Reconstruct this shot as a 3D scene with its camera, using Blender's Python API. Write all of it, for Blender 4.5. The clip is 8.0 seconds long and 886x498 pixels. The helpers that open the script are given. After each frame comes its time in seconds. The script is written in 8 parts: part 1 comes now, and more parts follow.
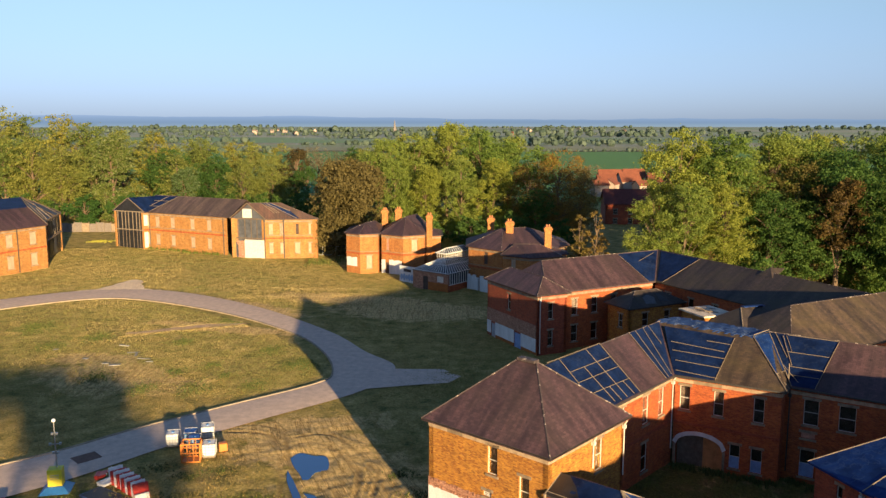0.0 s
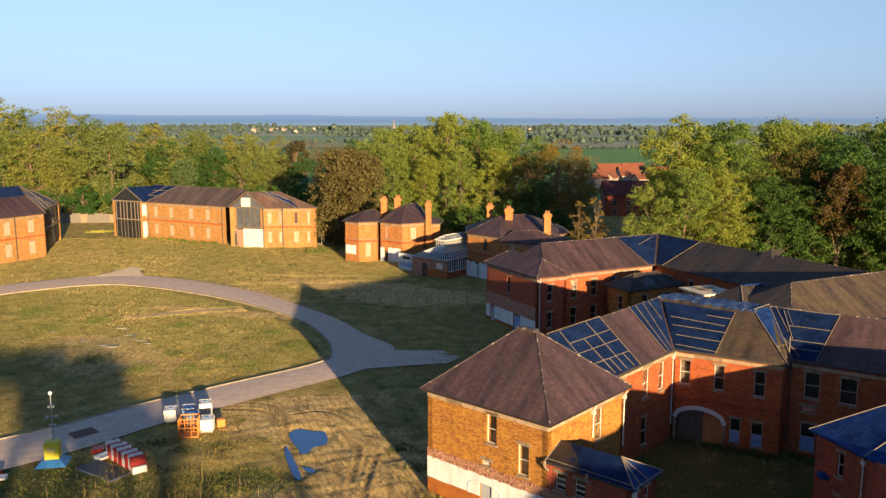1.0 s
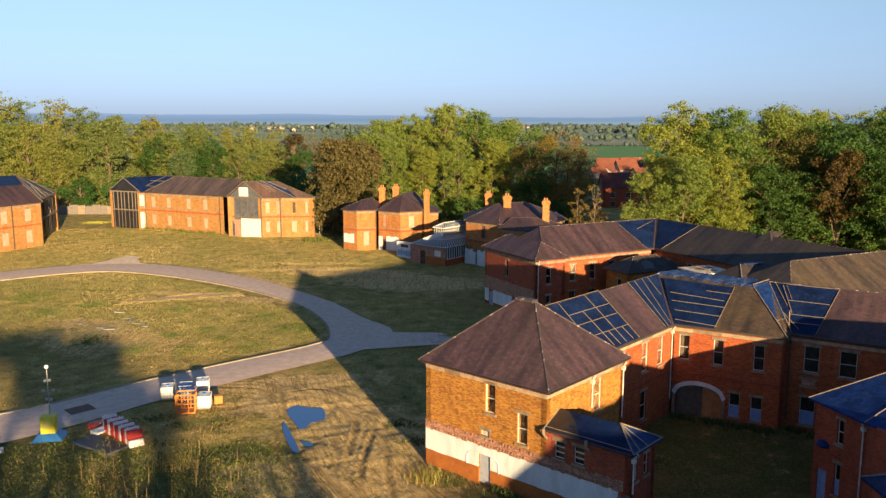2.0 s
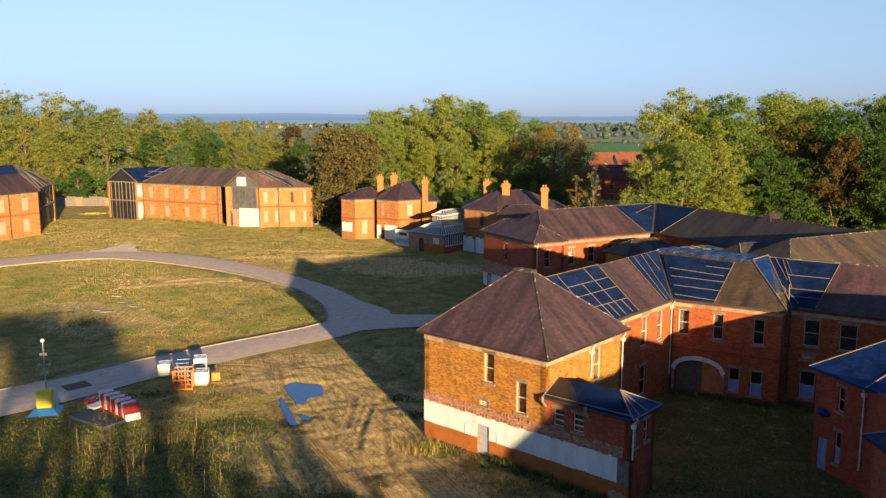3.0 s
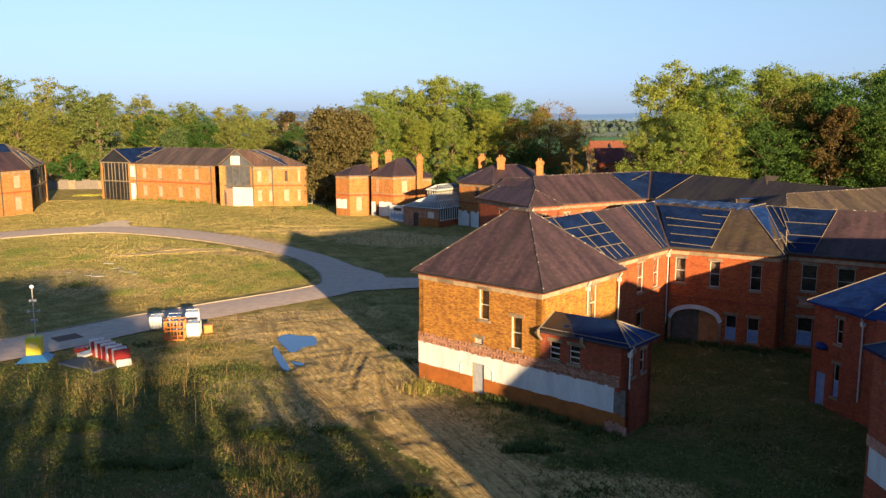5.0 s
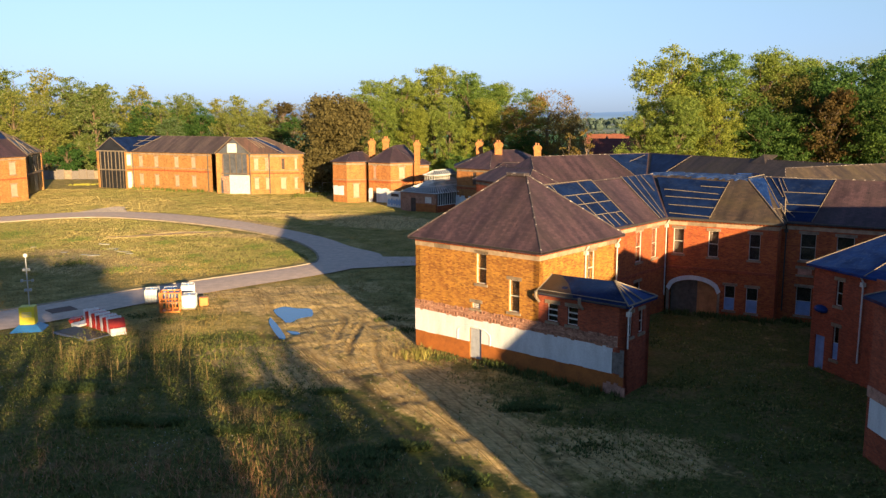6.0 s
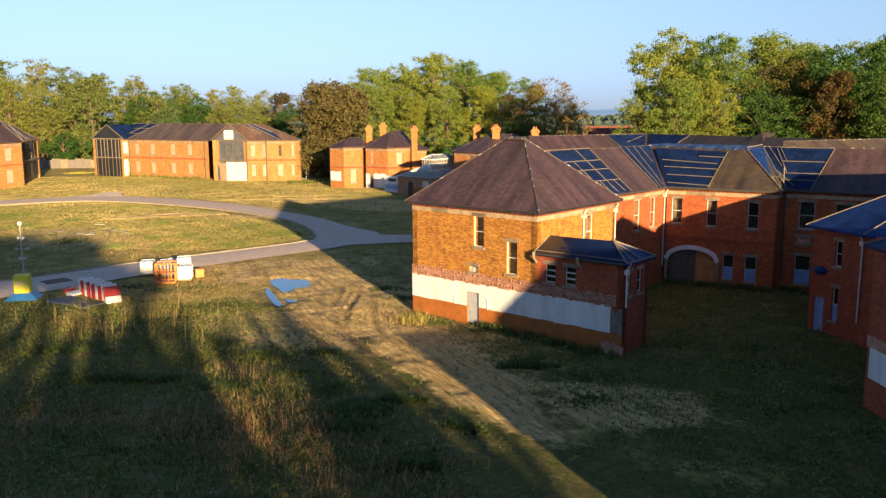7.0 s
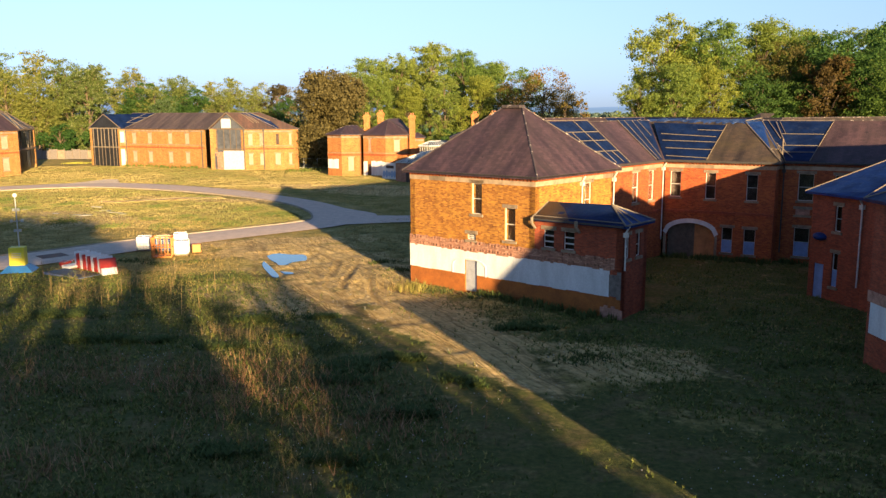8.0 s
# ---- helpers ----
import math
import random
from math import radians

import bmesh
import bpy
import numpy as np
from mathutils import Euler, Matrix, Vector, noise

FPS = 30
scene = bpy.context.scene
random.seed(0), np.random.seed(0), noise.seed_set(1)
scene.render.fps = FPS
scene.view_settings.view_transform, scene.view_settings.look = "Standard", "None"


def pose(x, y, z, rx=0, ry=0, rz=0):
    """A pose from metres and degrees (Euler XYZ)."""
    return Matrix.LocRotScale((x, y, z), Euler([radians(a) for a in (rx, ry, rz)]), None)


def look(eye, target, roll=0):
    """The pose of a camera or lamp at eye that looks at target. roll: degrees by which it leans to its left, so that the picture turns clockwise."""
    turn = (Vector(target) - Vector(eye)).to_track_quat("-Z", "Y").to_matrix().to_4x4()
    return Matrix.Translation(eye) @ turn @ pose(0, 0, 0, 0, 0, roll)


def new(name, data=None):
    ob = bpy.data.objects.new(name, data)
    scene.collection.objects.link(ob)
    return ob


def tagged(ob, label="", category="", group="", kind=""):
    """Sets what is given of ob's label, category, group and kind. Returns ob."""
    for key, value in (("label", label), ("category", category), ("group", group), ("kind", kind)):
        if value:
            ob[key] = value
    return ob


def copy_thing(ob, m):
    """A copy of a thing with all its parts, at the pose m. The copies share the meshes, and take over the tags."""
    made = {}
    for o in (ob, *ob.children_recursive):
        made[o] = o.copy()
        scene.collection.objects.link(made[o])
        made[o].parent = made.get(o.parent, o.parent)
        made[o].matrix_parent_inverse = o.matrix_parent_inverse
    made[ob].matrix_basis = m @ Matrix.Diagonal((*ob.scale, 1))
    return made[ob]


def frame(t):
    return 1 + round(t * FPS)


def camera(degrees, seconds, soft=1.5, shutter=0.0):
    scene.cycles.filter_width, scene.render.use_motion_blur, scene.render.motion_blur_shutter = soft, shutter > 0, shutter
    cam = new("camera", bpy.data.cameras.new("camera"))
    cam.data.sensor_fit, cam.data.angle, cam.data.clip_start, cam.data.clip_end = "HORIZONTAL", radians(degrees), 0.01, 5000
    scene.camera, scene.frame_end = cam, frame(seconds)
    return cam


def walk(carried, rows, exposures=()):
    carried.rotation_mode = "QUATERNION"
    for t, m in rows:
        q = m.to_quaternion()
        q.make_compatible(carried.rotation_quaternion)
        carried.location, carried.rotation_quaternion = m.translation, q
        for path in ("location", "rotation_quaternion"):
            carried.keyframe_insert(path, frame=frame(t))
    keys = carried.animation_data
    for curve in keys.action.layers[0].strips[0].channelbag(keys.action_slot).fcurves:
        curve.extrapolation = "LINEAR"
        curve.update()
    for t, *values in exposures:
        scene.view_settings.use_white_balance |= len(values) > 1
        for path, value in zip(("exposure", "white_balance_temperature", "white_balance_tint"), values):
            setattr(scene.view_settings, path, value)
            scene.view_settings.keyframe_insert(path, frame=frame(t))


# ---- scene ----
cam = camera(56.8, 8.0, soft=1.4)
METRES, EYE, TILT, LEAN, TURN = 16.5, 27.7, -8.9, 0.0, 0.0
ROWS = [
    (0.0, 0.0, 0.0, 0.0, 0.0, 0.0, -0.0),
    (0.5, 0.0005, 0.0106, -0.0615, -0.02, -0.04, -0.0),
    (1.0, 0.0005, 0.0214, -0.1246, -0.06, -0.06, 0.0),
    (1.5, 0.0002, 0.0285, -0.1851, -0.13, -0.08, 0.01),
    (3.0, 0.0005, 0.0571, -0.3637, -0.29, -0.14, 0.06),
    (3.5, 0.0019, 0.0667, -0.4229, -0.38, -0.17, 0.1),
    (4.0, 0.0039, 0.0754, -0.4811, -0.46, -0.21, 0.12),
    (4.5, 0.0039, 0.0833, -0.5418, -0.54, -0.23, 0.17),
    (6.0, 0.0076, 0.1182, -0.7396, -0.77, -0.32, 0.24),
    (6.5, 0.0089, 0.1285, -0.8071, -0.86, -0.42, 0.28),
    (7.0, 0.0094, 0.1375, -0.8715, -0.93, -0.48, 0.31),
    (7.5, 0.0098, 0.1454, -0.9305, -1.01, -0.56, 0.34),
    (8.0, 0.0097, 0.1532, -0.9879, -1.07, -0.6, 0.38),
]
walk(cam, [(t, pose(0, 0, EYE, TILT, LEAN, TURN) @ pose(METRES * x, METRES * y, METRES * z, 90 + pitch, roll, yaw)) for t, x, y, z, yaw, pitch, roll in ROWS],
     exposures=((0.0, 1.44), (4.0, 1.54), (6.5, 1.62), (7.5, 1.69), (8.0, 1.80)))

# ---- light ----
SUN_EL, SUN_DIR = 8.5, Vector((-0.355, 0.935, 0.0))
world = bpy.data.worlds.new("world")
scene.world = world
world.use_nodes = True
wn = world.node_tree.nodes
sky = wn.new("ShaderNodeTexSky")
sky.sky_type, sky.sun_disc = "NISHITA", False
sky.sun_elevation, sky.sun_rotation = radians(SUN_EL), math.atan2(-SUN_DIR.x, -SUN_DIR.y)
sky.altitude, sky.air_density, sky.dust_density, sky.ozone_density = 50, 1.0, 0.15, 2.6
wn["Background"].inputs["Strength"].default_value = 0.053
# the evening air away from the sun is bluer and paler towards the horizon
wl = world.node_tree.links
way = wn.new("ShaderNodeTexCoord")
split = wn.new("ShaderNodeSeparateXYZ")
wl.new(way.outputs["Generated"], split.inputs[0])
grade = wn.new("ShaderNodeValToRGB")
for e, (p_, c) in zip((grade.color_ramp.elements[0], grade.color_ramp.elements[1], grade.color_ramp.elements.new(0.07), grade.color_ramp.elements.new(0.16), grade.color_ramp.elements.new(0.4)),
                      ((0.0, (0.50, 0.75, 1.95)), (1.0, (1.29, 1.17, 1.42)), (0.07, (0.91, 0.95, 1.48)), (0.16, (1.37, 1.22, 1.23)), (0.4, (1.30, 1.16, 1.37)))):
    e.position, e.color = p_, (*c, 1)
wl.new(split.outputs[2], grade.inputs[0])
tint = wn.new("ShaderNodeVectorMath")
tint.operation = "MULTIPLY"
wl.new(sky.outputs[0], tint.inputs[0])
wl.new(grade.outputs[0], tint.inputs[1])
wl.new(tint.outputs[0], wn["Background"].inputs[0])
sun = new("sun", bpy.data.lights.new("sun", "SUN"))
sun.data.energy, sun.data.angle, sun.data.color = 4.8, radians(0.6), (1.0, 0.725, 0.385)
k = math.cos(radians(SUN_EL))
sun.matrix_world = look((0, 0, 60), (SUN_DIR.x * k, SUN_DIR.y * k, 60 - math.sin(radians(SUN_EL))))


# ---- materials ----
def mat(name, rough=0.8, metal=0.0):
    m = bpy.data.materials.new(name)
    m.use_nodes = True
    b = m.node_tree.nodes["Principled BSDF"]
    b.inputs["Roughness"].default_value, b.inputs["Metallic"].default_value = rough, metal
    return m, m.node_tree, b


def node(nt, kind, **vals):
    n = nt.nodes.new("ShaderNode" + kind)
    for k_, v in vals.items():
        n.inputs[k_].default_value = v
    return n


def ramp(nt, src, stops):
    r = nt.nodes.new("ShaderNodeValToRGB")
    while len(r.color_ramp.elements) < len(stops):
        r.color_ramp.elements.new(0.5)
    for e, (p, c) in zip(r.color_ramp.elements, stops):
        e.position, e.color = p, (*c, 1) if len(c) == 3 else c
    nt.links.new(src, r.inputs[0])
    return r.outputs[0]


def noise_tex(nt, coord, scale, detail=4, rough=0.6, stretch=None):
    if stretch:
        mp = nt.nodes.new("ShaderNodeMapping")
        mp.inputs["Scale"].default_value = stretch
        nt.links.new(coord, mp.inputs[0])
        coord = mp.outputs[0]
    n = node(nt, "TexNoise", Scale=scale, Detail=detail, Roughness=rough)
    nt.links.new(coord, n.inputs["Vector"])
    return n.outputs[0]


def mix(nt, fac, a, b, blend="MIX"):
    m = nt.nodes.new("ShaderNodeMix")
    m.data_type, m.blend_type = "RGBA", blend
    for sock, v in ((m.inputs[0], fac), (m.inputs[6], a), (m.inputs[7], b)):
        if isinstance(v, bpy.types.NodeSocket):
            nt.links.new(v, sock)
        else:
            sock.default_value = v if isinstance(v, (int, float)) else (*v, 1)
    return m.outputs[2]


def bump(nt, bsdf, height, strength=0.4, dist=0.02):
    b = node(nt, "Bump", Strength=strength, Distance=dist)
    nt.links.new(height, b.inputs["Height"])
    nt.links.new(b.outputs[0], bsdf.inputs["Normal"])


def coords(nt, which="Object"):
    return nt.nodes.new("ShaderNodeTexCoord").outputs[which]


def world_pos(nt):
    return nt.nodes.new("ShaderNodeNewGeometry").outputs["Position"]


def brick_mat(name, c1, c2, mortar, stain, amount=0.35):
    m, nt, b = mat(name, 0.85)
    uv, pos = coords(nt, "UV"), world_pos(nt)
    br = node(nt, "TexBrick", Scale=1.0)
    br.inputs["Color1"].default_value, br.inputs["Color2"].default_value = (*c1, 1), (*c2, 1)
    br.inputs["Mortar"].default_value = (*mortar, 1)
    br.inputs["Brick Width"].default_value, br.inputs["Row Height"].default_value = 0.235, 0.085
    br.inputs["Mortar Size"].default_value, br.inputs["Mortar Smooth"].default_value = 0.010, 0.3
    nt.links.new(uv, br.inputs["Vector"])
    big = ramp(nt, noise_tex(nt, pos, 0.55, 6, 0.65), [(0.35, (0, 0, 0)), (0.7, (1, 1, 1))])
    fine = noise_tex(nt, pos, 6.0, 3)
    streak = noise_tex(nt, pos, 1.3, 4, 0.6, (1.6, 1.6, 0.25))
    col = mix(nt, 0.35, br.outputs[0], ramp(nt, fine, [(0.3, (0.45, 0.45, 0.45)), (0.7, (1.0, 1.0, 1.0))]), "MULTIPLY")
    f = nt.nodes.new("ShaderNodeMath")
    f.operation, f.inputs[1].default_value = "MULTIPLY", amount
    nt.links.new(big, f.inputs[0])
    col = mix(nt, f.outputs[0], col, stain)
    patch = noise_tex(nt, uv, 1.0, 1, 0.5, (6.5, 15.0, 1))
    col = mix(nt, 0.3, col, ramp(nt, patch, [(0.34, (0.45, 0.40, 0.38)), (0.46, (0.92, 0.92, 0.92)), (0.58, (1.0, 1.0, 1.0)), (0.70, (1.22, 1.22, 1.2))]), "MULTIPLY")
    blotch = noise_tex(nt, uv, 1.0, 5, 0.7, (1.1, 2.2, 1))
    col = mix(nt, 0.5, col, ramp(nt, blotch, [(0.34, (0.55, 0.48, 0.44)), (0.5, (0.96, 0.95, 0.94)), (0.66, (1.2, 1.2, 1.18))]), "MULTIPLY")
    col = mix(nt, 0.35, col, ramp(nt, streak, [(0.35, (0.5, 0.47, 0.45)), (0.6, (1, 1, 1))]), "MULTIPLY")
    nt.links.new(col, b.inputs["Base Color"])
    bump(nt, b, br.outputs["Fac"], -0.5, 0.012)
    return m


def slate_mat(name, a, b_, moss, moss_amount=0.4):
    m, nt, b = mat(name, 0.62)
    uv, pos = coords(nt, "UV"), world_pos(nt)
    br = node(nt, "TexBrick", Scale=1.0)
    br.inputs["Color1"].default_value, br.inputs["Color2"].default_value = (*a, 1), (*b_, 1)
    br.inputs["Mortar"].default_value = (a[0] * 0.6, a[1] * 0.6, a[2] * 0.6, 1)
    br.inputs["Brick Width"].default_value, br.inputs["Row Height"].default_value = 0.30, 0.20
    br.inputs["Mortar Size"].default_value = 0.006
    nt.links.new(uv, br.inputs["Vector"])
    streak = noise_tex(nt, uv, 0.9, 6, 0.65, (1.5, 0.16, 1))
    big = noise_tex(nt, pos, 0.35, 5, 0.6)
    wide = noise_tex(nt, uv, 0.55, 3, 0.5, (1.2, 0.10, 1))
    col = mix(nt, 0.75, br.outputs[0], ramp(nt, streak, [(0.34, (0.42, 0.38, 0.42)), (0.5, (0.92, 0.90, 0.92)), (0.66, (1.5, 1.36, 1.3))]), "MULTIPLY")
    col = mix(nt, 0.8, col, ramp(nt, wide, [(0.36, (0.58, 0.54, 0.58)), (0.5, (0.98, 0.97, 1.0)), (0.64, (1.32, 1.27, 1.25))]), "MULTIPLY")
    f = ramp(nt, big, [(0.45, (0, 0, 0)), (0.75, (moss_amount,) * 3)])
    col = mix(nt, f, col, moss)
    spot = ramp(nt, noise_tex(nt, pos, 5.0, 4, 0.7), [(0.70, (0, 0, 0)), (0.74, (0.55, 0.55, 0.55))])
    col = mix(nt, spot, col, (0.20, 0.18, 0.17))
    gap = ramp(nt, noise_tex(nt, pos, 4.0, 2), [(0.27, (0.7, 0.7, 0.7)), (0.32, (0, 0, 0))])
    col = mix(nt, gap, col, (0.012, 0.010, 0.011))
    nt.links.new(col, b.inputs["Base Color"])
    bump(nt, b, br.outputs["Fac"], -0.3, 0.012)
    return m


def plain_mat(name, c, rough=0.8, vary=0.25, scale=2.0, bumpy=0.15, metal=0.0, streaky=False, spec=0.5):
    m, nt, b = mat(name, rough, metal)
    pos = world_pos(nt)
    n1 = noise_tex(nt, pos, scale, 6, 0.65, (1, 1, 0.25) if streaky else None)
    n2 = noise_tex(nt, pos, scale * 9, 3)
    lo, hi = 1 - vary, 1 + vary * 0.5
    col = mix(nt, 1.0, c, ramp(nt, n1, [(0.3, (lo, lo, lo)), (0.7, (hi, hi, hi))]), "MULTIPLY")
    col = mix(nt, 0.5, col, ramp(nt, n2, [(0.3, (lo, lo, lo)), (0.7, (hi, hi, hi))]), "MULTIPLY")
    nt.links.new(col, b.inputs["Base Color"])
    b.inputs["Specular IOR Level"].default_value = spec
    if bumpy:
        bump(nt, b, n2, bumpy, 0.02)
    return m


# the wards' one brick, toned by its light: orange where lit, red in shade
BRICK = brick_mat("red_brick", (0.26, 0.044, 0.012), (0.54, 0.135, 0.024), (0.40, 0.135, 0.06), (0.34, 0.06, 0.02), 0.3)
BRICK_LIT = brick_mat("lit_orange_brick", (0.24, 0.076, 0.010), (0.60, 0.275, 0.034), (0.38, 0.21, 0.065), (0.36, 0.115, 0.016), 0.25)
BRICK_VILLA = brick_mat("warm_orange_brick", (0.27, 0.085, 0.022), (0.54, 0.225, 0.05), (0.44, 0.24, 0.10), (0.38, 0.135, 0.033), 0.45)
BRICK_SCAR = brick_mat("pinkish_broken_brick", (0.30, 0.13, 0.085), (0.62, 0.34, 0.23), (0.26, 0.15, 0.11), (0.36, 0.17, 0.10), 0.4)
BRICK_LOW = brick_mat("dark_red_brick", (0.28, 0.046, 0.018), (0.50, 0.098, 0.034), (0.28, 0.11, 0.06), (0.20, 0.045, 0.02))
BRICK_FAR = brick_mat("orange_brick", (0.26, 0.108, 0.028), (0.52, 0.265, 0.072), (0.40, 0.25, 0.105), (0.33, 0.14, 0.038), 0.6)
SLATE_BLACK = slate_mat("dark_mossy_slate", (0.030, 0.024, 0.022), (0.050, 0.040, 0.034), (0.060, 0.050, 0.024), 0.7)
SLATE = slate_mat("purple_slate", (0.044, 0.026, 0.031), (0.074, 0.043, 0.049), (0.060, 0.043, 0.033), 0.4)
SLATE_RUST = slate_mat("rusty_brown_slate", (0.042, 0.019, 0.015), (0.066, 0.031, 0.024), (0.07, 0.045, 0.03), 0.4)
SLATE_MOSS = slate_mat("mossy_slate", (0.044, 0.033, 0.025), (0.078, 0.056, 0.037), (0.095, 0.070, 0.026), 0.6)
SLATE_DUN = slate_mat("dun_weathered_slate", (0.066, 0.048, 0.043), (0.105, 0.077, 0.068), (0.09, 0.068, 0.045), 0.4)
STONE = plain_mat("pale_sandstone", (0.29, 0.215, 0.145), 0.85, 0.5, 1.5)
PLASTER = plain_mat("white_plaster", (0.64, 0.65, 0.66), 0.85, 0.22, 1.2, streaky=True)
SCAR = plain_mat("broken_pinkish_brick", (0.50, 0.26, 0.185), 0.95, 0.5, 3.0, 0.8)
LEAD, nt, b = mat("mortared_ridge_tile", 0.7)
nt.links.new(ramp(nt, noise_tex(nt, world_pos(nt), 2.6, 3, 0.7), [(0.0, (0.035, 0.028, 0.03)), (0.56, (0.06, 0.045, 0.045)), (0.62, (0.30, 0.25, 0.22)), (1.0, (0.42, 0.36, 0.31))]), b.inputs[0])
STONE_BLOCK, nt, b = mat("weathered_stone_block", 0.85)
nt.links.new(mix(nt, 1.0, ramp(nt, noise_tex(nt, world_pos(nt), 2.5, 5), [(0.3, (0.24, 0.175, 0.115)), (0.7, (0.42, 0.32, 0.215))]), ramp(nt, nt.nodes.new("ShaderNodeObjectInfo").outputs["Random"], [(0.0, (0.5, 0.5, 0.5)), (0.35, (0.95, 0.92, 0.9)), (1.0, (1.15, 1.12, 1.1))]), "MULTIPLY"), b.inputs[0])


def tarp_mat(name, c, scuff, amount=0.6, spec=0.12):
    """Plastic sheet with pale creases and scuffed patches."""
    m, nt, b = mat(name, 0.5)
    pos = world_pos(nt)
    big = noise_tex(nt, pos, 0.8, 5, 0.65)
    fold = noise_tex(nt, pos, 0.55, 3, 0.7, (1.0, 1.0, 2.2))
    col = mix(nt, 1.0, c, ramp(nt, big, [(0.3, (0.45, 0.45, 0.5)), (0.7, (1.35, 1.3, 1.25))]), "MULTIPLY")
    line = ramp(nt, fold, [(0.478, (0, 0, 0)), (0.494, (amount,) * 3), (0.510, (0, 0, 0))])
    col = mix(nt, line, col, scuff)
    patch = ramp(nt, noise_tex(nt, pos, 2.2, 5, 0.75), [(0.60, (0, 0, 0)), (0.72, (amount * 0.5,) * 3)])
    col = mix(nt, patch, col, scuff)
    nt.links.new(col, b.inputs["Base Color"])
    b.inputs["Specular IOR Level"].default_value = spec
    bump(nt, b, fold, 0.5, 0.15)
    return m


TARP = tarp_mat("blue_black_roofing_sheet", (0.006, 0.017, 0.066), (0.035, 0.05, 0.09), 0.35)
TARP_BRIGHT = tarp_mat("blue_tarpaulin", (0.010, 0.036, 0.15), (0.06, 0.10, 0.2), 0.4)
PALE_SHEET = tarp_mat("crumpled_blue_plastic_sheet", (0.022, 0.05, 0.15), (0.17, 0.21, 0.28), 0.7, 0.2)
DOOR_GREY = plain_mat("pale_grey_door", (0.34, 0.35, 0.39), 0.7, 0.3, 2.0)
BATTEN = plain_mat("weathered_timber", (0.22, 0.175, 0.13), 0.85, 0.35, 4.0)
WHITE = plain_mat("white_paint", (0.66, 0.62, 0.56), 0.5, 0.3, 4.0)
BOARD = plain_mat("pale_window_board", (0.40, 0.30, 0.215), 0.8, 0.3, 2.0)
BLUE_BOARD = plain_mat("pale_blue_board", (0.20, 0.31, 0.55), 0.7, 0.25, 2.0)
DADO = plain_mat("rust_brown_painted_brick", (0.35, 0.108, 0.018), 0.8, 0.35, 1.5, 0.5)
GREY_SCAR = plain_mat("broken_grey_mortar", (0.20, 0.17, 0.15), 0.95, 0.5, 4.0, 0.8)
WOOD_BOARD = plain_mat("brown_plywood_board", (0.50, 0.22, 0.08), 0.75, 0.35, 2.0)
DARK_TIMBER = plain_mat("dark_weathered_timber", (0.15, 0.115, 0.085), 0.9, 0.4, 3.0)
DARK = plain_mat("dark_void", (0.075, 0.052, 0.043), 0.9, 0.4, 2.0)
ROOM_BACK = plain_mat("brown_room_back", (0.24, 0.17, 0.135), 0.9, 0.5, 2.5)
BLACK_SHEET = plain_mat("black_plastic_sheet", (0.022, 0.023, 0.028), 0.4, 0.5, 1.5, 0.6)
GREY_SHEET = plain_mat("weathered_grey_sheet", (0.085, 0.09, 0.105), 0.5, 0.5, 1.2, 0.6)
IRON = plain_mat("dark_iron_gutter", (0.05, 0.045, 0.042), 0.6, 0.3, 5.0)
TERRACOTTA = plain_mat("terracotta", (0.50, 0.19, 0.08), 0.8, 0.3, 3.0)
GLASS, nt, b = mat("window_glass", 0.05)
b.inputs["Base Color"].default_value = (0.55, 0.6, 0.62, 1)
b.inputs["Transmission Weight"].default_value = 1.0
b.inputs["IOR"].default_value = 1.45


# ---- mesh helpers ----
def finish(bm, name, material, parent=None, label="", smooth=False):
    """Link a bmesh as one object, with texture coordinates in metres on every face."""
    uv = bm.loops.layers.uv.verify()
    bm.normal_update()
    for f in bm.faces:
        n = f.normal
        t = Vector((-n.y, n.x, 0))
        t = t.normalized() if t.length > 0.05 else Vector((1, 0, 0))
        s = n.cross(t)
        for lp in f.loops:
            lp[uv].uv = (t.dot(lp.vert.co), s.dot(lp.vert.co))
        f.smooth = smooth
    me = bpy.data.meshes.new(name)
    bm.to_mesh(me)
    bm.free()
    me.materials.append(material)
    ob = new(name, me)
    if parent is not None:
        ob.parent = parent
    if label:
        ob["label"] = label
    return ob


def part(name, bm, material, parent, label=""):
    return finish(bm, name, material, parent, label)


def thing(name, m, label, category, group="", kind=""):
    ob = new(name)
    ob.matrix_basis = m
    return tagged(ob, label, category, group, kind)


def box(bm, x0, x1, y0, y1, z0, z1, m=None):
    vs = [bm.verts.new((x, y, z)) for z in (z0, z1) for x, y in ((x0, y0), (x1, y0), (x1, y1), (x0, y1))]
    if m is not None:
        for v in vs:
            v.co = m @ v.co
    for q in ((3, 2, 1, 0), (4, 5, 6, 7), (0, 1, 5, 4), (1, 2, 6, 5), (2, 3, 7, 6), (3, 0, 4, 7)):
        bm.faces.new([vs[i] for i in q])
    return vs


def prism(bm, pts, down):
    """A slab: the polygon pts with its copy moved by the vector down."""
    pts, down = [Vector(p) for p in pts], Vector(down)
    n_ = sum(((pts[i] - pts[0]).cross(pts[i + 1] - pts[0]) for i in range(1, len(pts) - 1)), Vector())
    if n_.dot(down) > 0:
        pts = pts[::-1]
    top = [bm.verts.new(p) for p in pts]
    bot = [bm.verts.new(Vector(p) + down) for p in pts]
    bm.faces.new(top)
    bm.faces.new(bot[::-1])
    n = len(pts)
    for i in range(n):
        j = (i + 1) % n
        bm.faces.new((top[j], top[i], bot[i], bot[j]))


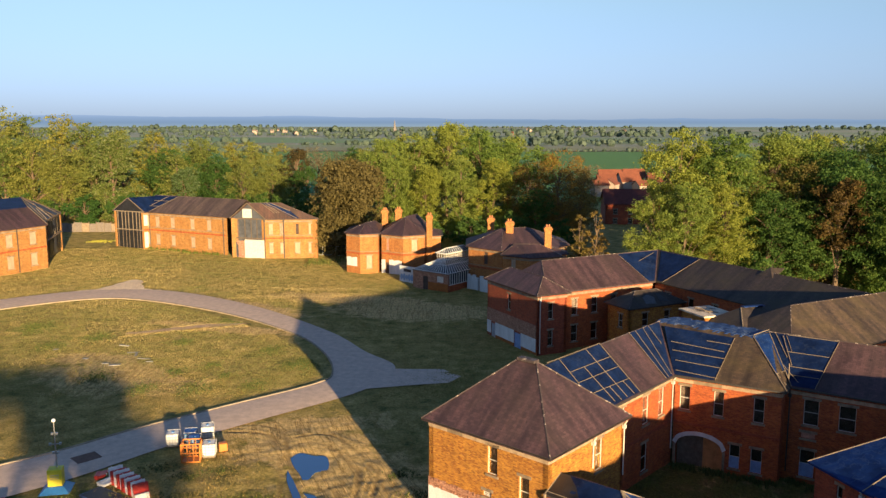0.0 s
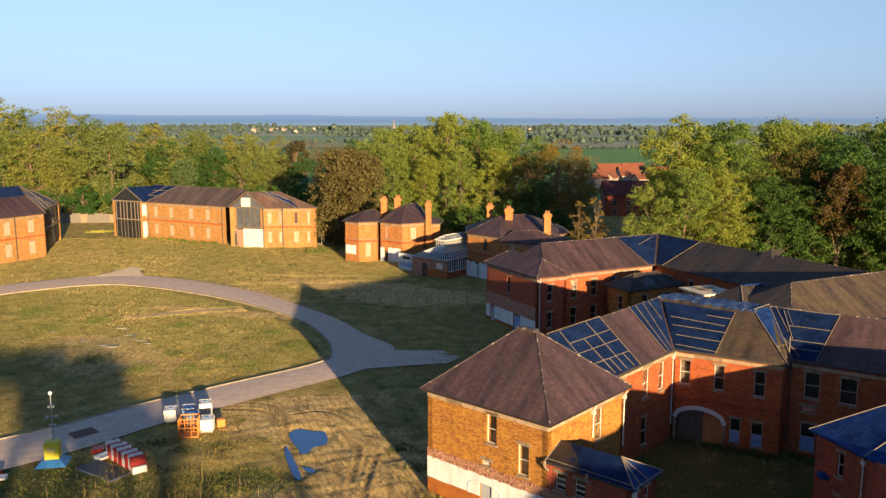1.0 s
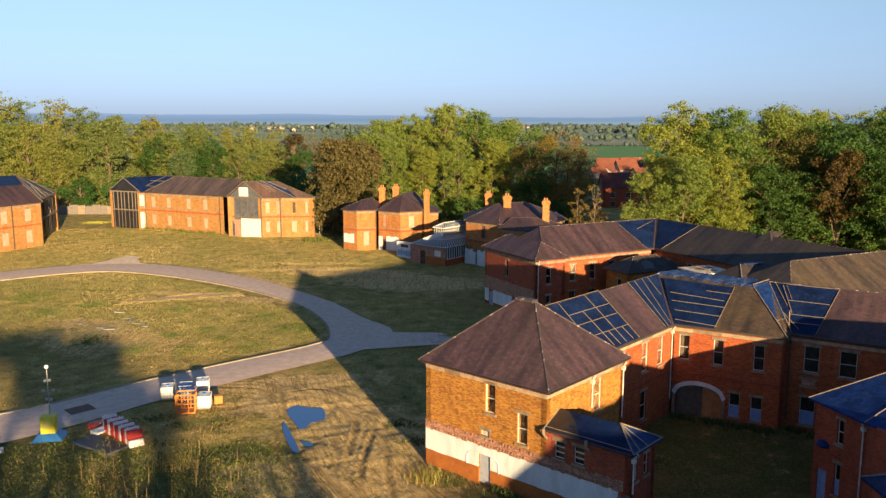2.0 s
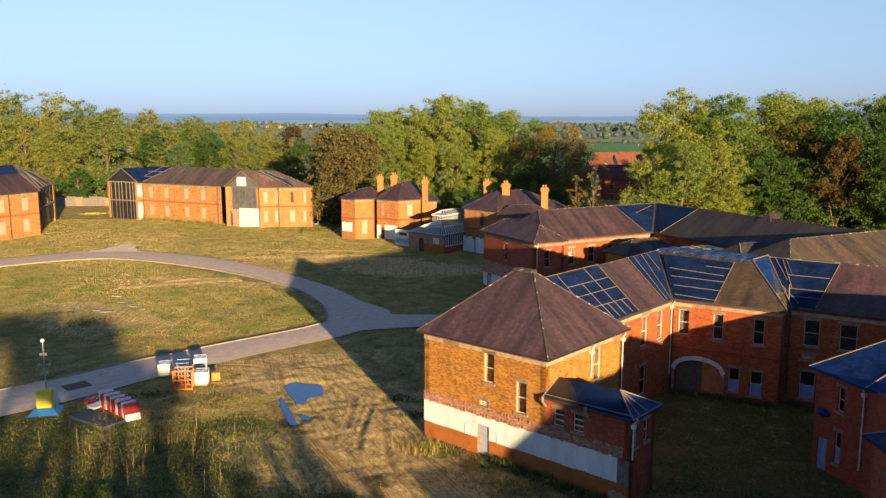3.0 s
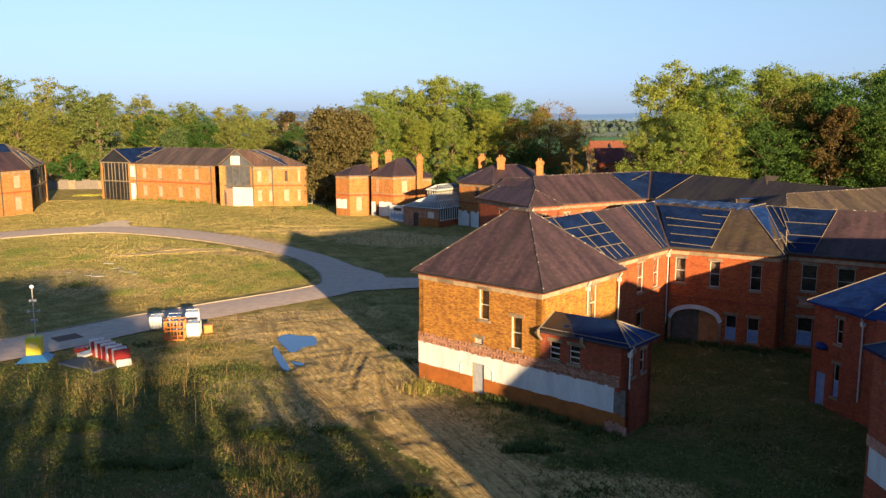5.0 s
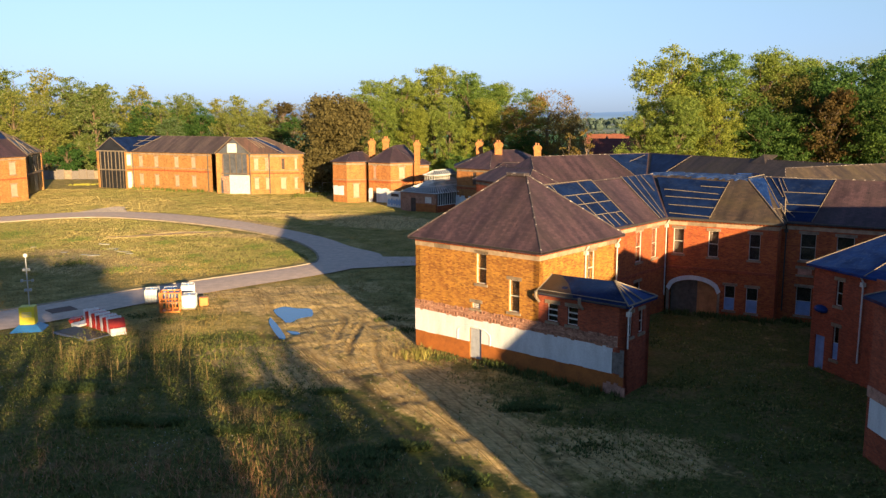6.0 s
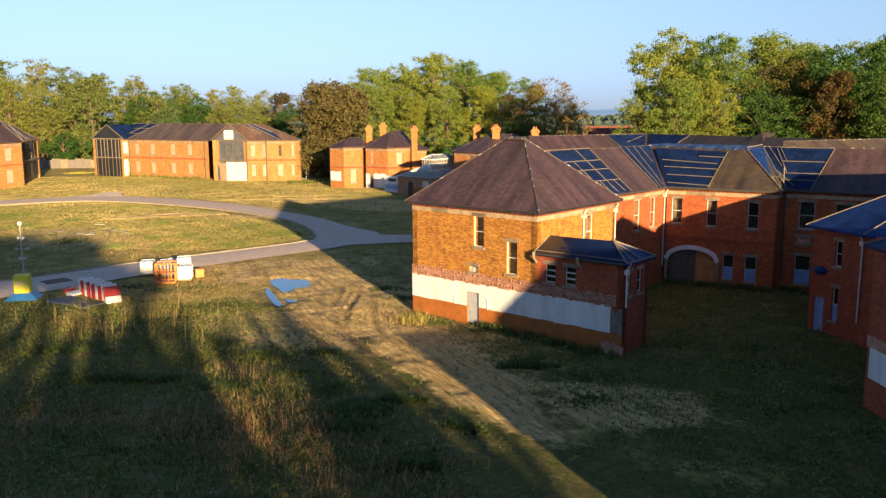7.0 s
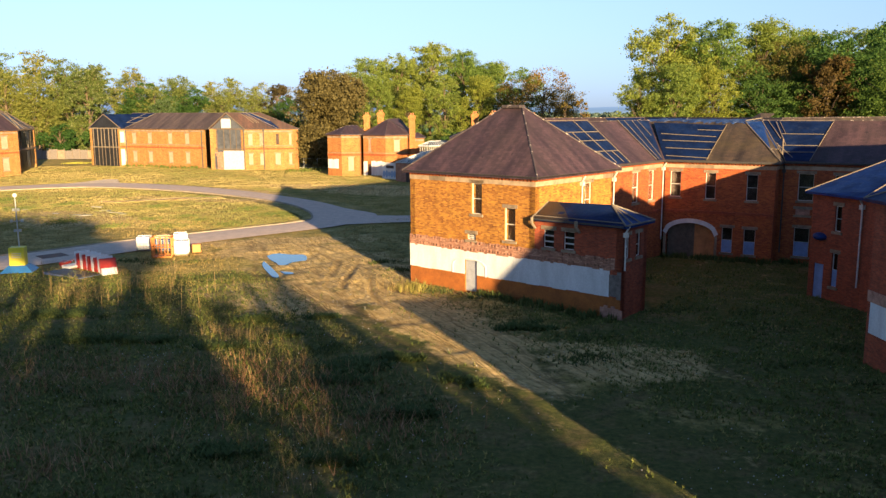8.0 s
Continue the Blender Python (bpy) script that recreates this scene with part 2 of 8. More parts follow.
def rod(bm, a, b_, r, sides=6, r2=None):
    a, b_ = Vector(a), Vector(b_)
    d = (b_ - a).normalized()
    e = d.orthogonal().normalized()
    f = d.cross(e)
    rings = []
    for p, rr in ((a, r), (b_, r if r2 is None else r2)):
        rings.append([bm.verts.new(p + (e * math.cos(q) + f * math.sin(q)) * rr) for q in (2 * math.pi * i / sides for i in range(sides))])
    for i in range(sides):
        j = (i + 1) % sides
        bm.faces.new((rings[0][i], rings[0][j], rings[1][j], rings[1][i]))
    bm.faces.new(rings[0][::-1])
    bm.faces.new(rings[1])


def along(a, b_):
    """Frame of a wall: x from a to b, y outward (right of the way), z up."""
    d = Vector((b_[0] - a[0], b_[1] - a[1], 0))
    ln = d.length
    d.normalize()
    o = Vector((d.y, -d.x, 0))
    m = Matrix(((d.x, o.x, 0, a[0]), (d.y, o.y, 0, a[1]), (0, 0, 1, 0), (0, 0, 0, 1)))
    return m, ln


def flipbox(bm, m, x0, x1, y0, y1, z0, z1):
    """A box in a wall's frame, with faces turned outward."""
    vs = box(bm, x0, x1, y0, y1, z0, z1, m)
    fs = {f for v in vs for f in v.link_faces}
    if m.to_3x3().determinant() < 0:
        bmesh.ops.reverse_faces(bm, faces=list(fs))


def wall(parent, a, b_, z0, z1, openings=(), material=None, thick=0.4, name="wall", label=""):
    """A wall from a to b with its outside on the right, pierced by openings (s0, s1, z0, z1, kind)."""
    m, ln = along(a, b_)
    ss = sorted({0.0, ln, *[v for o in openings for v in o[:2]]})
    zs = sorted({z0, z1, *[v for o in openings for v in o[2:4]]})
    solid = {}
    for i in range(len(ss) - 1):
        for j in range(len(zs) - 1):
            s, z = (ss[i] + ss[i + 1]) / 2, (zs[j] + zs[j + 1]) / 2
            solid[i, j] = not any(o[0] < s < o[1] and o[2] < z < o[3] for o in openings)
    bm = bmesh.new()

    def quad(*pts):
        bm.faces.new([bm.verts.new(m @ Vector(p)) for p in pts])

    for (i, j), ok in solid.items():
        if not ok:
            continue
        s0, s1, a0, a1 = ss[i], ss[i + 1], zs[j], zs[j + 1]
        quad((s0, 0, a0), (s1, 0, a0), (s1, 0, a1), (s0, 0, a1))
        quad((s1, -thick, a0), (s0, -thick, a0), (s0, -thick, a1), (s1, -thick, a1))
        if not solid.get((i - 1, j)):
            quad((s0, -thick, a0), (s0, 0, a0), (s0, 0, a1), (s0, -thick, a1))
        if not solid.get((i + 1, j)):
            quad((s1, 0, a0), (s1, -thick, a0), (s1, -thick, a1), (s1, 0, a1))
        if not solid.get((i, j - 1)):
            quad((s0, -thick, a0), (s1, -thick, a0), (s1, 0, a0), (s0, 0, a0))
        if not solid.get((i, j + 1)):
            quad((s0, 0, a1), (s1, 0, a1), (s1, -thick, a1), (s0, -thick, a1))
    bmesh.ops.remove_doubles(bm, verts=bm.verts[:], dist=0.0005)
    ob = part(name, bm, material or BRICK, parent, label)
    for o in openings:
        if o[4] != "hole":
            window(parent, m, *o)
    return ob, m, ln


def grid_frame(bm, m, s0, s1, z0, z1, y0, y1, holes):
    """A flat frame with rectangular holes, as one welded piece."""
    ss = sorted({s0, s1, *[v for h in holes for v in h[:2]]})
    zs = sorted({z0, z1, *[v for h in holes for v in h[2:]]})
    full = {(i, j): not any(h[0] < (ss[i] + ss[i + 1]) / 2 < h[1] and h[2] < (zs[j] + zs[j + 1]) / 2 < h[3] for h in holes)
            for i in range(len(ss) - 1) for j in range(len(zs) - 1)}

    def quad(*pts):
        bm.faces.new([bm.verts.new(m @ Vector(p)) for p in pts])

    for (i, j), ok in full.items():
        if not ok:
            continue
        a, c, d, e = ss[i], ss[i + 1], zs[j], zs[j + 1]
        quad((a, y1, d), (c, y1, d), (c, y1, e), (a, y1, e))
        quad((c, y0, d), (a, y0, d), (a, y0, e), (c, y0, e))
        if not full.get((i - 1, j)):
            quad((a, y0, d), (a, y1, d), (a, y1, e), (a, y0, e))
        if not full.get((i + 1, j)):
            quad((c, y1, d), (c, y0, d), (c, y0, e), (c, y1, e))
        if not full.get((i, j - 1)):
            quad((a, y0, d), (c, y0, d), (c, y1, d), (a, y1, d))
        if not full.get((i, j + 1)):
            quad((a, y1, e), (c, y1, e), (c, y0, e), (a, y0, e))
    bmesh.ops.remove_doubles(bm, verts=bm.verts[:], dist=0.0005)


def window(parent, m, s0, s1, z0, z1, kind):
    """Sash window or boarded opening in a wall's frame, with its sill and lintel."""
    w, y = 0.07, -0.10
    bm = bmesh.new()
    lintel_mat = STONE
    if kind in ("sash", "half", "casement"):
        f0, zm = 0.04, (z0 + z1) / 2
        if kind == "casement":
            q = (z1 - z0) / 3
            holes = [(s0 + f0, s1 - f0, z0 + q * i + 0.04, z0 + q * (i + 1) - 0.04) for i in range(3)]
        else:
            holes = [(s0 + f0, s1 - f0, z0 + f0, zm - 0.022), (s0 + f0, s1 - f0, zm + 0.022, z1 - f0)]
        grid_frame(bm, m, s0, s1, z0, z1, y - w, y, holes)
        win = part("window", bm, WHITE, parent, "white painted timber sash window")
        for h in holes:
            bm = bmesh.new()
            flipbox(bm, m, h[0], h[1], y - 0.045, y - 0.035, h[2], h[3])
            pane = part("pane", bm, GLASS, win)
            pane.visible_shadow = False
        if kind == "half":
            bm = bmesh.new()
            flipbox(bm, m, s0 + 0.03, s1 - 0.03, y + 0.003, y + 0.03, z0 + 0.02, zm)
            part("board", bm, BLUE_BOARD, win, "pale blue board over the lower sash")
        # added backing panel that stands in for the dim room behind the glass
        bm = bmesh.new()
        flipbox(bm, m, s0 - 0.02, s1 + 0.02, -0.46, -0.42, z0 - 0.1, z1 + 0.1)
        part("inner_shutter", bm, ROOM_BACK, win, "added dark panel behind the glass, in place of the dim room")
    else:
        material = {"board": BOARD, "white": WHITE, "dark": DARK, "wood": WOOD_BOARD, "blue": DOOR_GREY, "bluedoor": BLUE_BOARD, "brown": SCAR}[kind]
        flipbox(bm, m, s0 + 0.003, s1 - 0.003, y - 0.05, y + 0.02, z0 + 0.003, z1 - 0.003)
        win = part("window" if kind not in ("blue", "bluedoor") else "door", bm, material, parent, "boarded window opening" if kind not in ("blue", "bluedoor") else "pale boarded door")
    if kind not in ("blue", "bluedoor", "white", "wood", "dark"):
        bm = bmesh.new()
        flipbox(bm, m, s0 - 0.12, s1 + 0.12, -0.2, 0.09, z0 - 0.16, z0 - 0.005)
        part("sill", bm, STONE, win, "weathered stone sill")
        bm = bmesh.new()
        flipbox(bm, m, s0 - 0.16, s1 + 0.16, -0.09, 0.03, z1 + 0.005, z1 + 0.22)
        part("lintel", bm, lintel_mat, win, "pale stone lintel")
    return win


def cornice(parent, a, b_, z, far=False):
    """Brick dentil course, stone band and gutter under the eaves, along a wall's outside."""
    m, ln = along(a, b_)
    bm = bmesh.new()
    flipbox(bm, m, -0.12, ln + 0.12, 0.003, 0.16, z - 0.13, z - 0.02)
    part("cornice", bm, BRICK_FAR if far else BRICK, parent, "orange brick course under the eaves")
    if not far:
        bm = bmesh.new()
        n = int(ln / 0.26)
        for i in range(n):
            s = (i + 0.25) * ln / n
            flipbox(bm, m, s, s + 0.13, 0.003, 0.13, z - 0.27, z - 0.132)
        part("dentil_course", bm, BRICK, parent, "toothed orange brick course under the eaves")["kind"] = "stuff"
    if far:
        bm = bmesh.new()
        flipbox(bm, m, -0.02, ln + 0.02, 0.003, 0.04, z - 0.62, z - 0.32)
        part("stone_band", bm, STONE, parent)
    rng = random.Random(int(ln * 1000))
    s = -0.02
    while s < ln and not far:
        e = min(ln + 0.02, s + rng.uniform(0.9, 2.2))
        if ln + 0.02 - e < 0.3:
            e = ln + 0.02
        bm = bmesh.new()
        flipbox(bm, m, s, e - 0.012, 0.003, 0.03, z - 0.57, z - 0.29)
        part("stone_block", bm, STONE_BLOCK, parent)
        s = e
    bm = bmesh.new()
    flipbox(bm, m, -0.3, ln + 0.3, 0.26, 0.38, z - 0.08, z + 0.03)
    part("gutter", bm, IRON, parent, "dark iron gutter")


def jagged(parent, a, b_, s0, s1, z0, z1, proud, material, name, label, amp=0.1, pitch=0.3, low=0.0, seed=3):
    """A broken strip on a wall whose edges step up and down like torn brickwork."""
    m, _ = along(a, b_)
    rng = random.Random(seed)
    n = max(2, int((s1 - s0) / pitch))
    up, dn = [], []
    for i in range(n):
        u = z1 - rng.choice((0, 0.4, 0.6, 1.0)) * amp
        d = z0 + rng.choice((0, 0.3, 1.0)) * low
        for q in (i, i + 1):
            x = s0 + (s1 - s0) * q / n
            up.append((x, u))
            dn.append((x, d))
    bm = bmesh.new()
    tops = [bm.verts.new(m @ Vector((x, proud, z))) for x, z in up]
    bots = [bm.verts.new(m @ Vector((x, proud, z))) for x, z in dn]
    tb = [bm.verts.new(m @ Vector((x, 0.002, z))) for x, z in up]
    bb = [bm.verts.new(m @ Vector((x, 0.002, z))) for x, z in dn]
    for i in range(len(up) - 1):
        if up[i + 1][0] > up[i][0]:
            bm.faces.new((bots[i], bots[i + 1], tops[i + 1], tops[i]))
        bm.faces.new((tops[i], tops[i + 1], tb[i + 1], tb[i]))
        bm.faces.new((bots[i + 1], bots[i], bb[i], bb[i + 1]))
    for i in (0, len(up) - 1):
        bm.faces.new((bots[i], tops[i], tb[i], bb[i]))
    return part(name, bm, material, parent, label)


def band(parent, a, b_, z0, z1, proud, material, name="string_course", label="", s0=0.0, s1=None):
    m, ln = along(a, b_)
    bm = bmesh.new()
    flipbox(bm, m, s0, ln if s1 is None else s1, 0.0, proud, z0, z1)
    return part(name, bm, material, parent, label)


def roof(parent, pts, material=None, name="roof", thick=0.14, label=""):
    bm = bmesh.new()
    prism(bm, pts, Vector((0, 0, -thick)))
    ob = part(name, bm, material or SLATE, parent, label)
    return ob


def ridge(parent, a, b_, r=0.09, material=None):
    bm = bmesh.new()
    rod(bm, a, b_, r * 0.6, 6)
    return part("ridge_tile", bm, material or LEAD, parent)


def downpipe(parent, m, s, z0, z1, material=None, y=0.1):
    bm = bmesh.new()
    rod(bm, m @ Vector((s, y, z0)), m @ Vector((s, y, z1)), 0.05, 8)
    rod(bm, m @ Vector((s, y, z1)), m @ Vector((s, 0.32, z1 + 0.35)), 0.05, 8)
    flipbox(bm, m, s - 0.12, s + 0.12, y - 0.1, y + 0.12, z1 - 0.25, z1)
    return part("downpipe", bm, material or WHITE, parent, "white painted rainwater downpipe")


def on_plane(p0, pu, pv):
    """Maps (s, r) along the vectors p0-pu (eaves) and p0-pv (up the slope), in metres, to a roof plane."""
    p0 = Vector(p0)
    e = (Vector(pu) - p0).normalized()
    w = Vector(pv) - p0
    w = (w - e * w.dot(e)).normalized()
    n = e.cross(w)
    if n.z < 0:
        n = -n
    return lambda s, r, h=0.0: p0 + e * s + w * r + n * h


def sheet(parent, at, poly, material=None, h=0.03, label="blue plastic sheet nailed over the stripped roof"):
    bm = bmesh.new()
    n = (at(0, 0, 1) - at(0, 0, 0))
    prism(bm, [at(s, r, h) for s, r in poly], n * -0.02)
    return part("roofing_sheet", bm, material or TARP, parent, label)


def battens(parent, at, lines, h=0.05, w=0.09):
    for (s0, r0), (s1, r1) in lines:
        a, c = at(s0, r0, h), at(s1, r1, h)
        d = (c - a).normalized()
        n = (at(0, 0, 1) - at(0, 0, 0))
        e = d.cross(n) * (w / 2)
        bm = bmesh.new()
        prism(bm, [a - e + n * 0.045, a + e + n * 0.045, c + e + n * 0.045, c - e + n * 0.045], n * -0.045)
        part("batten", bm, BATTEN, parent)

# ---- ground ----
INNER = [(-75, 108), (-65.8, 118.8), (-55.4, 125.9), (-46.2, 125), (-31.6, 116.3), (-19.7, 105), (-14.3, 95.8), (-12.2, 87.9), (-13.5, 84), (-21.3, 77), (-27.9, 71), (-32, 66.5), (-36, 63), (-46, 55), (-60, 46)]
OUTER = [(-80, 115), (-69.5, 125.5), (-57.5, 133), (-44.5, 132), (-29, 121.5), (-15.5, 106.5), (-9.5, 96.5), (-5.4, 89.8), (-8.45, 81.7), (-17.5, 73), (-23.9, 66.8), (-28.0, 61.8), (-32.3, 57.6), (-42.5, 49.5), (-56.5, 40.5)]


def spline(pts, n=8):
    out = []
    for i in range(len(pts) - 1):
        p = [Vector(pts[max(0, min(len(pts) - 1, j))]) for j in (i - 1, i, i + 1, i + 2)]
        for q in range(n):
            t = q / n
            out.append(0.5 * (2 * p[1] + (p[2] - p[0]) * t + (2 * p[0] - 5 * p[1] + 4 * p[2] - p[3]) * t * t + (3 * p[1] - p[0] - 3 * p[2] + p[3]) * t ** 3))
    return out + [Vector(pts[-1])]


inner, outer = spline(INNER), spline(OUTER)
mids = np.array([((a + c) / 2)[:] for a, c in zip(inner, outer)])


def near_road(x, y):
    d = np.full(x.shape, 1e9)
    for mx, my in mids[::2]:
        d = np.minimum(d, (x - mx) ** 2 + (y - my) ** 2)
    return np.clip((np.sqrt(d) - 4.5) / 4.0, 0, 1)


def axis(lo, hi, step, far, fine0, fine1, fine):
    a = [*np.arange(lo, fine0, step), *np.arange(fine0, fine1, fine), *np.arange(fine1, hi + step, step)]
    g = step
    while a[-1] < far:
        g *= 1.28
        a.append(a[-1] + g)
    g = step
    while a[0] > -far:
        g *= 1.28
        a.insert(0, a[0] - g)
    return np.array(a)


# wheel ruts from the drive, round the puddle and past the corner of the ward
RUTS = [spline(p, 5) for p in (
    [(-19.5, 70.5), (-15.6, 69.7), (-13.3, 63.4), (-11.7, 55.8), (-9.3, 51.4), (-6.4, 47.2), (-2.6, 41.5), (2.2, 34.5)],
    [(-19.6, 72.4), (-15.0, 71.2), (-12.5, 63.7), (-10.1, 56.1), (-7.5, 51.6), (-5.0, 47.2), (-0.9, 41.5), (3.9, 34.5)],
    [(-13.7, 66.2), (-12.2, 67.9), (-10.0, 67.2), (-7.7, 63.7), (-6.6, 61.0), (-6.5, 53.5), (-5.4, 49.4), (-2.4, 43.5), (0.8, 39)],
    [(-13.1, 69.0), (-10.1, 69.7), (-7.1, 65.9), (-5.2, 62.1), (-5.3, 56.8), (-5.2, 51.0), (-2.7, 45.5), (1.6, 40)],
    [(-6.0, 63.5), (-4.5, 59.5), (-3.9, 56.2), (-3.3, 50.5), (-1.6, 45.5), (2.4, 40)],
    [(-8.2, 58.5), (-7.2, 55.0), (-6.9, 51.5), (-4.6, 47.0), (-1.4, 42.5)])]


def rut_field(x, y, away, width):
    """How strongly a place lies at a distance from the wheel ruts."""
    f = np.zeros(x.shape)
    near_ = (x > -21) & (x < 6) & (y > 33) & (y < 74)
    px_, py_ = x[near_], y[near_]
    best = np.zeros(px_.shape)
    for k_, path in enumerate(RUTS):
        d = np.full(px_.shape, 9.0)
        for p0, p1 in zip(path, path[1:]):
            ex, ey = p1[0] - p0[0], p1[1] - p0[1]
            u = np.clip(((px_ - p0[0]) * ex + (py_ - p0[1]) * ey) / (ex * ex + ey * ey + 1e-9), 0, 1)
            d = np.minimum(d, np.hypot(px_ - p0[0] - u * ex, py_ - p0[1] - u * ey))
        w = np.clip((py_ - 34) / 8, 0, 1) * (0.7 + 0.3 * np.sin(py_ * 0.37 + k_ * 2.1))
        best = np.maximum(best, w * np.exp(-((d - away) / width) ** 2))
    f[near_] = best
    return f


def churned(x, y):
    """Tread marks and clods pushed up between the ruts."""
    a_, c_ = y + 0.35 * x, x - 0.35 * y
    h = np.sin(a_ * 8.1 + 1.8 * np.sin(c_ * 2.3)) * np.sin(c_ * 3.1 + 1.3 * np.sin(a_ * 1.7)) + 0.7 * np.sin(c_ * 9.3 + 2.0 * np.sin(a_ * 1.1)) + 0.5 * np.sin(a_ * 4.3 - c_ * 5.2) + 0.8 * np.sin(c_ * 13.7 + 3.1 * np.sin(a_ * 0.9 + c_)) + 0.6 * np.sin(a_ * 13.1 + 2.6 * np.sin(c_ * 1.4))
    return h * np.exp(-(((x + 4.9) / 2.4) ** 2 + ((y - 54.5) / 6.5) ** 2) ** 1.5) + 0.55 * h * np.exp(-(((x - RUT_X(y) + 0.6) / 3.4) ** 4)) * np.clip((y - 34) / 6, 0, 1) * np.clip((72 - y) / 5, 0, 1)


def ground_height(x, y):
    h = 0.10 * np.sin(x * 0.31 + 1.3 * np.sin(y * 0.17)) * np.cos(y * 0.27 + 0.8) + 0.05 * np.sin(x * 0.9 + y * 0.5) * np.sin(y * 1.1 - x * 0.3)
    h += 0.035 * np.sin(x * 2.3 + 2 * np.sin(y * 1.1)) * np.sin(y * 2.1 + x)
    h = h * near_road(x, y) - 0.05
    # wheel ruts that curve from the drive past the corner of the ward
    h += 0.04 * rut_field(x, y, 0.40, 0.14) - 0.06 * rut_field(x, y, 0.0, 0.20) + 0.009 * churned(x, y)
    q = np.exp(-(((x + 54) ** 2 + (y - 137) ** 2) / 60) ** 2)
    h = h * (1 - q) - 0.05 * q
    for px_, py_, r in PONDS:
        q = np.exp(-(((x - px_) ** 2 + (y - py_) ** 2) / r ** 2) ** 2)
        h = h * (1 - q) - 0.16 * q
    return h


PONDS = ((-11.3, 64.6, 1.66), (-10.2, 63.8, 1.66), (-10.9, 61.6, 1.06), (-12.3, 61.7, 0.66), (-11.95, 60.6, 0.71), (-11.5, 59.4, 0.71), (-11.1, 58.3, 0.71), (-10.7, 57.3, 0.66), (-10.45, 56.4, 0.61), (-9.9, 57.7, 0.71), (-11.9, 64.9, 0.9), (-9.7, 64.6, 0.9), (-11.6, 62.6, 0.8))


def RUT_X(y):
    return np.interp(y, (14, 22, 30, 38, 46, 54, 62, 70, 80), (9.5, 7.2, 4.6, 1.5, -2.2, -6.0, -9.0, -12.0, -15.0))


xs, ys = axis(-90, 60, 1.0, 4400, -20, 10, 0.125), axis(12, 190, 1.0, 4400, 24, 74, 0.2)
gx, gy = np.meshgrid(xs, ys)
gz = ground_height(gx, gy)
# a wide plain that falls a little away from the rise on which the place stands
dist = np.sqrt(gx ** 2 + (gy - 100) ** 2)
gz -= np.clip((dist - 260) / 900, 0, 1) ** 1.0 * 3.0
nx, ny = len(xs), len(ys)
idx = np.arange(nx * ny).reshape(ny, nx)
faces = np.stack([idx[:-1, :-1], idx[:-1, 1:], idx[1:, 1:], idx[1:, :-1]], -1).reshape(-1, 4)
me = bpy.data.meshes.new("ground")
me.from_pydata(np.stack([gx, gy, gz], -1).reshape(-1, 3).tolist(), [], faces.tolist())
me.polygons.foreach_set("use_smooth", [True] * len(me.polygons))
for name_, val in (("across_ruts", gx - RUT_X(gy)), ("along_ruts", gy)):
    at_ = me.attributes.new(name_, "FLOAT", "POINT")
    at_.data.foreach_set("value", val.reshape(-1).astype(np.float32))
# rut mask for the colour: wet mud, and shading that their depth lacks
rut_tone = me.attributes.new("wet_rut_shade", "FLOAT", "POINT")
rut_tone.data.foreach_set("value", rut_field(gx, gy, 0.0, 0.24).reshape(-1).astype(np.float32))


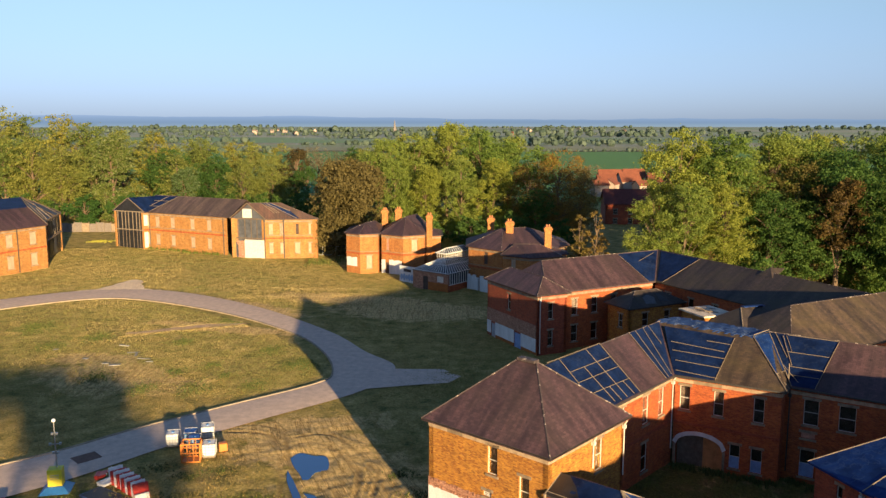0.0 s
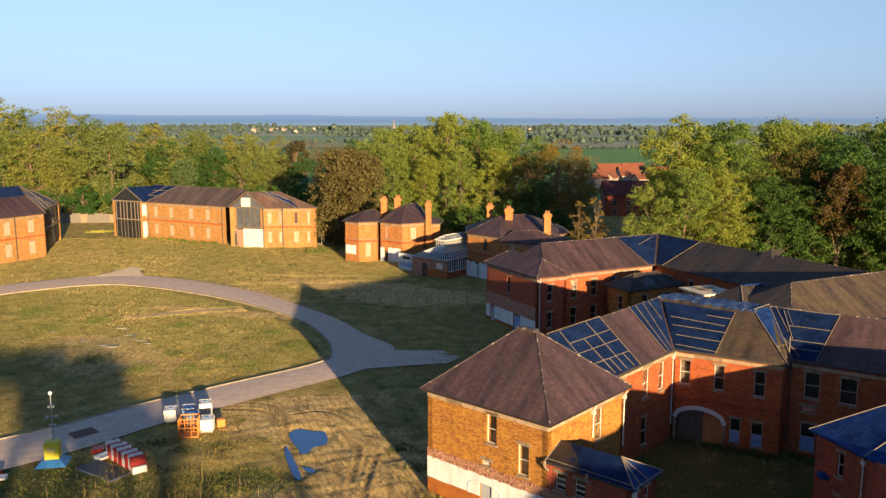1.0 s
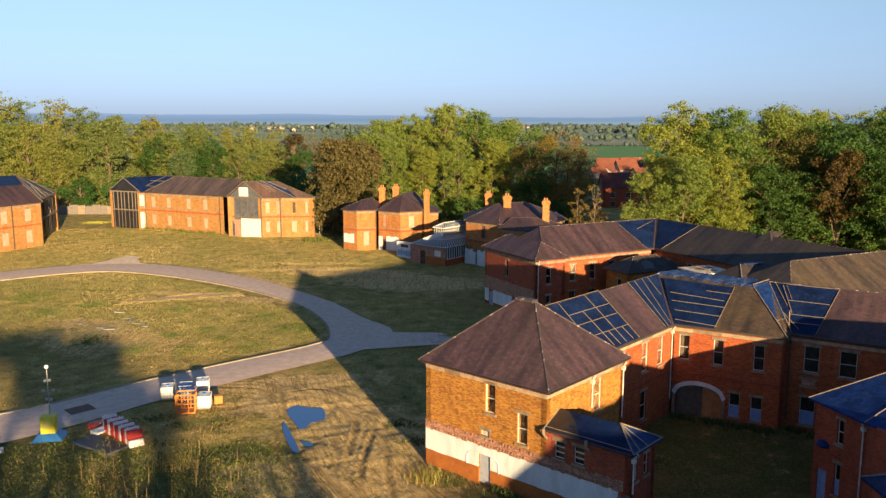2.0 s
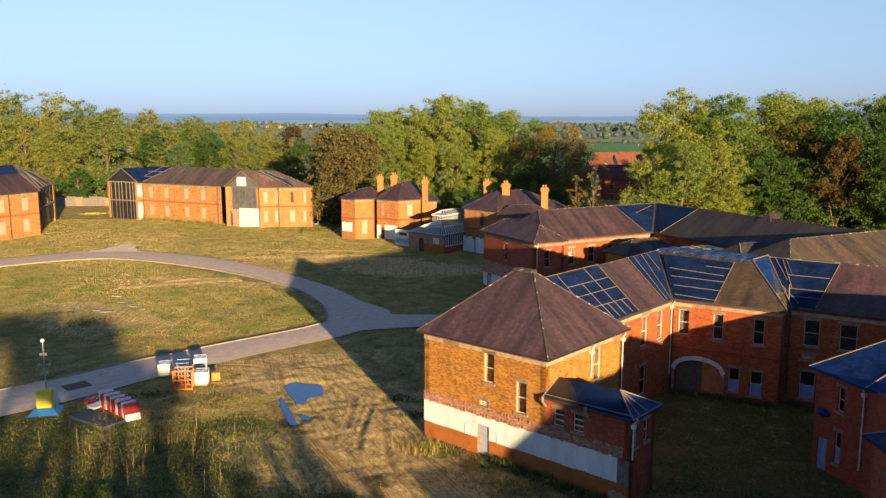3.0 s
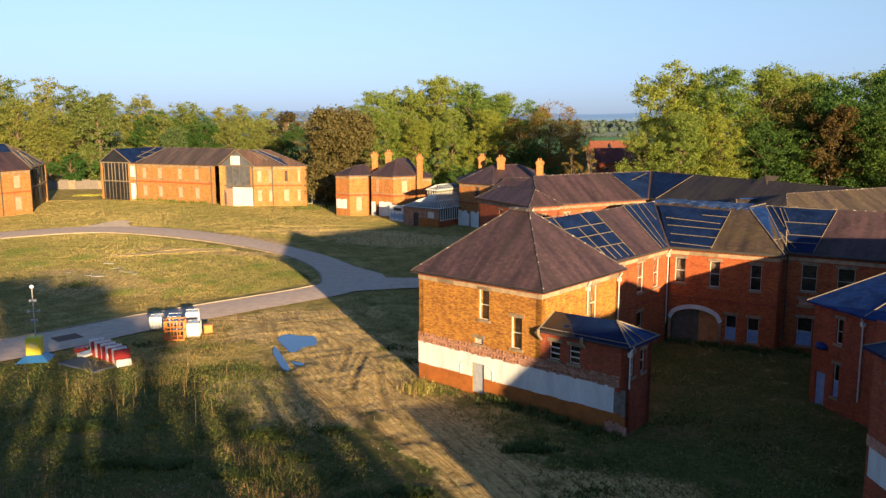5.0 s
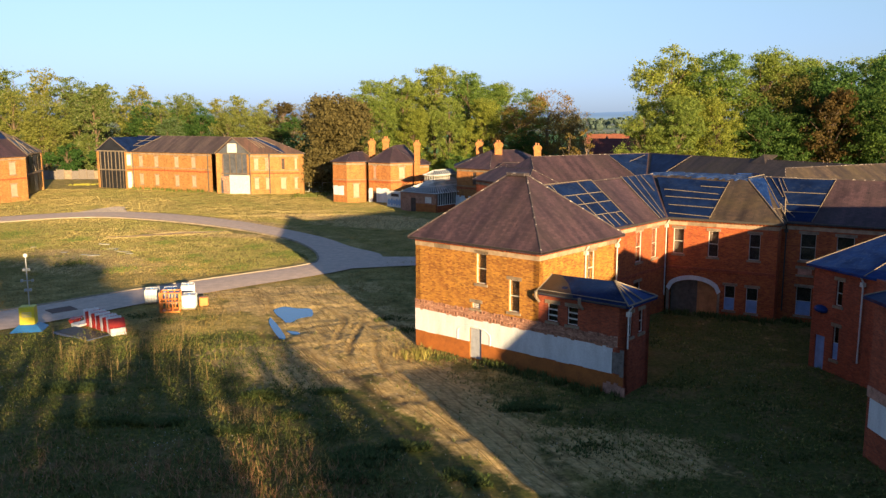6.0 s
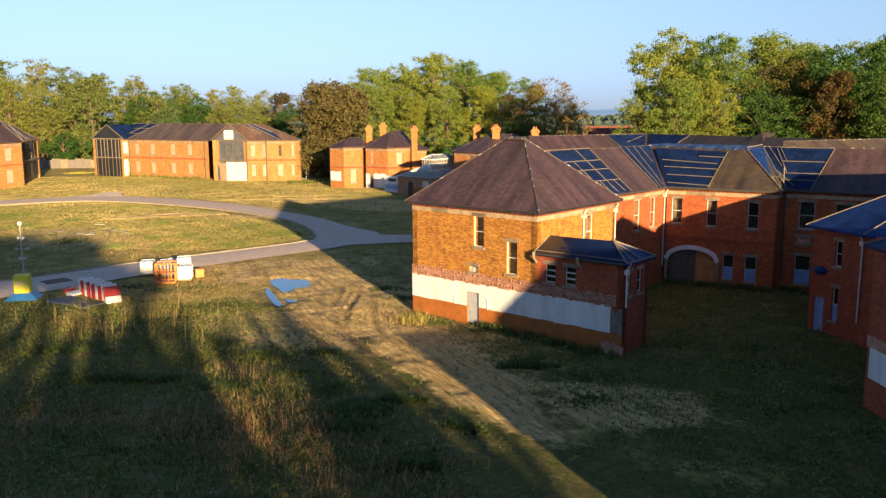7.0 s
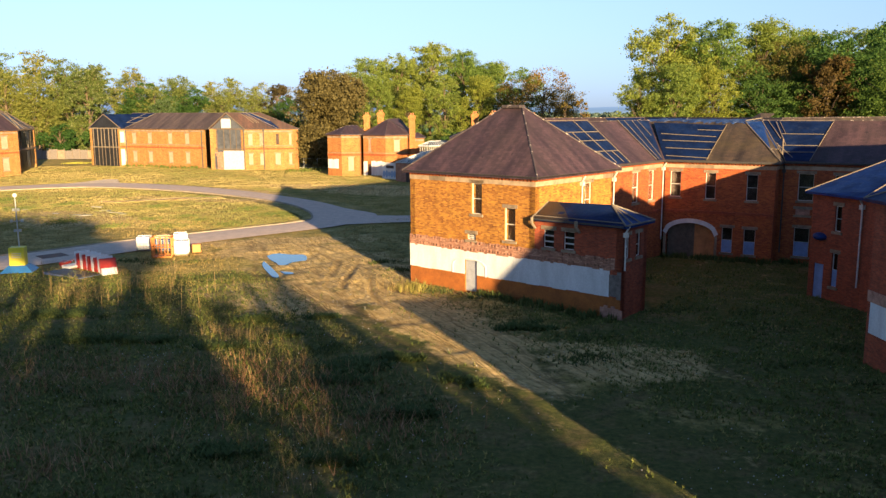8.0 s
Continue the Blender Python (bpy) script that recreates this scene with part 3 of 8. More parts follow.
def ground_mat():
    m, nt, b = mat("rough_grass_ground", 0.95)
    pos = world_pos(nt)
    n1 = noise_tex(nt, pos, 0.075, 7, 0.62)
    n2 = noise_tex(nt, pos, 0.5, 6, 0.65)
    n3 = noise_tex(nt, pos, 4.0, 4, 0.7)
    grass = ramp(nt, n2, [(0.28, (0.14, 0.145, 0.04)), (0.5, (0.37, 0.295, 0.10)), (0.72, (0.60, 0.45, 0.185))])
    dry = ramp(nt, n2, [(0.25, (0.22, 0.175, 0.055)), (0.6, (0.43, 0.32, 0.12)), (0.8, (0.54, 0.42, 0.19))])
    col = mix(nt, ramp(nt, n1, [(0.49, (0, 0, 0)), (0.66, (0.85, 0.85, 0.85))]), grass, dry)
    col = mix(nt, 0.8, col, ramp(nt, n3, [(0.25, (0.45, 0.45, 0.4)), (0.6, (1.05, 1.05, 1.0)), (0.8, (1.5, 1.45, 1.3))]), "MULTIPLY")
    # bare mud where vehicles turned
    sep = nt.nodes.new("ShaderNodeSeparateXYZ")
    nt.links.new(pos, sep.inputs[0])

    def blob(cx, cy, rx, ry, ang):
        v = nt.nodes.new("ShaderNodeMapping")
        v.vector_type = "TEXTURE"
        v.inputs["Location"].default_value = (cx, cy, 0)
        v.inputs["Rotation"].default_value = (0, 0, radians(ang))
        v.inputs["Scale"].default_value = (rx, ry, 1e4)
        nt.links.new(pos, v.inputs[0])
        g = nt.nodes.new("ShaderNodeTexGradient")
        g.gradient_type = "SPHERICAL"
        nt.links.new(v.outputs[0], g.inputs[0])
        return g.outputs[1]

    def add(a_, b_, op="MAXIMUM"):
        q = nt.nodes.new("ShaderNodeMath")
        q.operation = op
        for s_, v in zip(q.inputs, (a_, b_)):
            if isinstance(v, (int, float)):
                s_.default_value = v
            else:
                nt.links.new(v, s_)
        return q.outputs[0]

    lush = None
    for args in LUSH:
        g = blob(*args)
        lush = g if lush is None else add(lush, g)
    lush = add(lush, add(add(noise_tex(nt, pos, 0.4, 6, 0.7), 1.6, "MULTIPLY"), 0.45, "SUBTRACT"), "ADD")
    lushcol = ramp(nt, n3, [(0.3, (0.05, 0.072, 0.018)), (0.55, (0.10, 0.118, 0.031)), (0.8, (0.19, 0.165, 0.06))])
    # brown dead growth and earth between the green
    worn = ramp(nt, noise_tex(nt, pos, 0.42, 5, 0.7), [(0.49, (0, 0, 0)), (0.63, (0.6, 0.6, 0.6))])
    lushcol = mix(nt, worn, lushcol, ramp(nt, n3, [(0.3, (0.13, 0.09, 0.042)), (0.6, (0.27, 0.185, 0.09)), (0.8, (0.42, 0.31, 0.18))]))
    col = mix(nt, ramp(nt, lush, [(0.46, (0, 0, 0)), (0.66, (0.92, 0.92, 0.92))]), col, lushcol)
    mud = None
    for args in MUD:
        g = blob(*args)
        mud = g if mud is None else add(mud, g)
    mud = add(mud, add(add(n2, 1.5, "MULTIPLY"), 0.3, "SUBTRACT"), "ADD")
    wave = noise_tex(nt, pos, 1.2, 5, 0.65)
    track = nt.nodes.new("ShaderNodeCombineXYZ")
    for i, name_ in enumerate(("across_ruts", "along_ruts")):
        q = nt.nodes.new("ShaderNodeAttribute")
        q.attribute_name = name_
        nt.links.new(q.outputs["Fac"], track.inputs[i])
    streak = noise_tex(nt, track.outputs[0], 1.0, 7, 0.72, (3.4, 1.3, 1))
    tread = noise_tex(nt, track.outputs[0], 1.0, 3, 0.6, (1.6, 5.2, 1))
    mudcol = ramp(nt, streak, [(0.32, (0.40, 0.275, 0.115)), (0.48, (0.66, 0.475, 0.21)), (0.64, (0.88, 0.66, 0.33))])
    lines = ramp(nt, noise_tex(nt, track.outputs[0], 1.0, 2, 0.45, (1.5, 0.085, 1)), [(0.465, (1, 1, 1)), (0.487, (0.42, 0.39, 0.36)), (0.50, (1.25, 1.22, 1.18)), (0.513, (0.46, 0.43, 0.4)), (0.535, (1, 1, 1))])
    mudcol = mix(nt, 1.0, mudcol, lines, "MULTIPLY")
    cross = ramp(nt, noise_tex(nt, pos, 1.0, 2, 0.45, (0.14, 1.9, 0)), [(0.46, (1, 1, 1)), (0.485, (0.5, 0.47, 0.43)), (0.50, (1.25, 1.22, 1.18)), (0.515, (0.55, 0.52, 0.48)), (0.54, (1, 1, 1))])
    mudcol = mix(nt, 0.3, mudcol, cross, "MULTIPLY")
    mudcol = mix(nt, 0.6, mudcol, ramp(nt, wave, [(0.3, (0.55, 0.55, 0.5)), (0.6, (1.1, 1.08, 1.05))]), "MULTIPLY")
    mudcol = mix(nt, 0.5, mudcol, ramp(nt, tread, [(0.36, (0.68, 0.66, 0.63)), (0.5, (1.0, 1.0, 1.0)), (0.66, (1.2, 1.17, 1.1))]), "MULTIPLY")
    bare_ = ramp(nt, mud, [(0.62, (0, 0, 0)), (0.85, (0.9, 0.9, 0.9))])
    col = mix(nt, bare_, col, mudcol)
    # rut bottoms coloured darker, as wet mud and in place of shade
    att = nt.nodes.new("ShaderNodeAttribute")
    att.attribute_name = "wet_rut_shade"
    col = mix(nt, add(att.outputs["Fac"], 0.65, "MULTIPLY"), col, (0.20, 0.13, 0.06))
    # far fields, their colours paled and blued to stand in for haze
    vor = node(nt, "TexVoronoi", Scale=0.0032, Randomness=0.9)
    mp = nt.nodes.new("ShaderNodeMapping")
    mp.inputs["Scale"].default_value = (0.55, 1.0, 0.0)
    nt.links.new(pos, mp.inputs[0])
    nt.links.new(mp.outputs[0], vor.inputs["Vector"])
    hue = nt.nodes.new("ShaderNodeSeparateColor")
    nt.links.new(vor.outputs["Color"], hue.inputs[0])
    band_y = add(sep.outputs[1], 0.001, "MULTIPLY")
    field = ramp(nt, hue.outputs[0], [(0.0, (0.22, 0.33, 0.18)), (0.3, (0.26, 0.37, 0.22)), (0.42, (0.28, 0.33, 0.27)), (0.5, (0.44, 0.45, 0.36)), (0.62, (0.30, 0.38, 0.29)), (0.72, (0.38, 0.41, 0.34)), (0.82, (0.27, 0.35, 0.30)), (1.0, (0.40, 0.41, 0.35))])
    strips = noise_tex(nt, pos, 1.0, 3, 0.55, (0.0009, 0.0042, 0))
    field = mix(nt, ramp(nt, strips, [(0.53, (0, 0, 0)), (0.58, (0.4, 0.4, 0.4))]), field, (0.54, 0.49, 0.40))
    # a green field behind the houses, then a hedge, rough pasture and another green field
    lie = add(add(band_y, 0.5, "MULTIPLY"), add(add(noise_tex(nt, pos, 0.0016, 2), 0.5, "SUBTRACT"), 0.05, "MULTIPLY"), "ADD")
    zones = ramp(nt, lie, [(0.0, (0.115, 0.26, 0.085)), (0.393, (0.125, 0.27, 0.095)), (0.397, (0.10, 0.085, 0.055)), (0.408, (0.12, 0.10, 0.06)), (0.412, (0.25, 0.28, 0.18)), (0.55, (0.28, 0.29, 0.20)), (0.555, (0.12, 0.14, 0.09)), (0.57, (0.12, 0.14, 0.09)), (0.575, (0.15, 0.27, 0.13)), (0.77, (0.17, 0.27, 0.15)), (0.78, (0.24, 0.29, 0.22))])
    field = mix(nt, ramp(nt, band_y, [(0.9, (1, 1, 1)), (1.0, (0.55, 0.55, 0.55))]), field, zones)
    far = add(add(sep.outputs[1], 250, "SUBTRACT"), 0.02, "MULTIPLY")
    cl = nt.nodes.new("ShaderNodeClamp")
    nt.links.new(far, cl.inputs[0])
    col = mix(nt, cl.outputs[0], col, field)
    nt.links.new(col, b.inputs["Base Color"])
    b.inputs["Specular IOR Level"].default_value = 0.15
    clods = add(add(noise_tex(nt, track.outputs[0], 1.0, 6, 0.7, (5.5, 2.2, 1)), bare_, "MULTIPLY"), 0.9, "MULTIPLY")
    bump(nt, b, add(noise_tex(nt, pos, 15.0, 4, 0.7), clods, "ADD"), 1.0, 0.12)
    return m


LUSH = [(-17, 53, 11, 5, 25), (24, 53, 18, 17, 0), (19, 57, 15, 15, 0), (-10, 37, 19, 11, 10), (24, 40, 24, 26, 10), (14, 60, 12, 30, 0), (-6, 37, 6, 7, 20), (8, 24, 6, 7, 0), (-18, 36, 26, 24, 0), (-2, 24, 22, 14, 0), (-34, 52, 16, 10, 10)]
MUD = [(-41, 93.6, 8, 3.2, -8), (-30, 121, 16, 4.0, -32), (-4, 118, 18, 8, -10), (-13, 71.5, 11, 3.5, 12), (-5.5, 58, 7, 17, 25), (0.0, 45, 4.0, 16, 24), (-12, 67, 9, 6, 0), (9, 36, 6, 4, -30), (2.6, 37, 2.2, 9, 30), (-9, 50, 5, 9, 40), (-30, 108, 16, 2.6, -18), (-14, 126, 20, 5, -15), (-36, 86, 14, 7, -20)]
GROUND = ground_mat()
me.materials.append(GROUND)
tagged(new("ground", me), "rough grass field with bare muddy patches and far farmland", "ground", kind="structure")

ROAD = plain_mat("worn_asphalt", (0.64, 0.49, 0.395), 0.9, 0.22, 1.2, 0.35)
KERB = plain_mat("pale_concrete_kerb", (0.35, 0.285, 0.20), 0.9, 0.4, 1.0)
bm = bmesh.new()
za = 0.03
rows_ = []
for a, c in zip(inner, outer):
    rows_.append([bm.verts.new((*a.lerp(c, q), za + 0.05 * (1 - (2 * q - 1) ** 2))) for q in (0, 0.25, 0.5, 0.75, 1)])
for r0, r1 in zip(rows_, rows_[1:]):
    for i in range(4):
        bm.faces.new((r0[i], r0[i + 1], r1[i + 1], r1[i]))
# the two short spurs
for quad_ in ([(-6.3, 89.4), (-9.2, 82.0), (-3, 83.6), (0.6, 84.3), (2.0, 86.6), (0.0, 89.2), (-3.5, 89.2)],):
    bm.faces.new([bm.verts.new((*p, za + 0.004)) for p in quad_])
for f in bm.faces:
    if f.normal.z < 0:
        f.normal_flip()
bm.normal_update()
for f in bm.faces:
    if f.normal.z < 0:
        f.normal_flip()
tagged(finish(bm, "road", ROAD), "worn grey asphalt drive curving round the green", "road", kind="structure")
DIRT = plain_mat("pale_trodden_dirt", (0.86, 0.68, 0.48), 0.95, 0.25, 1.2, 0.9)
DIRT.node_tree.nodes["Bump"].inputs["Distance"].default_value = 0.12
bm = bmesh.new()
drng = random.Random(9)
rim = spline([Vector(p) for p in ((-60.5, 131.6), (-57.2, 134.4), (-56.0, 138.0), (-54.6, 141.6), (-52.8, 141.2), (-51.6, 138.0), (-49.8, 134.4), (-46.5, 132.4), (-53, 130.6), (-60.5, 131.6))], 4)[:-1]
prism(bm, [(p_.x + drng.uniform(-0.3, 0.3), p_.y + drng.uniform(-0.3, 0.3), za + 0.005) for p_ in rim], Vector((0, 0, -0.2)))
tagged(finish(bm, "pavement", DIRT), "pale trodden dirt where the drive meets the grass", "path", kind="structure")
bm = bmesh.new()
top_l, bot_l = [], []
for i in range(25):
    q_ = i / 24
    cx_, cy_ = -41.5 + 15.0 * q_, 104.4 + 9.0 * q_ - 3.2 * q_ * q_
    w_ = 0.8 * math.sin(math.pi * min(1, q_ * 0.9 + 0.08)) + drng.uniform(0, 0.22)
    zz = float(ground_height(np.array([cx_]), np.array([cy_]))[0]) + 0.09
    top_l.append(bm.verts.new((cx_, cy_ + w_, zz)))
    bot_l.append(bm.verts.new((cx_, cy_ - w_, zz)))
for i in range(24):
    bm.faces.new((bot_l[i], bot_l[i + 1], top_l[i + 1], top_l[i]))
bmesh.ops.solidify(bm, geom=bm.faces[:], thickness=0.15)
bmesh.ops.recalc_face_normals(bm, faces=bm.faces[:])
tagged(finish(bm, "pavement", DIRT), "worn pale footpath across the green", "path", kind="structure")


def kerb_line(pts, side):
    bm = bmesh.new()
    prof = ((0.0, -0.1), (0.0, 0.10), (0.02, 0.12), (0.16, 0.12), (0.18, 0.10), (0.18, -0.1))
    rings = []
    for i, p in enumerate(pts):
        d = (pts[min(i + 1, len(pts) - 1)] - pts[max(i - 1, 0)]).normalized()
        o = Vector((d.y, -d.x)) * side
        rings.append([bm.verts.new((p.x + o.x * u, p.y + o.y * u, z)) for u, z in prof])
    for r0, r1 in zip(rings, rings[1:]):
        for i in range(len(prof) - 1):
            bm.faces.new((r0[i], r0[i + 1], r1[i + 1], r1[i]))
    bmesh.ops.recalc_face_normals(bm, faces=bm.faces[:])
    tagged(finish(bm, "kerb", KERB), "pale concrete kerb along the drive", "kerb", kind="structure")


kerb_line(inner, 1)


# ---- ward A: corner pavilion, wing, gate range ----
def hip_roof(parent, x0, x1, y0, y1, ze, zr, axis_="x", over=0.38, material=None, inset=None, ridges=True):
    """Hipped roof on a rectangle, with its ridge along axis_."""
    x0, x1, y0, y1 = x0 - over, x1 + over, y0 - over, y1 + over
    c = [Vector((x0, y0, ze)), Vector((x1, y0, ze)), Vector((x1, y1, ze)), Vector((x0, y1, ze))]
    if axis_ == "x":
        d = (y1 - y0) / 2 if inset is None else inset
        r0, r1 = Vector((x0 + d, (y0 + y1) / 2, zr)), Vector((x1 - d, (y0 + y1) / 2, zr))
        planes = [(c[0], c[1], r1, r0), (c[2], c[3], r0, r1), (c[1], c[2], r1), (c[3], c[0], r0)]
        hips = [(c[0], r0), (c[3], r0), (c[1], r1), (c[2], r1), (r0, r1)]
    else:
        d = (x1 - x0) / 2 if inset is None else inset
        r0, r1 = Vector(((x0 + x1) / 2, y0 + d, zr)), Vector(((x0 + x1) / 2, y1 - d, zr))
        planes = [(c[1], c[2], r1, r0), (c[3], c[0], r0, r1), (c[0], c[1], r0), (c[2], c[3], r1)]
        hips = [(c[0], r0), (c[1], r0), (c[2], r1), (c[3], r1), (r0, r1)]
    for p in planes:
        roof(parent, p, material)
    if ridges:
        for a, e in hips:
            ridge(parent, a, e)
    return c, r0, r1


FA = pose(6.45, 47.5, 0, 0, 0, 48.5)
ward_a = thing("ward_building", FA, "derelict two-storey red brick ward with slate roof partly sheeted in blue", "building")
ZE, ZR = 7.45, 10.45
PX, PY = 9.3, 9.9
_, msw, _ = wall(ward_a, (0, PY), (0, 0), -0.3, ZE, [
    (5.16, 5.96, 4.95, 6.85, "sash"), (7.7, 8.5, 3.52, 5.5, "sash"), (4.81, 5.5, 3.3, 3.66, "casement"), (4.66, 5.6, 0.0, 1.98, "blue")], BRICK_LIT)
_, mse, _ = wall(ward_a, (0, 0), (PX, 0), -0.3, ZE, [(5.55, 6.45, 4.55, 6.72, "sash")], BRICK_LIT)
wall(ward_a, (PX, 0), (PX, PY), -0.3, ZE)
wall(ward_a, (PX, PY), (0, PY), -0.3, ZE)
for a, e in (((0, PY), (0, 0)), ((0, 0), (PX, 0)), ((PX, PY), (0, PY))):
    cornice(ward_a, a, e, ZE)
hip_roof(ward_a, 0, PX, 0, PY, ZE, 11.55, "y", inset=4.65)
bm = bmesh.new()
box(bm, PX / 2 - 0.32, PX / 2 + 0.32, PY / 2 - 0.75, PY / 2 + 0.75, 11.42, 11.64)
bmesh.ops.bevel(bm, geom=bm.edges[:], offset=0.05, segments=1, affect="EDGES")
part("ridge_cap", bm, LEAD, ward_a, "grey lead cap on the roof's peak")
downpipe(ward_a, mse, 5.1, 5.0, ZE - 0.6)
downpipe(ward_a, mse, 9.15, 3.2, ZE - 0.6)
# annex on the near corner
AX, AY, AZ = 2.85, -5.75, 5.1
# annex walls take the deeper red that the brick shows in shade
_, msa, _ = wall(ward_a, (0, 0), (0, AY), -0.3, AZ, [(0.62, 1.34, 3.4, 4.45, "casement"), (1.99, 2.7, 3.4, 4.45, "casement")], BRICK_LOW)
_, msb, _ = wall(ward_a, (0, AY), (AX, AY), -0.3, AZ, [(0.35, 0.8, 3.2, 4.5, "sash"), (1.55, 2.1, 3.2, 4.5, "sash")], BRICK_LOW)
wall(ward_a, (AX, AY), (AX, 0), -0.3, AZ, [], BRICK_LOW)
o = 0.3
rz = 6.0
e0, e1, e2, e3 = Vector((-o, 0.0, AZ)), Vector((-o, AY - o, AZ)), Vector((AX + o, AY - o, AZ)), Vector((AX + o, 0.0, AZ))
r0, r1 = Vector((AX / 2, 0.0, rz - 0.1)), Vector((AX / 2, -4.2, rz))
# sheet colour follows the light: bright on the lit end hip, dark on slopes
for p in ((e0, e1, r1, r0), (e1, e2, r1), (e2, e3, r0, r1)):
    roof(ward_a, p, TARP_BRIGHT if len(p) == 3 else TARP, label="blue plastic sheet over the annex roof")
bm = bmesh.new()
nf_ = (e1 - e0).cross(r0 - e0).normalized()
nf_ = nf_ if nf_.z > 0 else -nf_
prism(bm, [p_ + nf_ * 0.03 for p_ in (e0.lerp(e1, 0.01), e0.lerp(e1, 0.42), e0.lerp(e1, 0.30).lerp(r0.lerp(r1, 0.34), 0.6), r0.lerp(r1, 0.16), r0)], nf_ * -0.02)
part("roofing_sheet", bm, BLACK_SHEET, ward_a, "torn black felt on the annex roof")
bm = bmesh.new()
rod(bm, e0.lerp(r0, 0.12) + nf_ * 0.04, e1.lerp(r1, 0.12) + nf_ * 0.04, 0.03, 5)
part("batten", bm, BATTEN, ward_a)
for a, e in ((e1, r1), (e2, r1), (e1.lerp(e2, 0.5), r1), (e1, e2), (e0, r0), (e1.lerp(e2, 0.22), r1)):
    bm = bmesh.new()
    rod(bm, a + Vector((0, 0, 0.03)), e + Vector((0, 0, 0.03)), 0.05, 5)
    part("batten", bm, BATTEN, ward_a)
bm = bmesh.new()
flipbox(bm, msa, 0.0, 5.9, 0.2, 0.32, AZ - 0.1, AZ + 0.0)
part("gutter", bm, IRON, ward_a, "dark iron gutter")
downpipe(ward_a, msb, 0.12, 2.6, AZ - 0.4)
for s in (0.02, 3.0):
    bm = bmesh.new()
    rod(bm, msa @ Vector((s, 0.36, AZ + 0.05)), msa @ Vector((s, 0.36, AZ - 0.3)), 0.1, 7)
    rod(bm, msa @ Vector((s, 0.36, AZ - 0.3)), msa @ Vector((s + 0.12, 0.14, AZ - 0.62)), 0.08, 7)
    part("gutter_outlet", bm, STONE, ward_a, "broken cast-iron gutter outlet")
# white painted plaster strip of a vanished lean-to, with broken brick above
for s0, s1, z0 in ((-0.04, 4.64, 1.05), (4.64, 5.62, 2.0), (5.62, 14.9, 1.05)):
    jagged(ward_a, (0, PY), (0, AY), s0, s1, z0, 2.6, 0.035, PLASTER, "plaster_band", "white painted plaster strip left by a vanished lean-to", 0.03, 0.9, 0.04 if z0 < 2 else 0.0)
jagged(ward_a, (0, PY), (0, AY), -0.06, 15.2, 2.6, 3.25, 0.04, BRICK_SCAR, "brick_scar", "broken pinkish brick scar above the plaster", 0.08, 0.23, -0.08, 8)
TOOTHING = (msw, 15.1)
jagged(ward_a, (0, PY), (0, AY), 14.9, 15.62, 0.9, 2.5, 0.06, GREY_SCAR, "mortar_scar", "broken grey mortar on the corner", 0.3, 0.2, 0.2, 5)
for s0, s1 in ((-0.02, 4.655), (5.605, 15.6)):
    band(ward_a, (0, PY), (0, AY), -0.3, 1.04, 0.02, DADO, "painted_dado", "rust-brown painted brick at the foot of the wall", s0, s1)
jagged(ward_a, (0, PY), (0, AY), 14.4, 15.75, -0.3, 0.55, 0.1, SCAR, "rubble_toothing", "torn brick toothing at the corner", 0.3, 0.22, 0.0, 15)
# segmental arch moulding round the doorway
arc = [(3.72, 1.06), (3.72, 1.62)] + [(5.0 - 1.28 * math.cos(math.pi * q / 10), 1.62 + 0.44 * math.sin(math.pi * q / 10)) for q in range(1, 10)] + [(6.28, 1.62), (6.28, 1.06)]
m_, _ = along((0, PY), (0, AY))
bm = bmesh.new()
ring = []
for i, (s, z) in enumerate(arc):
    c = Vector((5.0, 0, 1.0))
    d = (Vector((s, 0, z)) - c).normalized() * 0.09
    if i in (0, len(arc) - 1):
        d = Vector((math.copysign(0.09, s - 5.0), 0, 0))
    ring.append([bm.verts.new(m_ @ Vector((s + k_ * d.x, y, z + k_ * d.z))) for k_, y in ((0, 0.03), (0, 0.075), (1, 0.075), (1, 0.03))])
for q0, q1 in zip(ring, ring[1:]):
    for i in range(3):
        bm.faces.new((q0[i], q0[i + 1], q1[i + 1], q1[i]))
bmesh.ops.recalc_face_normals(bm, faces=bm.faces[:])
part("door_arch", bm, PLASTER, ward_a, "plastered arch round the doorway")
# wing
WY0, WY1 = 1.8, 8.8
WX = 20.6
_, mw, _ = wall(ward_a, (PX, WY0), (WX, WY0), -0.3, ZE, [(6.15, 7.15, 4.45, 6.72, "sash"), (8.75, 9.7, 4.45, 6.72, "sash"), (6.15, 7.15, 0.6, 2.9, "sash"), (2.4, 3.4, 4.45, 6.72, "sash")])
cornice(ward_a, (PX, WY0), (WX, WY0), ZE)
band(ward_a, (PX, WY0), (WX - 0.1, WY0), 3.4, 3.62, 0.06, BRICK_LOW, "string_course", "dark moulded brick string course")
downpipe(ward_a, mw, 11.0, 1.2, ZE - 0.55)
wall(ward_a, (27, WY1), (PX, WY1), -0.3, ZE)
ry = (WY0 + WY1) / 2
K = Vector((24.9, ry, ZR))
wing_l, wing_e = Vector((PX - 3.0, WY0 - 0.38, ZE)), Vector((20.1, 1.45, ZE))
roof(ward_a, (wing_l, wing_e, K, (PX - 4.2, ry, ZR)))
roof(ward_a, ((PX - 3.0, WY1 + 0.38, ZE), (29.5, WY1 + 0.38, ZE), K, (PX - 4.2, ry, ZR)))
ridge(ward_a, (PX - 4.2, ry, ZR), K, 0.08, LEAD)
at_w = on_plane((9.1, 1.42, ZE), (20.1, 1.45, ZE), K)
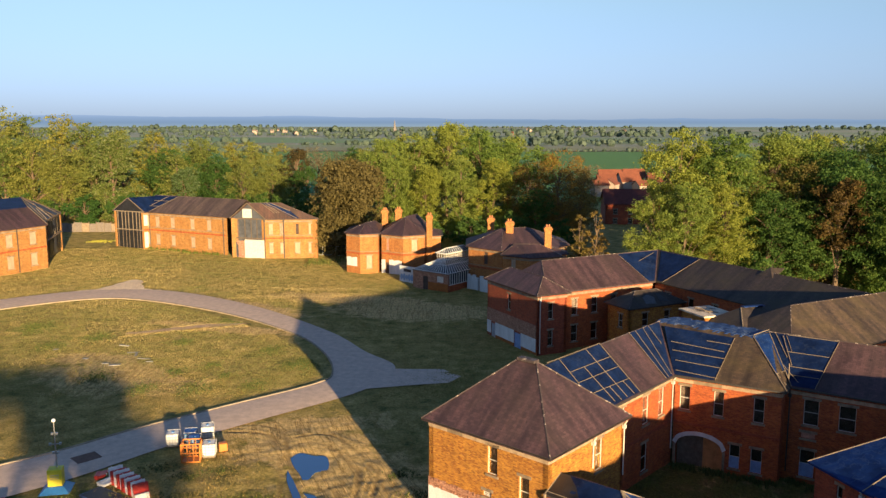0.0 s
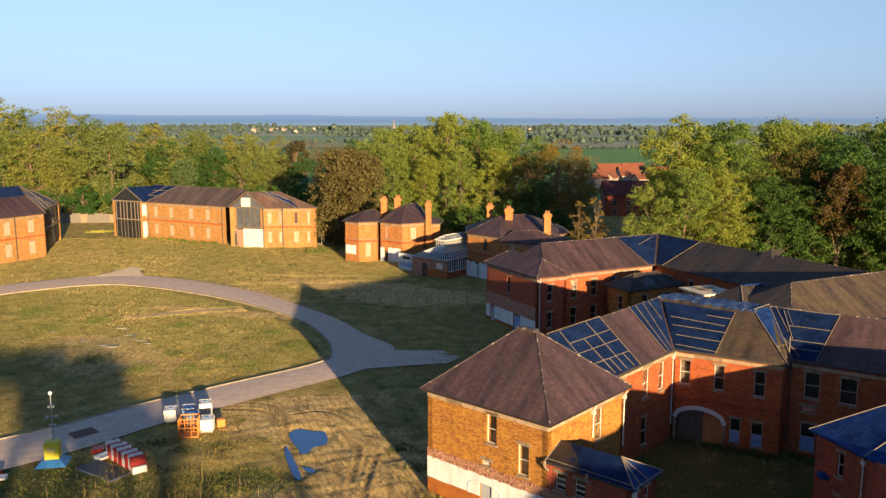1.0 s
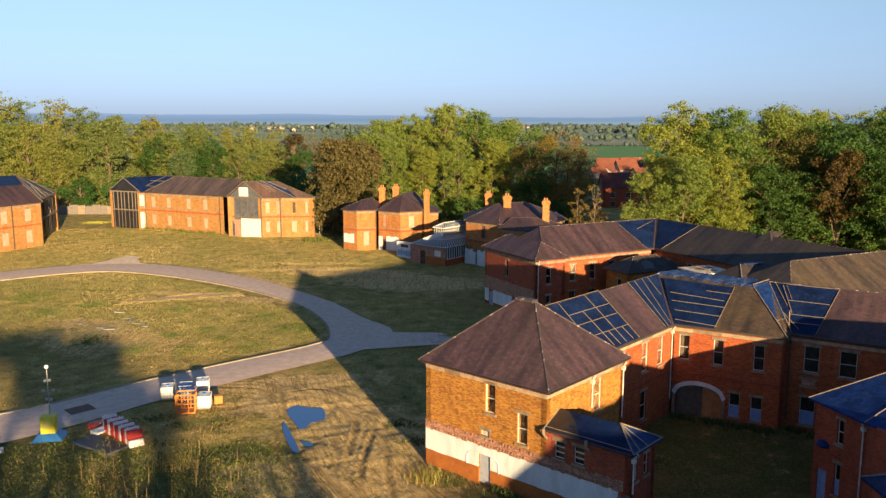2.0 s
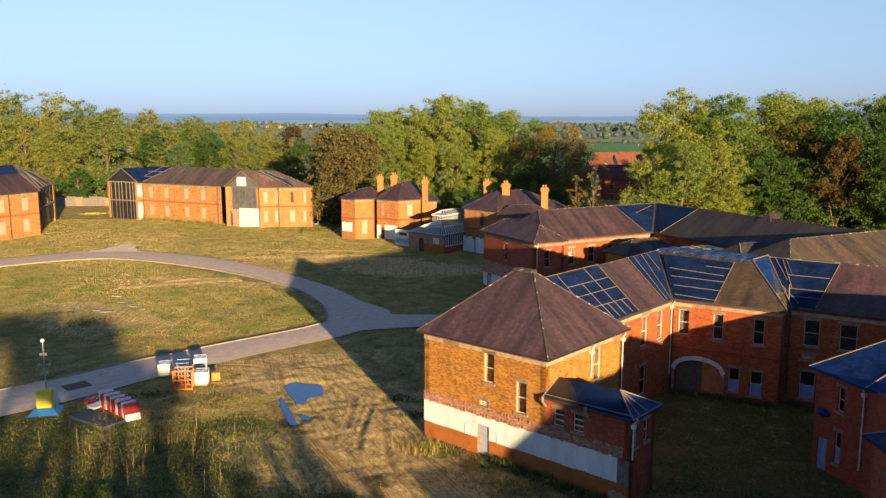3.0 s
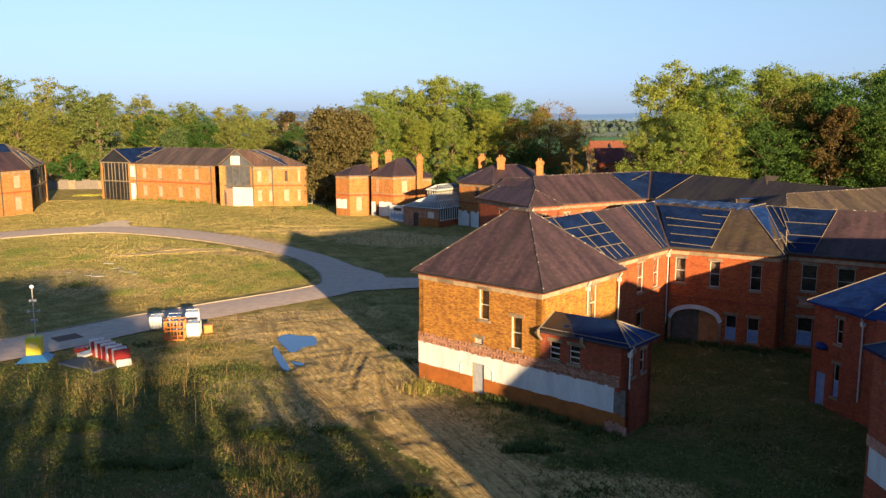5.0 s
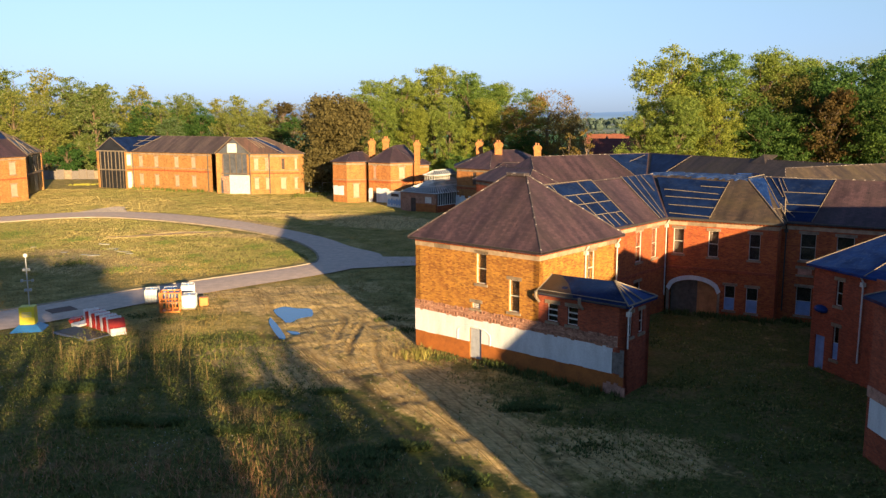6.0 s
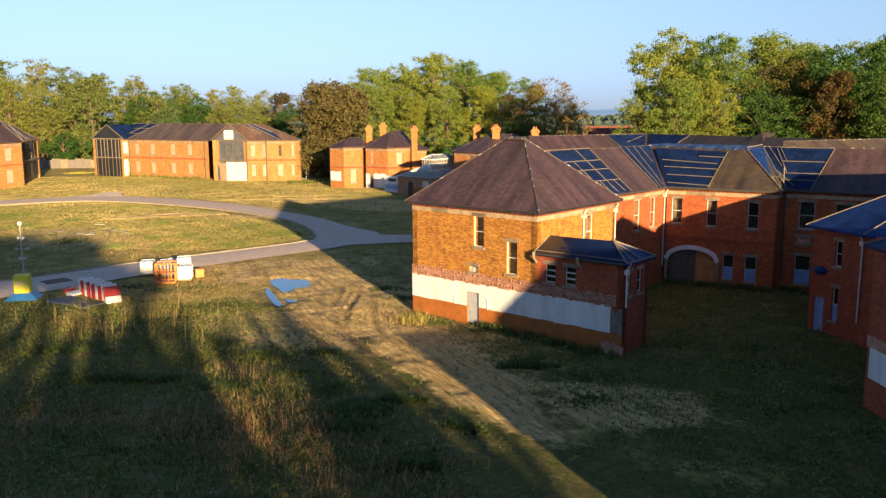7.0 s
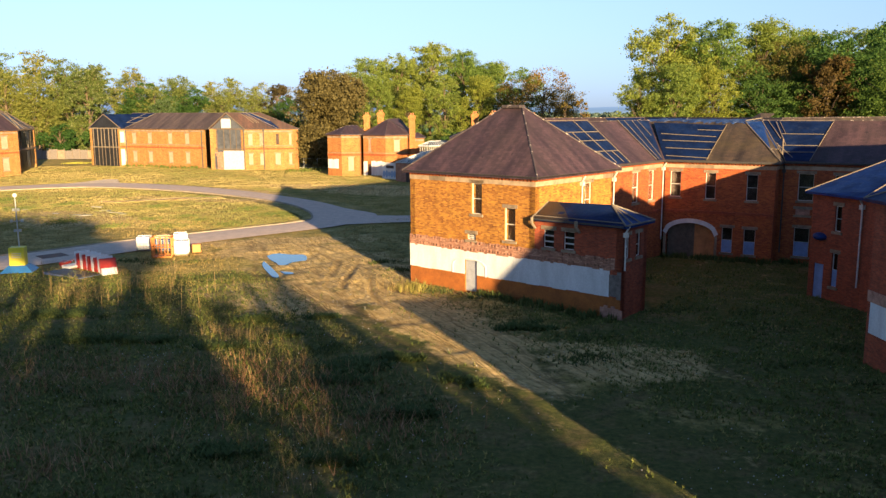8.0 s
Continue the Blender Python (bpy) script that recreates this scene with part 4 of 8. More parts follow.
sheet(ward_a, at_w, [(-2.4, 4.9), (5.5, 4.9), (5.2, 0.12), (0.4, 0.12), (-2.2, 3.4)])
sheet(ward_a, at_w, [(10.2, 4.9), (15.4, 4.8), (10.6, 0.1), (9.5, 0.1)])
battens(ward_a, at_w, [((-1.6, 5.0), (5.6, 4.95)), ((5.55, 4.95), (5.25, 0.1)), ((-0.1, 4.9), (-0.25, 2.6)), ((1.7, 3.65), (1.75, 0.3)), ((3.5, 4.9), (3.4, 0.2)), ((-0.2, 3.68), (5.4, 3.6)), ((-0.3, 2.7), (5.35, 2.62)),
    ((0.2, 1.55), (5.3, 1.42)), ((4.4, 1.45), (4.45, 0.2)), ((2.5, 1.5), (2.55, 0.2)), ((10.15, 4.95), (9.5, 0.1)), ((11.15, 4.85), (9.95, 0.1)), ((12.45, 4.85), (10.6, 0.25)), ((13.4, 4.85), (12.9, 2.9))], 0.05, 0.036)
# gate range
B0, B1 = (20.45, 1.6), (22.0, -6.35)
A0, A1, ASP, ATOP = 0.25, 3.95, 1.65, 2.62
_, mb, _ = wall(ward_a, B0, B1, -0.3, ZE, [(0.42, 1.22, 4.62, 6.6, "sash"), (3.1, 3.85, 4.55, 6.55, "sash"), (6.1, 6.88, 4.55, 6.5, "sash"), (A0, A1, -0.3, ATOP, "hole"), (4.47, 5.25, 0.5, 2.42, "half"), (6.08, 6.9, 0.45, 2.38, "half")])
cornice(ward_a, B0, B1, ZE)
band(ward_a, B0, B1, 3.42, 3.62, 0.07, BRICK_LOW, "string_course", "dark moulded brick string course")


def arch_z(s):
    q = (s - (A0 + A1) / 2) / ((A1 - A0) / 2)
    return ASP + (ATOP - ASP) * math.sqrt(max(0, 1 - q * q))


bm = bmesh.new()
steps = [A0 + (A1 - A0) * i / 16 for i in range(17)]
for s0, s1 in zip(steps, steps[1:]):
    vs = [bm.verts.new(mb @ Vector(p)) for p in ((s0, 0, arch_z(s0)), (s1, 0, arch_z(s1)), (s1, 0, ATOP), (s0, 0, ATOP))]
    bk = [bm.verts.new(mb @ Vector(p)) for p in ((s0, -0.4, arch_z(s0)), (s1, -0.4, arch_z(s1)))]
    if ATOP - min(arch_z(s0), arch_z(s1)) > 0.005:
        bm.faces.new(vs)
    bm.faces.new((vs[1], vs[0], bk[0], bk[1]))
bmesh.ops.remove_doubles(bm, verts=bm.verts[:], dist=0.001)
part("arch_spandrel", bm, BRICK, ward_a)
for i, (s0, s1) in enumerate(zip(steps, steps[1:])):
    c = Vector(((A0 + A1) / 2, 0, 0.2))
    bm = bmesh.new()
    p0, p1 = Vector((s0, 0.05, arch_z(s0))), Vector((s1, 0.05, arch_z(s1)))
    q0, q1 = p0 + (p0 - c).normalized() * 0.34, p1 + (p1 - c).normalized() * 0.34
    q0.y = q1.y = 0.05
    prism(bm, [mb @ p for p in (p0, p1, q1, q0)], mb.to_3x3() @ Vector((0, -0.045, 0)))
    part("voussoir", bm, PLASTER, ward_a)
for s0, s1, mt, lbl in ((A0 + 0.05, 2.35, DARK_TIMBER, "dark timber boards closing the gateway"), (2.35, A1 - 0.05, WOOD_BOARD, "brown plywood closing the gateway")):
    bm = bmesh.new()
    flipbox(bm, mb, s0, s1, -0.48, -0.42, -0.3, 2.66)
    part("gate_board", bm, mt, ward_a, lbl)
for s0, s1 in ((A0 - 0.22, A0), (A1, A1 + 0.2)):
    bm = bmesh.new()
    flipbox(bm, mb, s0, s1, 0.003, 0.04, -0.2, 1.7)
    part("arch_jamb", bm, STONE, ward_a, "pale stone jamb of the gateway")
wall(ward_a, B1, (23.5, -6.1), -0.3, ZE)
cornice(ward_a, B1, (23.5, -6.1), ZE)
BA = Vector((25.5, -2.55, 10.27))
roof(ward_a, (wing_e, (21.7, -6.75, ZE), BA, K), SLATE_MOSS)
at_b = on_plane((20.1, 1.5, ZE), (21.7, -6.75, ZE), BA)
sheet(ward_a, at_b, [(-0.1, 0.1), (3.1, 0.1), (3.65, 4.95), (-2.2, 5.3)])
battens(ward_a, at_b, [((-1.2, 3.6), (3.2, 3.22)), ((-0.85, 2.66), (3.4, 2.48)), ((-0.35, 1.6), (3.3, 1.43)), ((-0.05, 0.54), (3.25, 0.3)), ((3.12, 0.1), (3.7, 4.95)), ((1.6, 4.2), (3.55, 4.1))], 0.05, 0.036)
V0, V1 = Vector((23.3, -6.5, ZE)), Vector((27.4, -3.1, 10.45))
KB = Vector((26.7, 4.6, 10.5))
roof(ward_a, ((21.7, -6.75, ZE), V0, V1, BA), SLATE_MOSS)
bm = bmesh.new()
H0 = Vector((21.7, -6.75, ZE))
q = [H0.lerp(BA, 0.31), V0.lerp(V1, 0.27), V0.lerp(V1, 0.60), V0.lerp(V1, 0.97), BA.lerp(V1, 0.06)]
n = (q[1] - q[0]).cross(q[3] - q[0]).normalized()
n = n if n.z > 0 else -n
prism(bm, [p + n * 0.06 for p in q], n * -0.02)
part("roofing_sheet", bm, TARP_BRIGHT, ward_a, "torn bright blue plastic sheet")
# broken timbers about the valley
for a, e, r_ in ((H0, BA, 0.04), (V0, V1, 0.04), (V0 + Vector((-0.7, -0.1, 0.0)), H0.lerp(BA, 0.36), 0.035), (V0.lerp(V1, 0.27), H0.lerp(BA, 0.31), 0.04),
                 (V0.lerp(V1, 0.12), V0.lerp(V1, 0.12) + Vector((0.1, 0.05, 1.25)), 0.05), (V0.lerp(V1, 0.02), V0.lerp(V1, 0.3) + Vector((-0.6, -0.2, 0.25)), 0.035),
                 (V0.lerp(V1, 0.5) + Vector((0.2, -0.5, 0.1)), V0.lerp(V1, 0.96) + Vector((0.1, -0.45, 0.05)), 0.035), (V0.lerp(V1, 0.36) + Vector((0.2, -0.6, 0.1)), V0.lerp(V1, 0.93) + Vector((0.1, -1.0, 0.05)), 0.035),
                 (BA + Vector((0, 0, 0.12)), V1 + Vector((0, 0, 0.12)), 0.04), (V0.lerp(V1, 0.05) + Vector((0.3, -0.5, 0.1)), V0.lerp(V1, 0.33) + Vector((-0.25, 0, 0.3)), 0.03)):
    bm = bmesh.new()
    rod(bm, a + n * 0.08, e + n * 0.08, r_, 5)
    part("batten", bm, BATTEN, ward_a)
# flat top of the gate range under a crumpled sheet
roof(ward_a, (K, BA, V1, KB), BLACK_SHEET, label="flat top of the gate range")
crng = random.Random(21)
bm = bmesh.new()
rows_c = []
for i in range(41):
    f_ = -0.03 + 1.05 * i / 40
    row_c = []
    for j_ in range(9):
        u = -0.09 + 1.12 * j_ / 8 + (crng.uniform(-0.08, 0.05) if j_ in (0, 8) else 0)
        p_ = K.lerp(BA, f_).lerp(KB.lerp(V1, f_), u)
        fold = 0.022 * math.sin(i * 1.3 + j_ * 0.9) + 0.02 * math.sin(i * 0.47 - j_ * 1.7)
        row_c.append(bm.verts.new(p_ + Vector((0, 0, 0.07 + fold + crng.uniform(-0.02, 0.02) - (0.16 if j_ == 0 else 0)))))
    rows_c.append(row_c)
for r_a, r_b in zip(rows_c, rows_c[1:]):
    for i in range(8):
        bm.faces.new((r_a[i], r_a[i + 1], r_b[i + 1], r_b[i]))
bmesh.ops.recalc_face_normals(bm, faces=bm.faces[:])
bmesh.ops.solidify(bm, geom=bm.faces[:], thickness=0.015)
part("crumpled_sheet", bm, PALE_SHEET, ward_a, "crumpled blue sheet over the flat top")
# far wing of the gate range
W0, W1 = (23.45, -6.1), (26.4, -26)
_, mww, _ = wall(ward_a, W0, W1, -0.3, ZE, [(1.38, 2.44, 4.6, 6.6, "sash"), (3.85, 5.0, 4.6, 6.55, "sash"), (7.2, 8.3, 4.6, 6.55, "sash"), (1.3, 2.36, 0.4, 2.55, "half"), (1.3, 2.3, 3.52, 3.95, "brown"), (4.6, 5.6, 0.4, 2.55, "half")])
cornice(ward_a, W0, W1, ZE)
downpipe(ward_a, mww, 0.35, 0.6, ZE - 0.55, IRON)
R1 = Vector((30.65, -26, ZR))
roof(ward_a, (V0, (26.05, -26, ZE), R1, V1))
at_2 = on_plane(V0, (26.05, -26, ZE), V1)
sheet(ward_a, at_2, [(0.05, 0.15), (1.7, 0.15), (2.6, 5.35), (-3.7, 5.35)])
battens(ward_a, at_2, [((-0.95, 3.5), (2.15, 3.5)), ((-0.5, 2.0), (1.95, 2.02)), ((-0.25, 1.15), (1.8, 1.19)), ((1.7, 0.1), (2.6, 5.3)), ((-1.3, 5.2), (-0.6, 3.6)), ((-1.2, 5.3), (2.5, 5.3))], 0.05, 0.036)
roof(ward_a, (V1, R1, (35, -26, ZE), (31.5, 0, ZE)))
roof(ward_a, (KB, V1, (31.5, 0, ZE), (29.5, WY1 + 0.38, ZE)))
roof(ward_a, (K, KB, (29.5, WY1 + 0.38, ZE)))
wall(ward_a, (34.6, -26), (31.1, 0), -0.3, ZE)
wall(ward_a, (31.1, 0), (29.2, WY1), -0.3, ZE)
wall(ward_a, (29.2, WY1), (27, WY1), -0.3, ZE)
wall(ward_a, W1, (34.6, -26), -0.3, ZR)
ridge(ward_a, V1, R1)

# ---- ward C ----
FC = pose(11.2, 94.6, 0, 0, 0, 27)
ward_c = thing("ward_building", FC, "derelict two-storey red brick ward with long mossy slate roofs", "building")
CE = 7.35
# west end in the darker brick tone, its shade put into the colour
wall(ward_c, (0, 11.8), (0, 0), -0.3, CE, [(5.0, 5.7, 4.3, 6.3, "sash"), (6.6, 8.2, -0.3, 1.75, "bluedoor"), (1.0, 2.1, -0.3, 1.7, "blue")], BRICK_LOW)
band(ward_c, (0, 11.8), (0, 0), -0.3, 0.3, 0.02, DADO, "painted_dado", "rust-brown painted brick at the foot of the wall", 8.25, 11.8)
band(ward_c, (0, 11.8), (0, 0), -0.3, 0.3, 0.02, DADO, "painted_dado", "rust-brown painted brick at the foot of the wall", 2.15, 6.55)
wall(ward_c, (0, 0), (4.2, 0), -0.3, CE, [(1.5, 2.2, 4.3, 6.2, "sash"), (1.5, 2.2, 1.0, 2.9, "sash")], BRICK_LOW)
wall(ward_c, (4.2, 0), (4.2, 11.8), -0.3, CE)
wall(ward_c, (4.2, 11.8), (0, 11.8), -0.3, CE)
hip_roof(ward_c, 0, 4.2, 0, 11.8, CE, 9.05, "y", inset=2.5)
for s0_, s1_ in ((0.0, 1.0), (2.1, 6.6), (8.2, 11.5)):
    band(ward_c, (0, 11.8), (0, 0), 0.31, 1.95, 0.035, PLASTER, "plaster_band", "white painted plaster strip", s0_, s1_)
band(ward_c, (0, 11.8), (0, 0), 1.96, 3.6, 0.05, BRICK_SCAR, "brick_scar", "broken pinkish brick scar", 0.0, 11.5)
wall(ward_c, (4.2, 0.7), (18, 0.7), -0.3, CE, [(s, s + 0.9, z, z + 2.0, "sash") for s in (1.2, 4.2, 7.2, 10.6) for z in (4.2, 0.9)])
wall(ward_c, (27, 10), (4.2, 10), -0.3, CE)
for a, e in (((0, 11.8), (0, 0)), ((0, 0), (4.2, 0)), ((4.2, 0.7), (18, 0.7))):
    cornice(ward_c, a, e, CE, True)
ck = Vector((22.9, 5.35, 10.4))
cr = Vector((4.0, 5.35, 10.4))
roof(ward_c, ((1.5, 0.3, CE), (18.2, 0.3, CE), ck, cr))
roof(ward_c, ((1.5, 10.4, CE), (1.5, 0.3, CE), cr))
roof(ward_c, ((1.5, 10.4, CE), cr, ck, (27.3, 10.4, CE)))
ridge(ward_c, cr, ck)
ridge(ward_c, cr, (1.5, 0.3, CE))
ce = Vector((22.6, -27, 10.4))
roof(ward_c, ((18.2, 0.3, CE), (18.0, -27, CE), ce, ck), SLATE_BLACK)
roof(ward_c, (ck, ce, (27.3, -27, CE), (27.3, 10.4, CE)))
ridge(ward_c, ck, ce)
at_c = on_plane((4.2, 0.3, CE), (18.2, 0.3, CE), ck)
sheet(ward_c, at_c, [(11.6, 5.75), (18.4, 5.75), (13.9, 0.15), (12.9, 0.15)])
battens(ward_c, at_c, [((11.6, 5.8), (12.9, 0.1)), ((14.0, 4.0), (17.6, 5.4))], 0.05, 0.036)
at_c2 = on_plane((18.2, 0.3, CE), (18.0, -27, CE), ce)
sheet(ward_c, at_c2, [(0.1, 0.2), (1.2, 0.2), (3.0, 5.4), (-4.2, 5.4)])
battens(ward_c, at_c2, [((1.2, 0.1), (3.0, 5.4))], 0.05, 0.036)
dm = on_plane((18.2, 0.3, CE), (18.0, -27, CE), ce)
d0, d1, d2, d3, d4 = dm(12.5, 4.7), dm(14.9, 4.7), dm(13.7, 5.9), dm(12.9, 6.1), dm(14.5, 6.1)
for p in ((d0, d1, d2 + Vector((0, 0, 0.35))), (d0, d2 + Vector((0, 0, 0.35)), d3 + Vector((1.2, 0, 0.2))), (d1, d4 + Vector((1.2, 0, 0.2)), d2 + Vector((0, 0, 0.35)))):
    roof(ward_c, p, SLATE_BLACK, "dormer_roof")
m_c, _ = along((0, 0), (4.2, 0))
downpipe(ward_c, m_c, 0.3, 0.2, CE - 0.5)
wall(ward_c, (18.5, 0.7), (18.3, -27), -0.3, CE, [(s, s + 0.9, 4.2, 6.2, "sash") for s in (2, 6, 10)])
wall(ward_c, (27, -27), (27, 10), -0.3, CE)
wall(ward_c, (18.3, -27), (27, -27), -0.3, CE)

# low blocks in the yard behind ward A
low_block = thing("service_block", pose(22.0, 94.4, 0, 0, 0, 27), "low red brick service block with a patched slate roof", "building")
wall(low_block, (0, 4), (0, 0), -0.3, 5.8, [(2.0, 2.8, 3.2, 4.8, "sash")], BRICK_LIT)
wall(low_block, (0, 0), (8.2, 0), -0.3, 5.8, [(2.0, 2.9, 3.4, 5.0, "sash"), (5.4, 6.3, 3.4, 5.0, "sash")], BRICK_LIT)
wall(low_block, (8.2, 0), (8.2, 4), -0.3, 5.8)
wall(low_block, (8.2, 4), (0, 4), -0.3, 5.8)
hip_roof(low_block, 0, 8.2, 0, 4, 5.8, 7.3, "x", material=SLATE_BLACK, inset=2.8)
at_l = on_plane((-0.38, -0.38, 5.8), (8.58, -0.38, 5.8), (2.42, 2.0, 7.3))
sheet(low_block, at_l, [(2.9, 0.5), (4.4, 0.35), (4.8, 1.5), (4.0, 2.0), (3.1, 1.6)], GREY_SHEET, 0.03, "weathered sheet patch on the roof")
sheet(low_block, at_l, [(5.2, 0.8), (6.6, 0.5), (6.0, 1.8), (5.4, 2.1)], BLACK_SHEET, 0.03, "torn black patch on the roof")
flat_block = thing("service_block", pose(25.6, 78.2, 0, 0, 0, 21), "brick block with a flat pale felt roof", "building")
for a, e in (((0, 3.6), (0, 0)), ((0, 0), (3.4, 0)), ((3.4, 0), (3.4, 3.6)), ((3.4, 3.6), (0, 3.6))):
    wall(flat_block, a, e, -0.3, 8.65, [], BRICK_LIT)
bm = bmesh.new()
box(bm, -0.2, 3.6, -0.2, 3.8, 8.65, 8.8)
FELT = plain_mat("pale_grey_felt", (0.72, 0.60, 0.47), 0.9, 0.5, 0.9)
part("roof", bm, FELT, flat_block, "flat pale felt roof")
frng = random.Random(4)
for i in range(7):
    bm = bmesh.new()
    p_ = Vector((frng.uniform(0.8, 2.6), frng.uniform(0.8, 2.8), 8.84))
    a_ = frng.uniform(0, 3.1)
    d_ = Vector((math.cos(a_), math.sin(a_), 0.08)) * frng.uniform(0.3, 0.8)
    rod(bm, p_ - d_, p_ + d_ + Vector((0, 0, 0.1)), frng.uniform(0.03, 0.06), 5)
    part("loose_timber", bm, (DARK_TIMBER, LEAD)[i % 2], flat_block, "loose timber on the flat roof")
hall = thing("hall", pose(38.0, 77.9, 0, 0, 0, 26.4), "brick hall with a large mossy slate roof", "building")
for a, e in (((-10.9, 4.6), (-10.9, -4.6)), ((-10.9, -4.6), (16.2, -4.6)), ((16.2, -4.6), (16.2, 4.6)), ((16.2, 4.6), (-10.9, 4.6))):
    wall(hall, a, e, -0.3, ZE)
hall_c, hall_r, _ = hip_roof(hall, -10.9, 16.2, -4.6, 4.6, ZE, 10.55, "x", material=SLATE_MOSS, inset=5.3)
# the hipped end is darker than the other slopes
roof(hall, [p + Vector((-0.03, 0, 0.05)) for p in (hall_c[3], hall_c[0], hall_r)], SLATE_BLACK, "patched_slates", 0.04, "darker slates on the hipped end")
link = thing("link_block", pose(38.0, 77.9, 0, 0, 0, 26.4), "low brick link with a dark slate hipped roof", "building")
for a, e in (((-12.4, 8.4), (-12.4, -1.0)), ((-12.4, -1.0), (-10.95, -1.0)), ((-5.0, 8.4), (-12.4, 8.4)), ((-5.0, 4.65), (-5.0, 8.4))):
    wall(link, a, e, -0.3, 6.6)
l0, l1, l2, l3 = Vector((-12.8, -1.4, 6.6)), Vector((-5.0, -1.4, 6.6)), Vector((-4.6, 8.8, 6.6)), Vector((-12.8, 8.8, 6.6))
q0, q1 = Vector((-8.4, 3.7, 9.85)), Vector((-4.6, 3.7, 9.6))
for p in ((l0, l1, q1, q0), (l2, l3, q0, q1), (l3, l0, q0)):
    roof(link, p, SLATE_BLACK)
ridge(link, l0, q0, 0.09, BATTEN)
bm = bmesh.new()
prism(bm, [q0 + Vector(v) for v in ((0.2, -0.25, 0.0), (3.0, -0.25, -0.12), (3.0, 0.25, -0.12), (0.2, 0.25, 0.0))], Vector((0, 0, 0.08)))
part("roofing_sheet", bm, TARP_BRIGHT, link, "blue sheet over the ridge")

# ---- ward E on the near side of the yard ----
ward_e = thing("ward_building", Matrix.Identity(4), "derelict red brick ward with blue-sheeted roof, in shade", "building")
EZ = 6.4
E0, E1, E2, E3 = (23.5, 48.9), (24.75, 45.2), (19.75, 35.2), (20.1, 20.0)
EB = (36.5, 54.0)
wall(ward_e, EB, E0, -0.3, EZ, [], BRICK_LOW)
wall(ward_e, E0, E1, -0.3, EZ, [(0.35, 1.15, 0.0, 2.1, "bluedoor"), (1.75, 2.2, 0.9, 2.9, "half"), (1.75, 2.25, 4.2, 5.7, "sash")], BRICK_LOW)
wall(ward_e, E1, (24.75, 38.2), -0.3, EZ, [], BRICK_LOW)
wall(ward_e, (24.75, 38.2), E2, -0.3, 7.4, [], BRICK_LOW)
wall(ward_e, E2, E3, -0.3, 7.4, [(1.2, 2.0, 6.2, 6.7, "casement")], BRICK_LOW)
wall(ward_e, E3, (31, 20), -0.3, 7.4, [], BRICK_LOW)
wall(ward_e, (31, 20), (31, 38.5), -0.3, 7.4, [], BRICK_LOW)
wall(ward_e, (31, 38.5), (50, 37), -0.3, EZ, [], BRICK_LOW)
wall(ward_e, (50, 37), (50, 53.5), -0.3, EZ, [], BRICK_LOW)
wall(ward_e, (50, 53.5), EB, -0.3, EZ, [], BRICK_LOW)
EA, EC = Vector((33.4, 47.65, 10.7)), Vector((45, 45.5, 10.7))
e0, e1, eb, ec, ed = Vector((23.1, 49.2, EZ)), Vector((24.4, 44.9, EZ)), Vector((36.8, 54.5, EZ)), Vector((50.4, 36.6, EZ)), Vector((50.4, 54, EZ))
for p in ((e0, e1, EA), (eb, e0, EA), (e1, Vector((28, 37.8, EZ)), EA), (Vector((28, 37.8, EZ)), ec, EC, EA), (EA, EC, ed, eb), (EC, ec, ed)):
    roof(ward_e, p, TARP_BRIGHT, label="blue plastic sheet over the roof")
f0, f1, f2, f3 = Vector((19.35, 35.5, 7.4)), Vector((19.7, 19.6, 7.4)), Vector((31.3, 19.6, 7.4)), Vector((29, 38.8, 7.4))
g0, g1 = Vector((25.0, 30.5, 10.3)), Vector((25.3, 25.5, 10.3))
for p in ((f0, f1, g1, g0), (f1, f2, g1), (f2, f3, g0, g1), (f3, f0, g0)):
    roof(ward_e, p, TARP)
for a, e in ((e0, EA), (e1, EA), (f0, g0), (g0, g1)):
    ridge(ward_e, a, e, 0.07, BATTEN)
for a, e in ((E2, E3),):
    band(ward_e, a, e, 1.45, 2.85, 0.035, PLASTER, "plaster_band", "pale blue-white plaster strip", 0.25, 14)
    band(ward_e, a, e, 2.85, 3.35, 0.05, SCAR, "brick_scar", "broken pinkish brick scar", 0.0, 14)
bm = bmesh.new()
bmesh.ops.create_icosphere(bm, subdivisions=2, radius=0.42, matrix=Matrix.Translation((23.75, 48.2, 3.75)) @ Matrix.Diagonal((1.0, 1.3, 0.6, 1)))
part("torn_sheet", bm, TARP_BRIGHT, ward_e, "flap of torn blue sheet")
m_e, _ = along(E0, E1)
downpipe(ward_e, m_e, 3.75, 1.2, EZ - 0.45)

# ---- distant wards across the green ----
FL = pose(-64.3, 178.3, 0, 0, 0, -26.5)
ward_l = thing("ward_building", FL, "two-storey orange brick ward with boarded windows and sheeted cut ends", "building")
LE, LR = 8.0, 11.2
wins = [(s, s + 1.1, z, z + 2.1, "board") for s in (1.8, 6.2, 11.8, 16.4) for z in (4.9, 1.0)]
wall(ward_l, (0, 0), (21.5, 0), -0.5, LE, wins, BRICK_FAR)
cornice(ward_l, (0, 0), (21.5, 0), LE, True)
# courses here take a darker brick in place of shadow and dirt along them
STRING = ("string_course", "dark moulded brick string course")
band(ward_l, (0, 0), (21.5, 0), 3.95, 4.25, 0.09, BRICK, *STRING)
band(ward_l, (0, 0), (21.5, 0), 4.6, 4.72, 0.05, STONE, *STRING)
wall(ward_l, (24, 10), (-6, 10), -0.5, LE, [], BRICK_FAR)
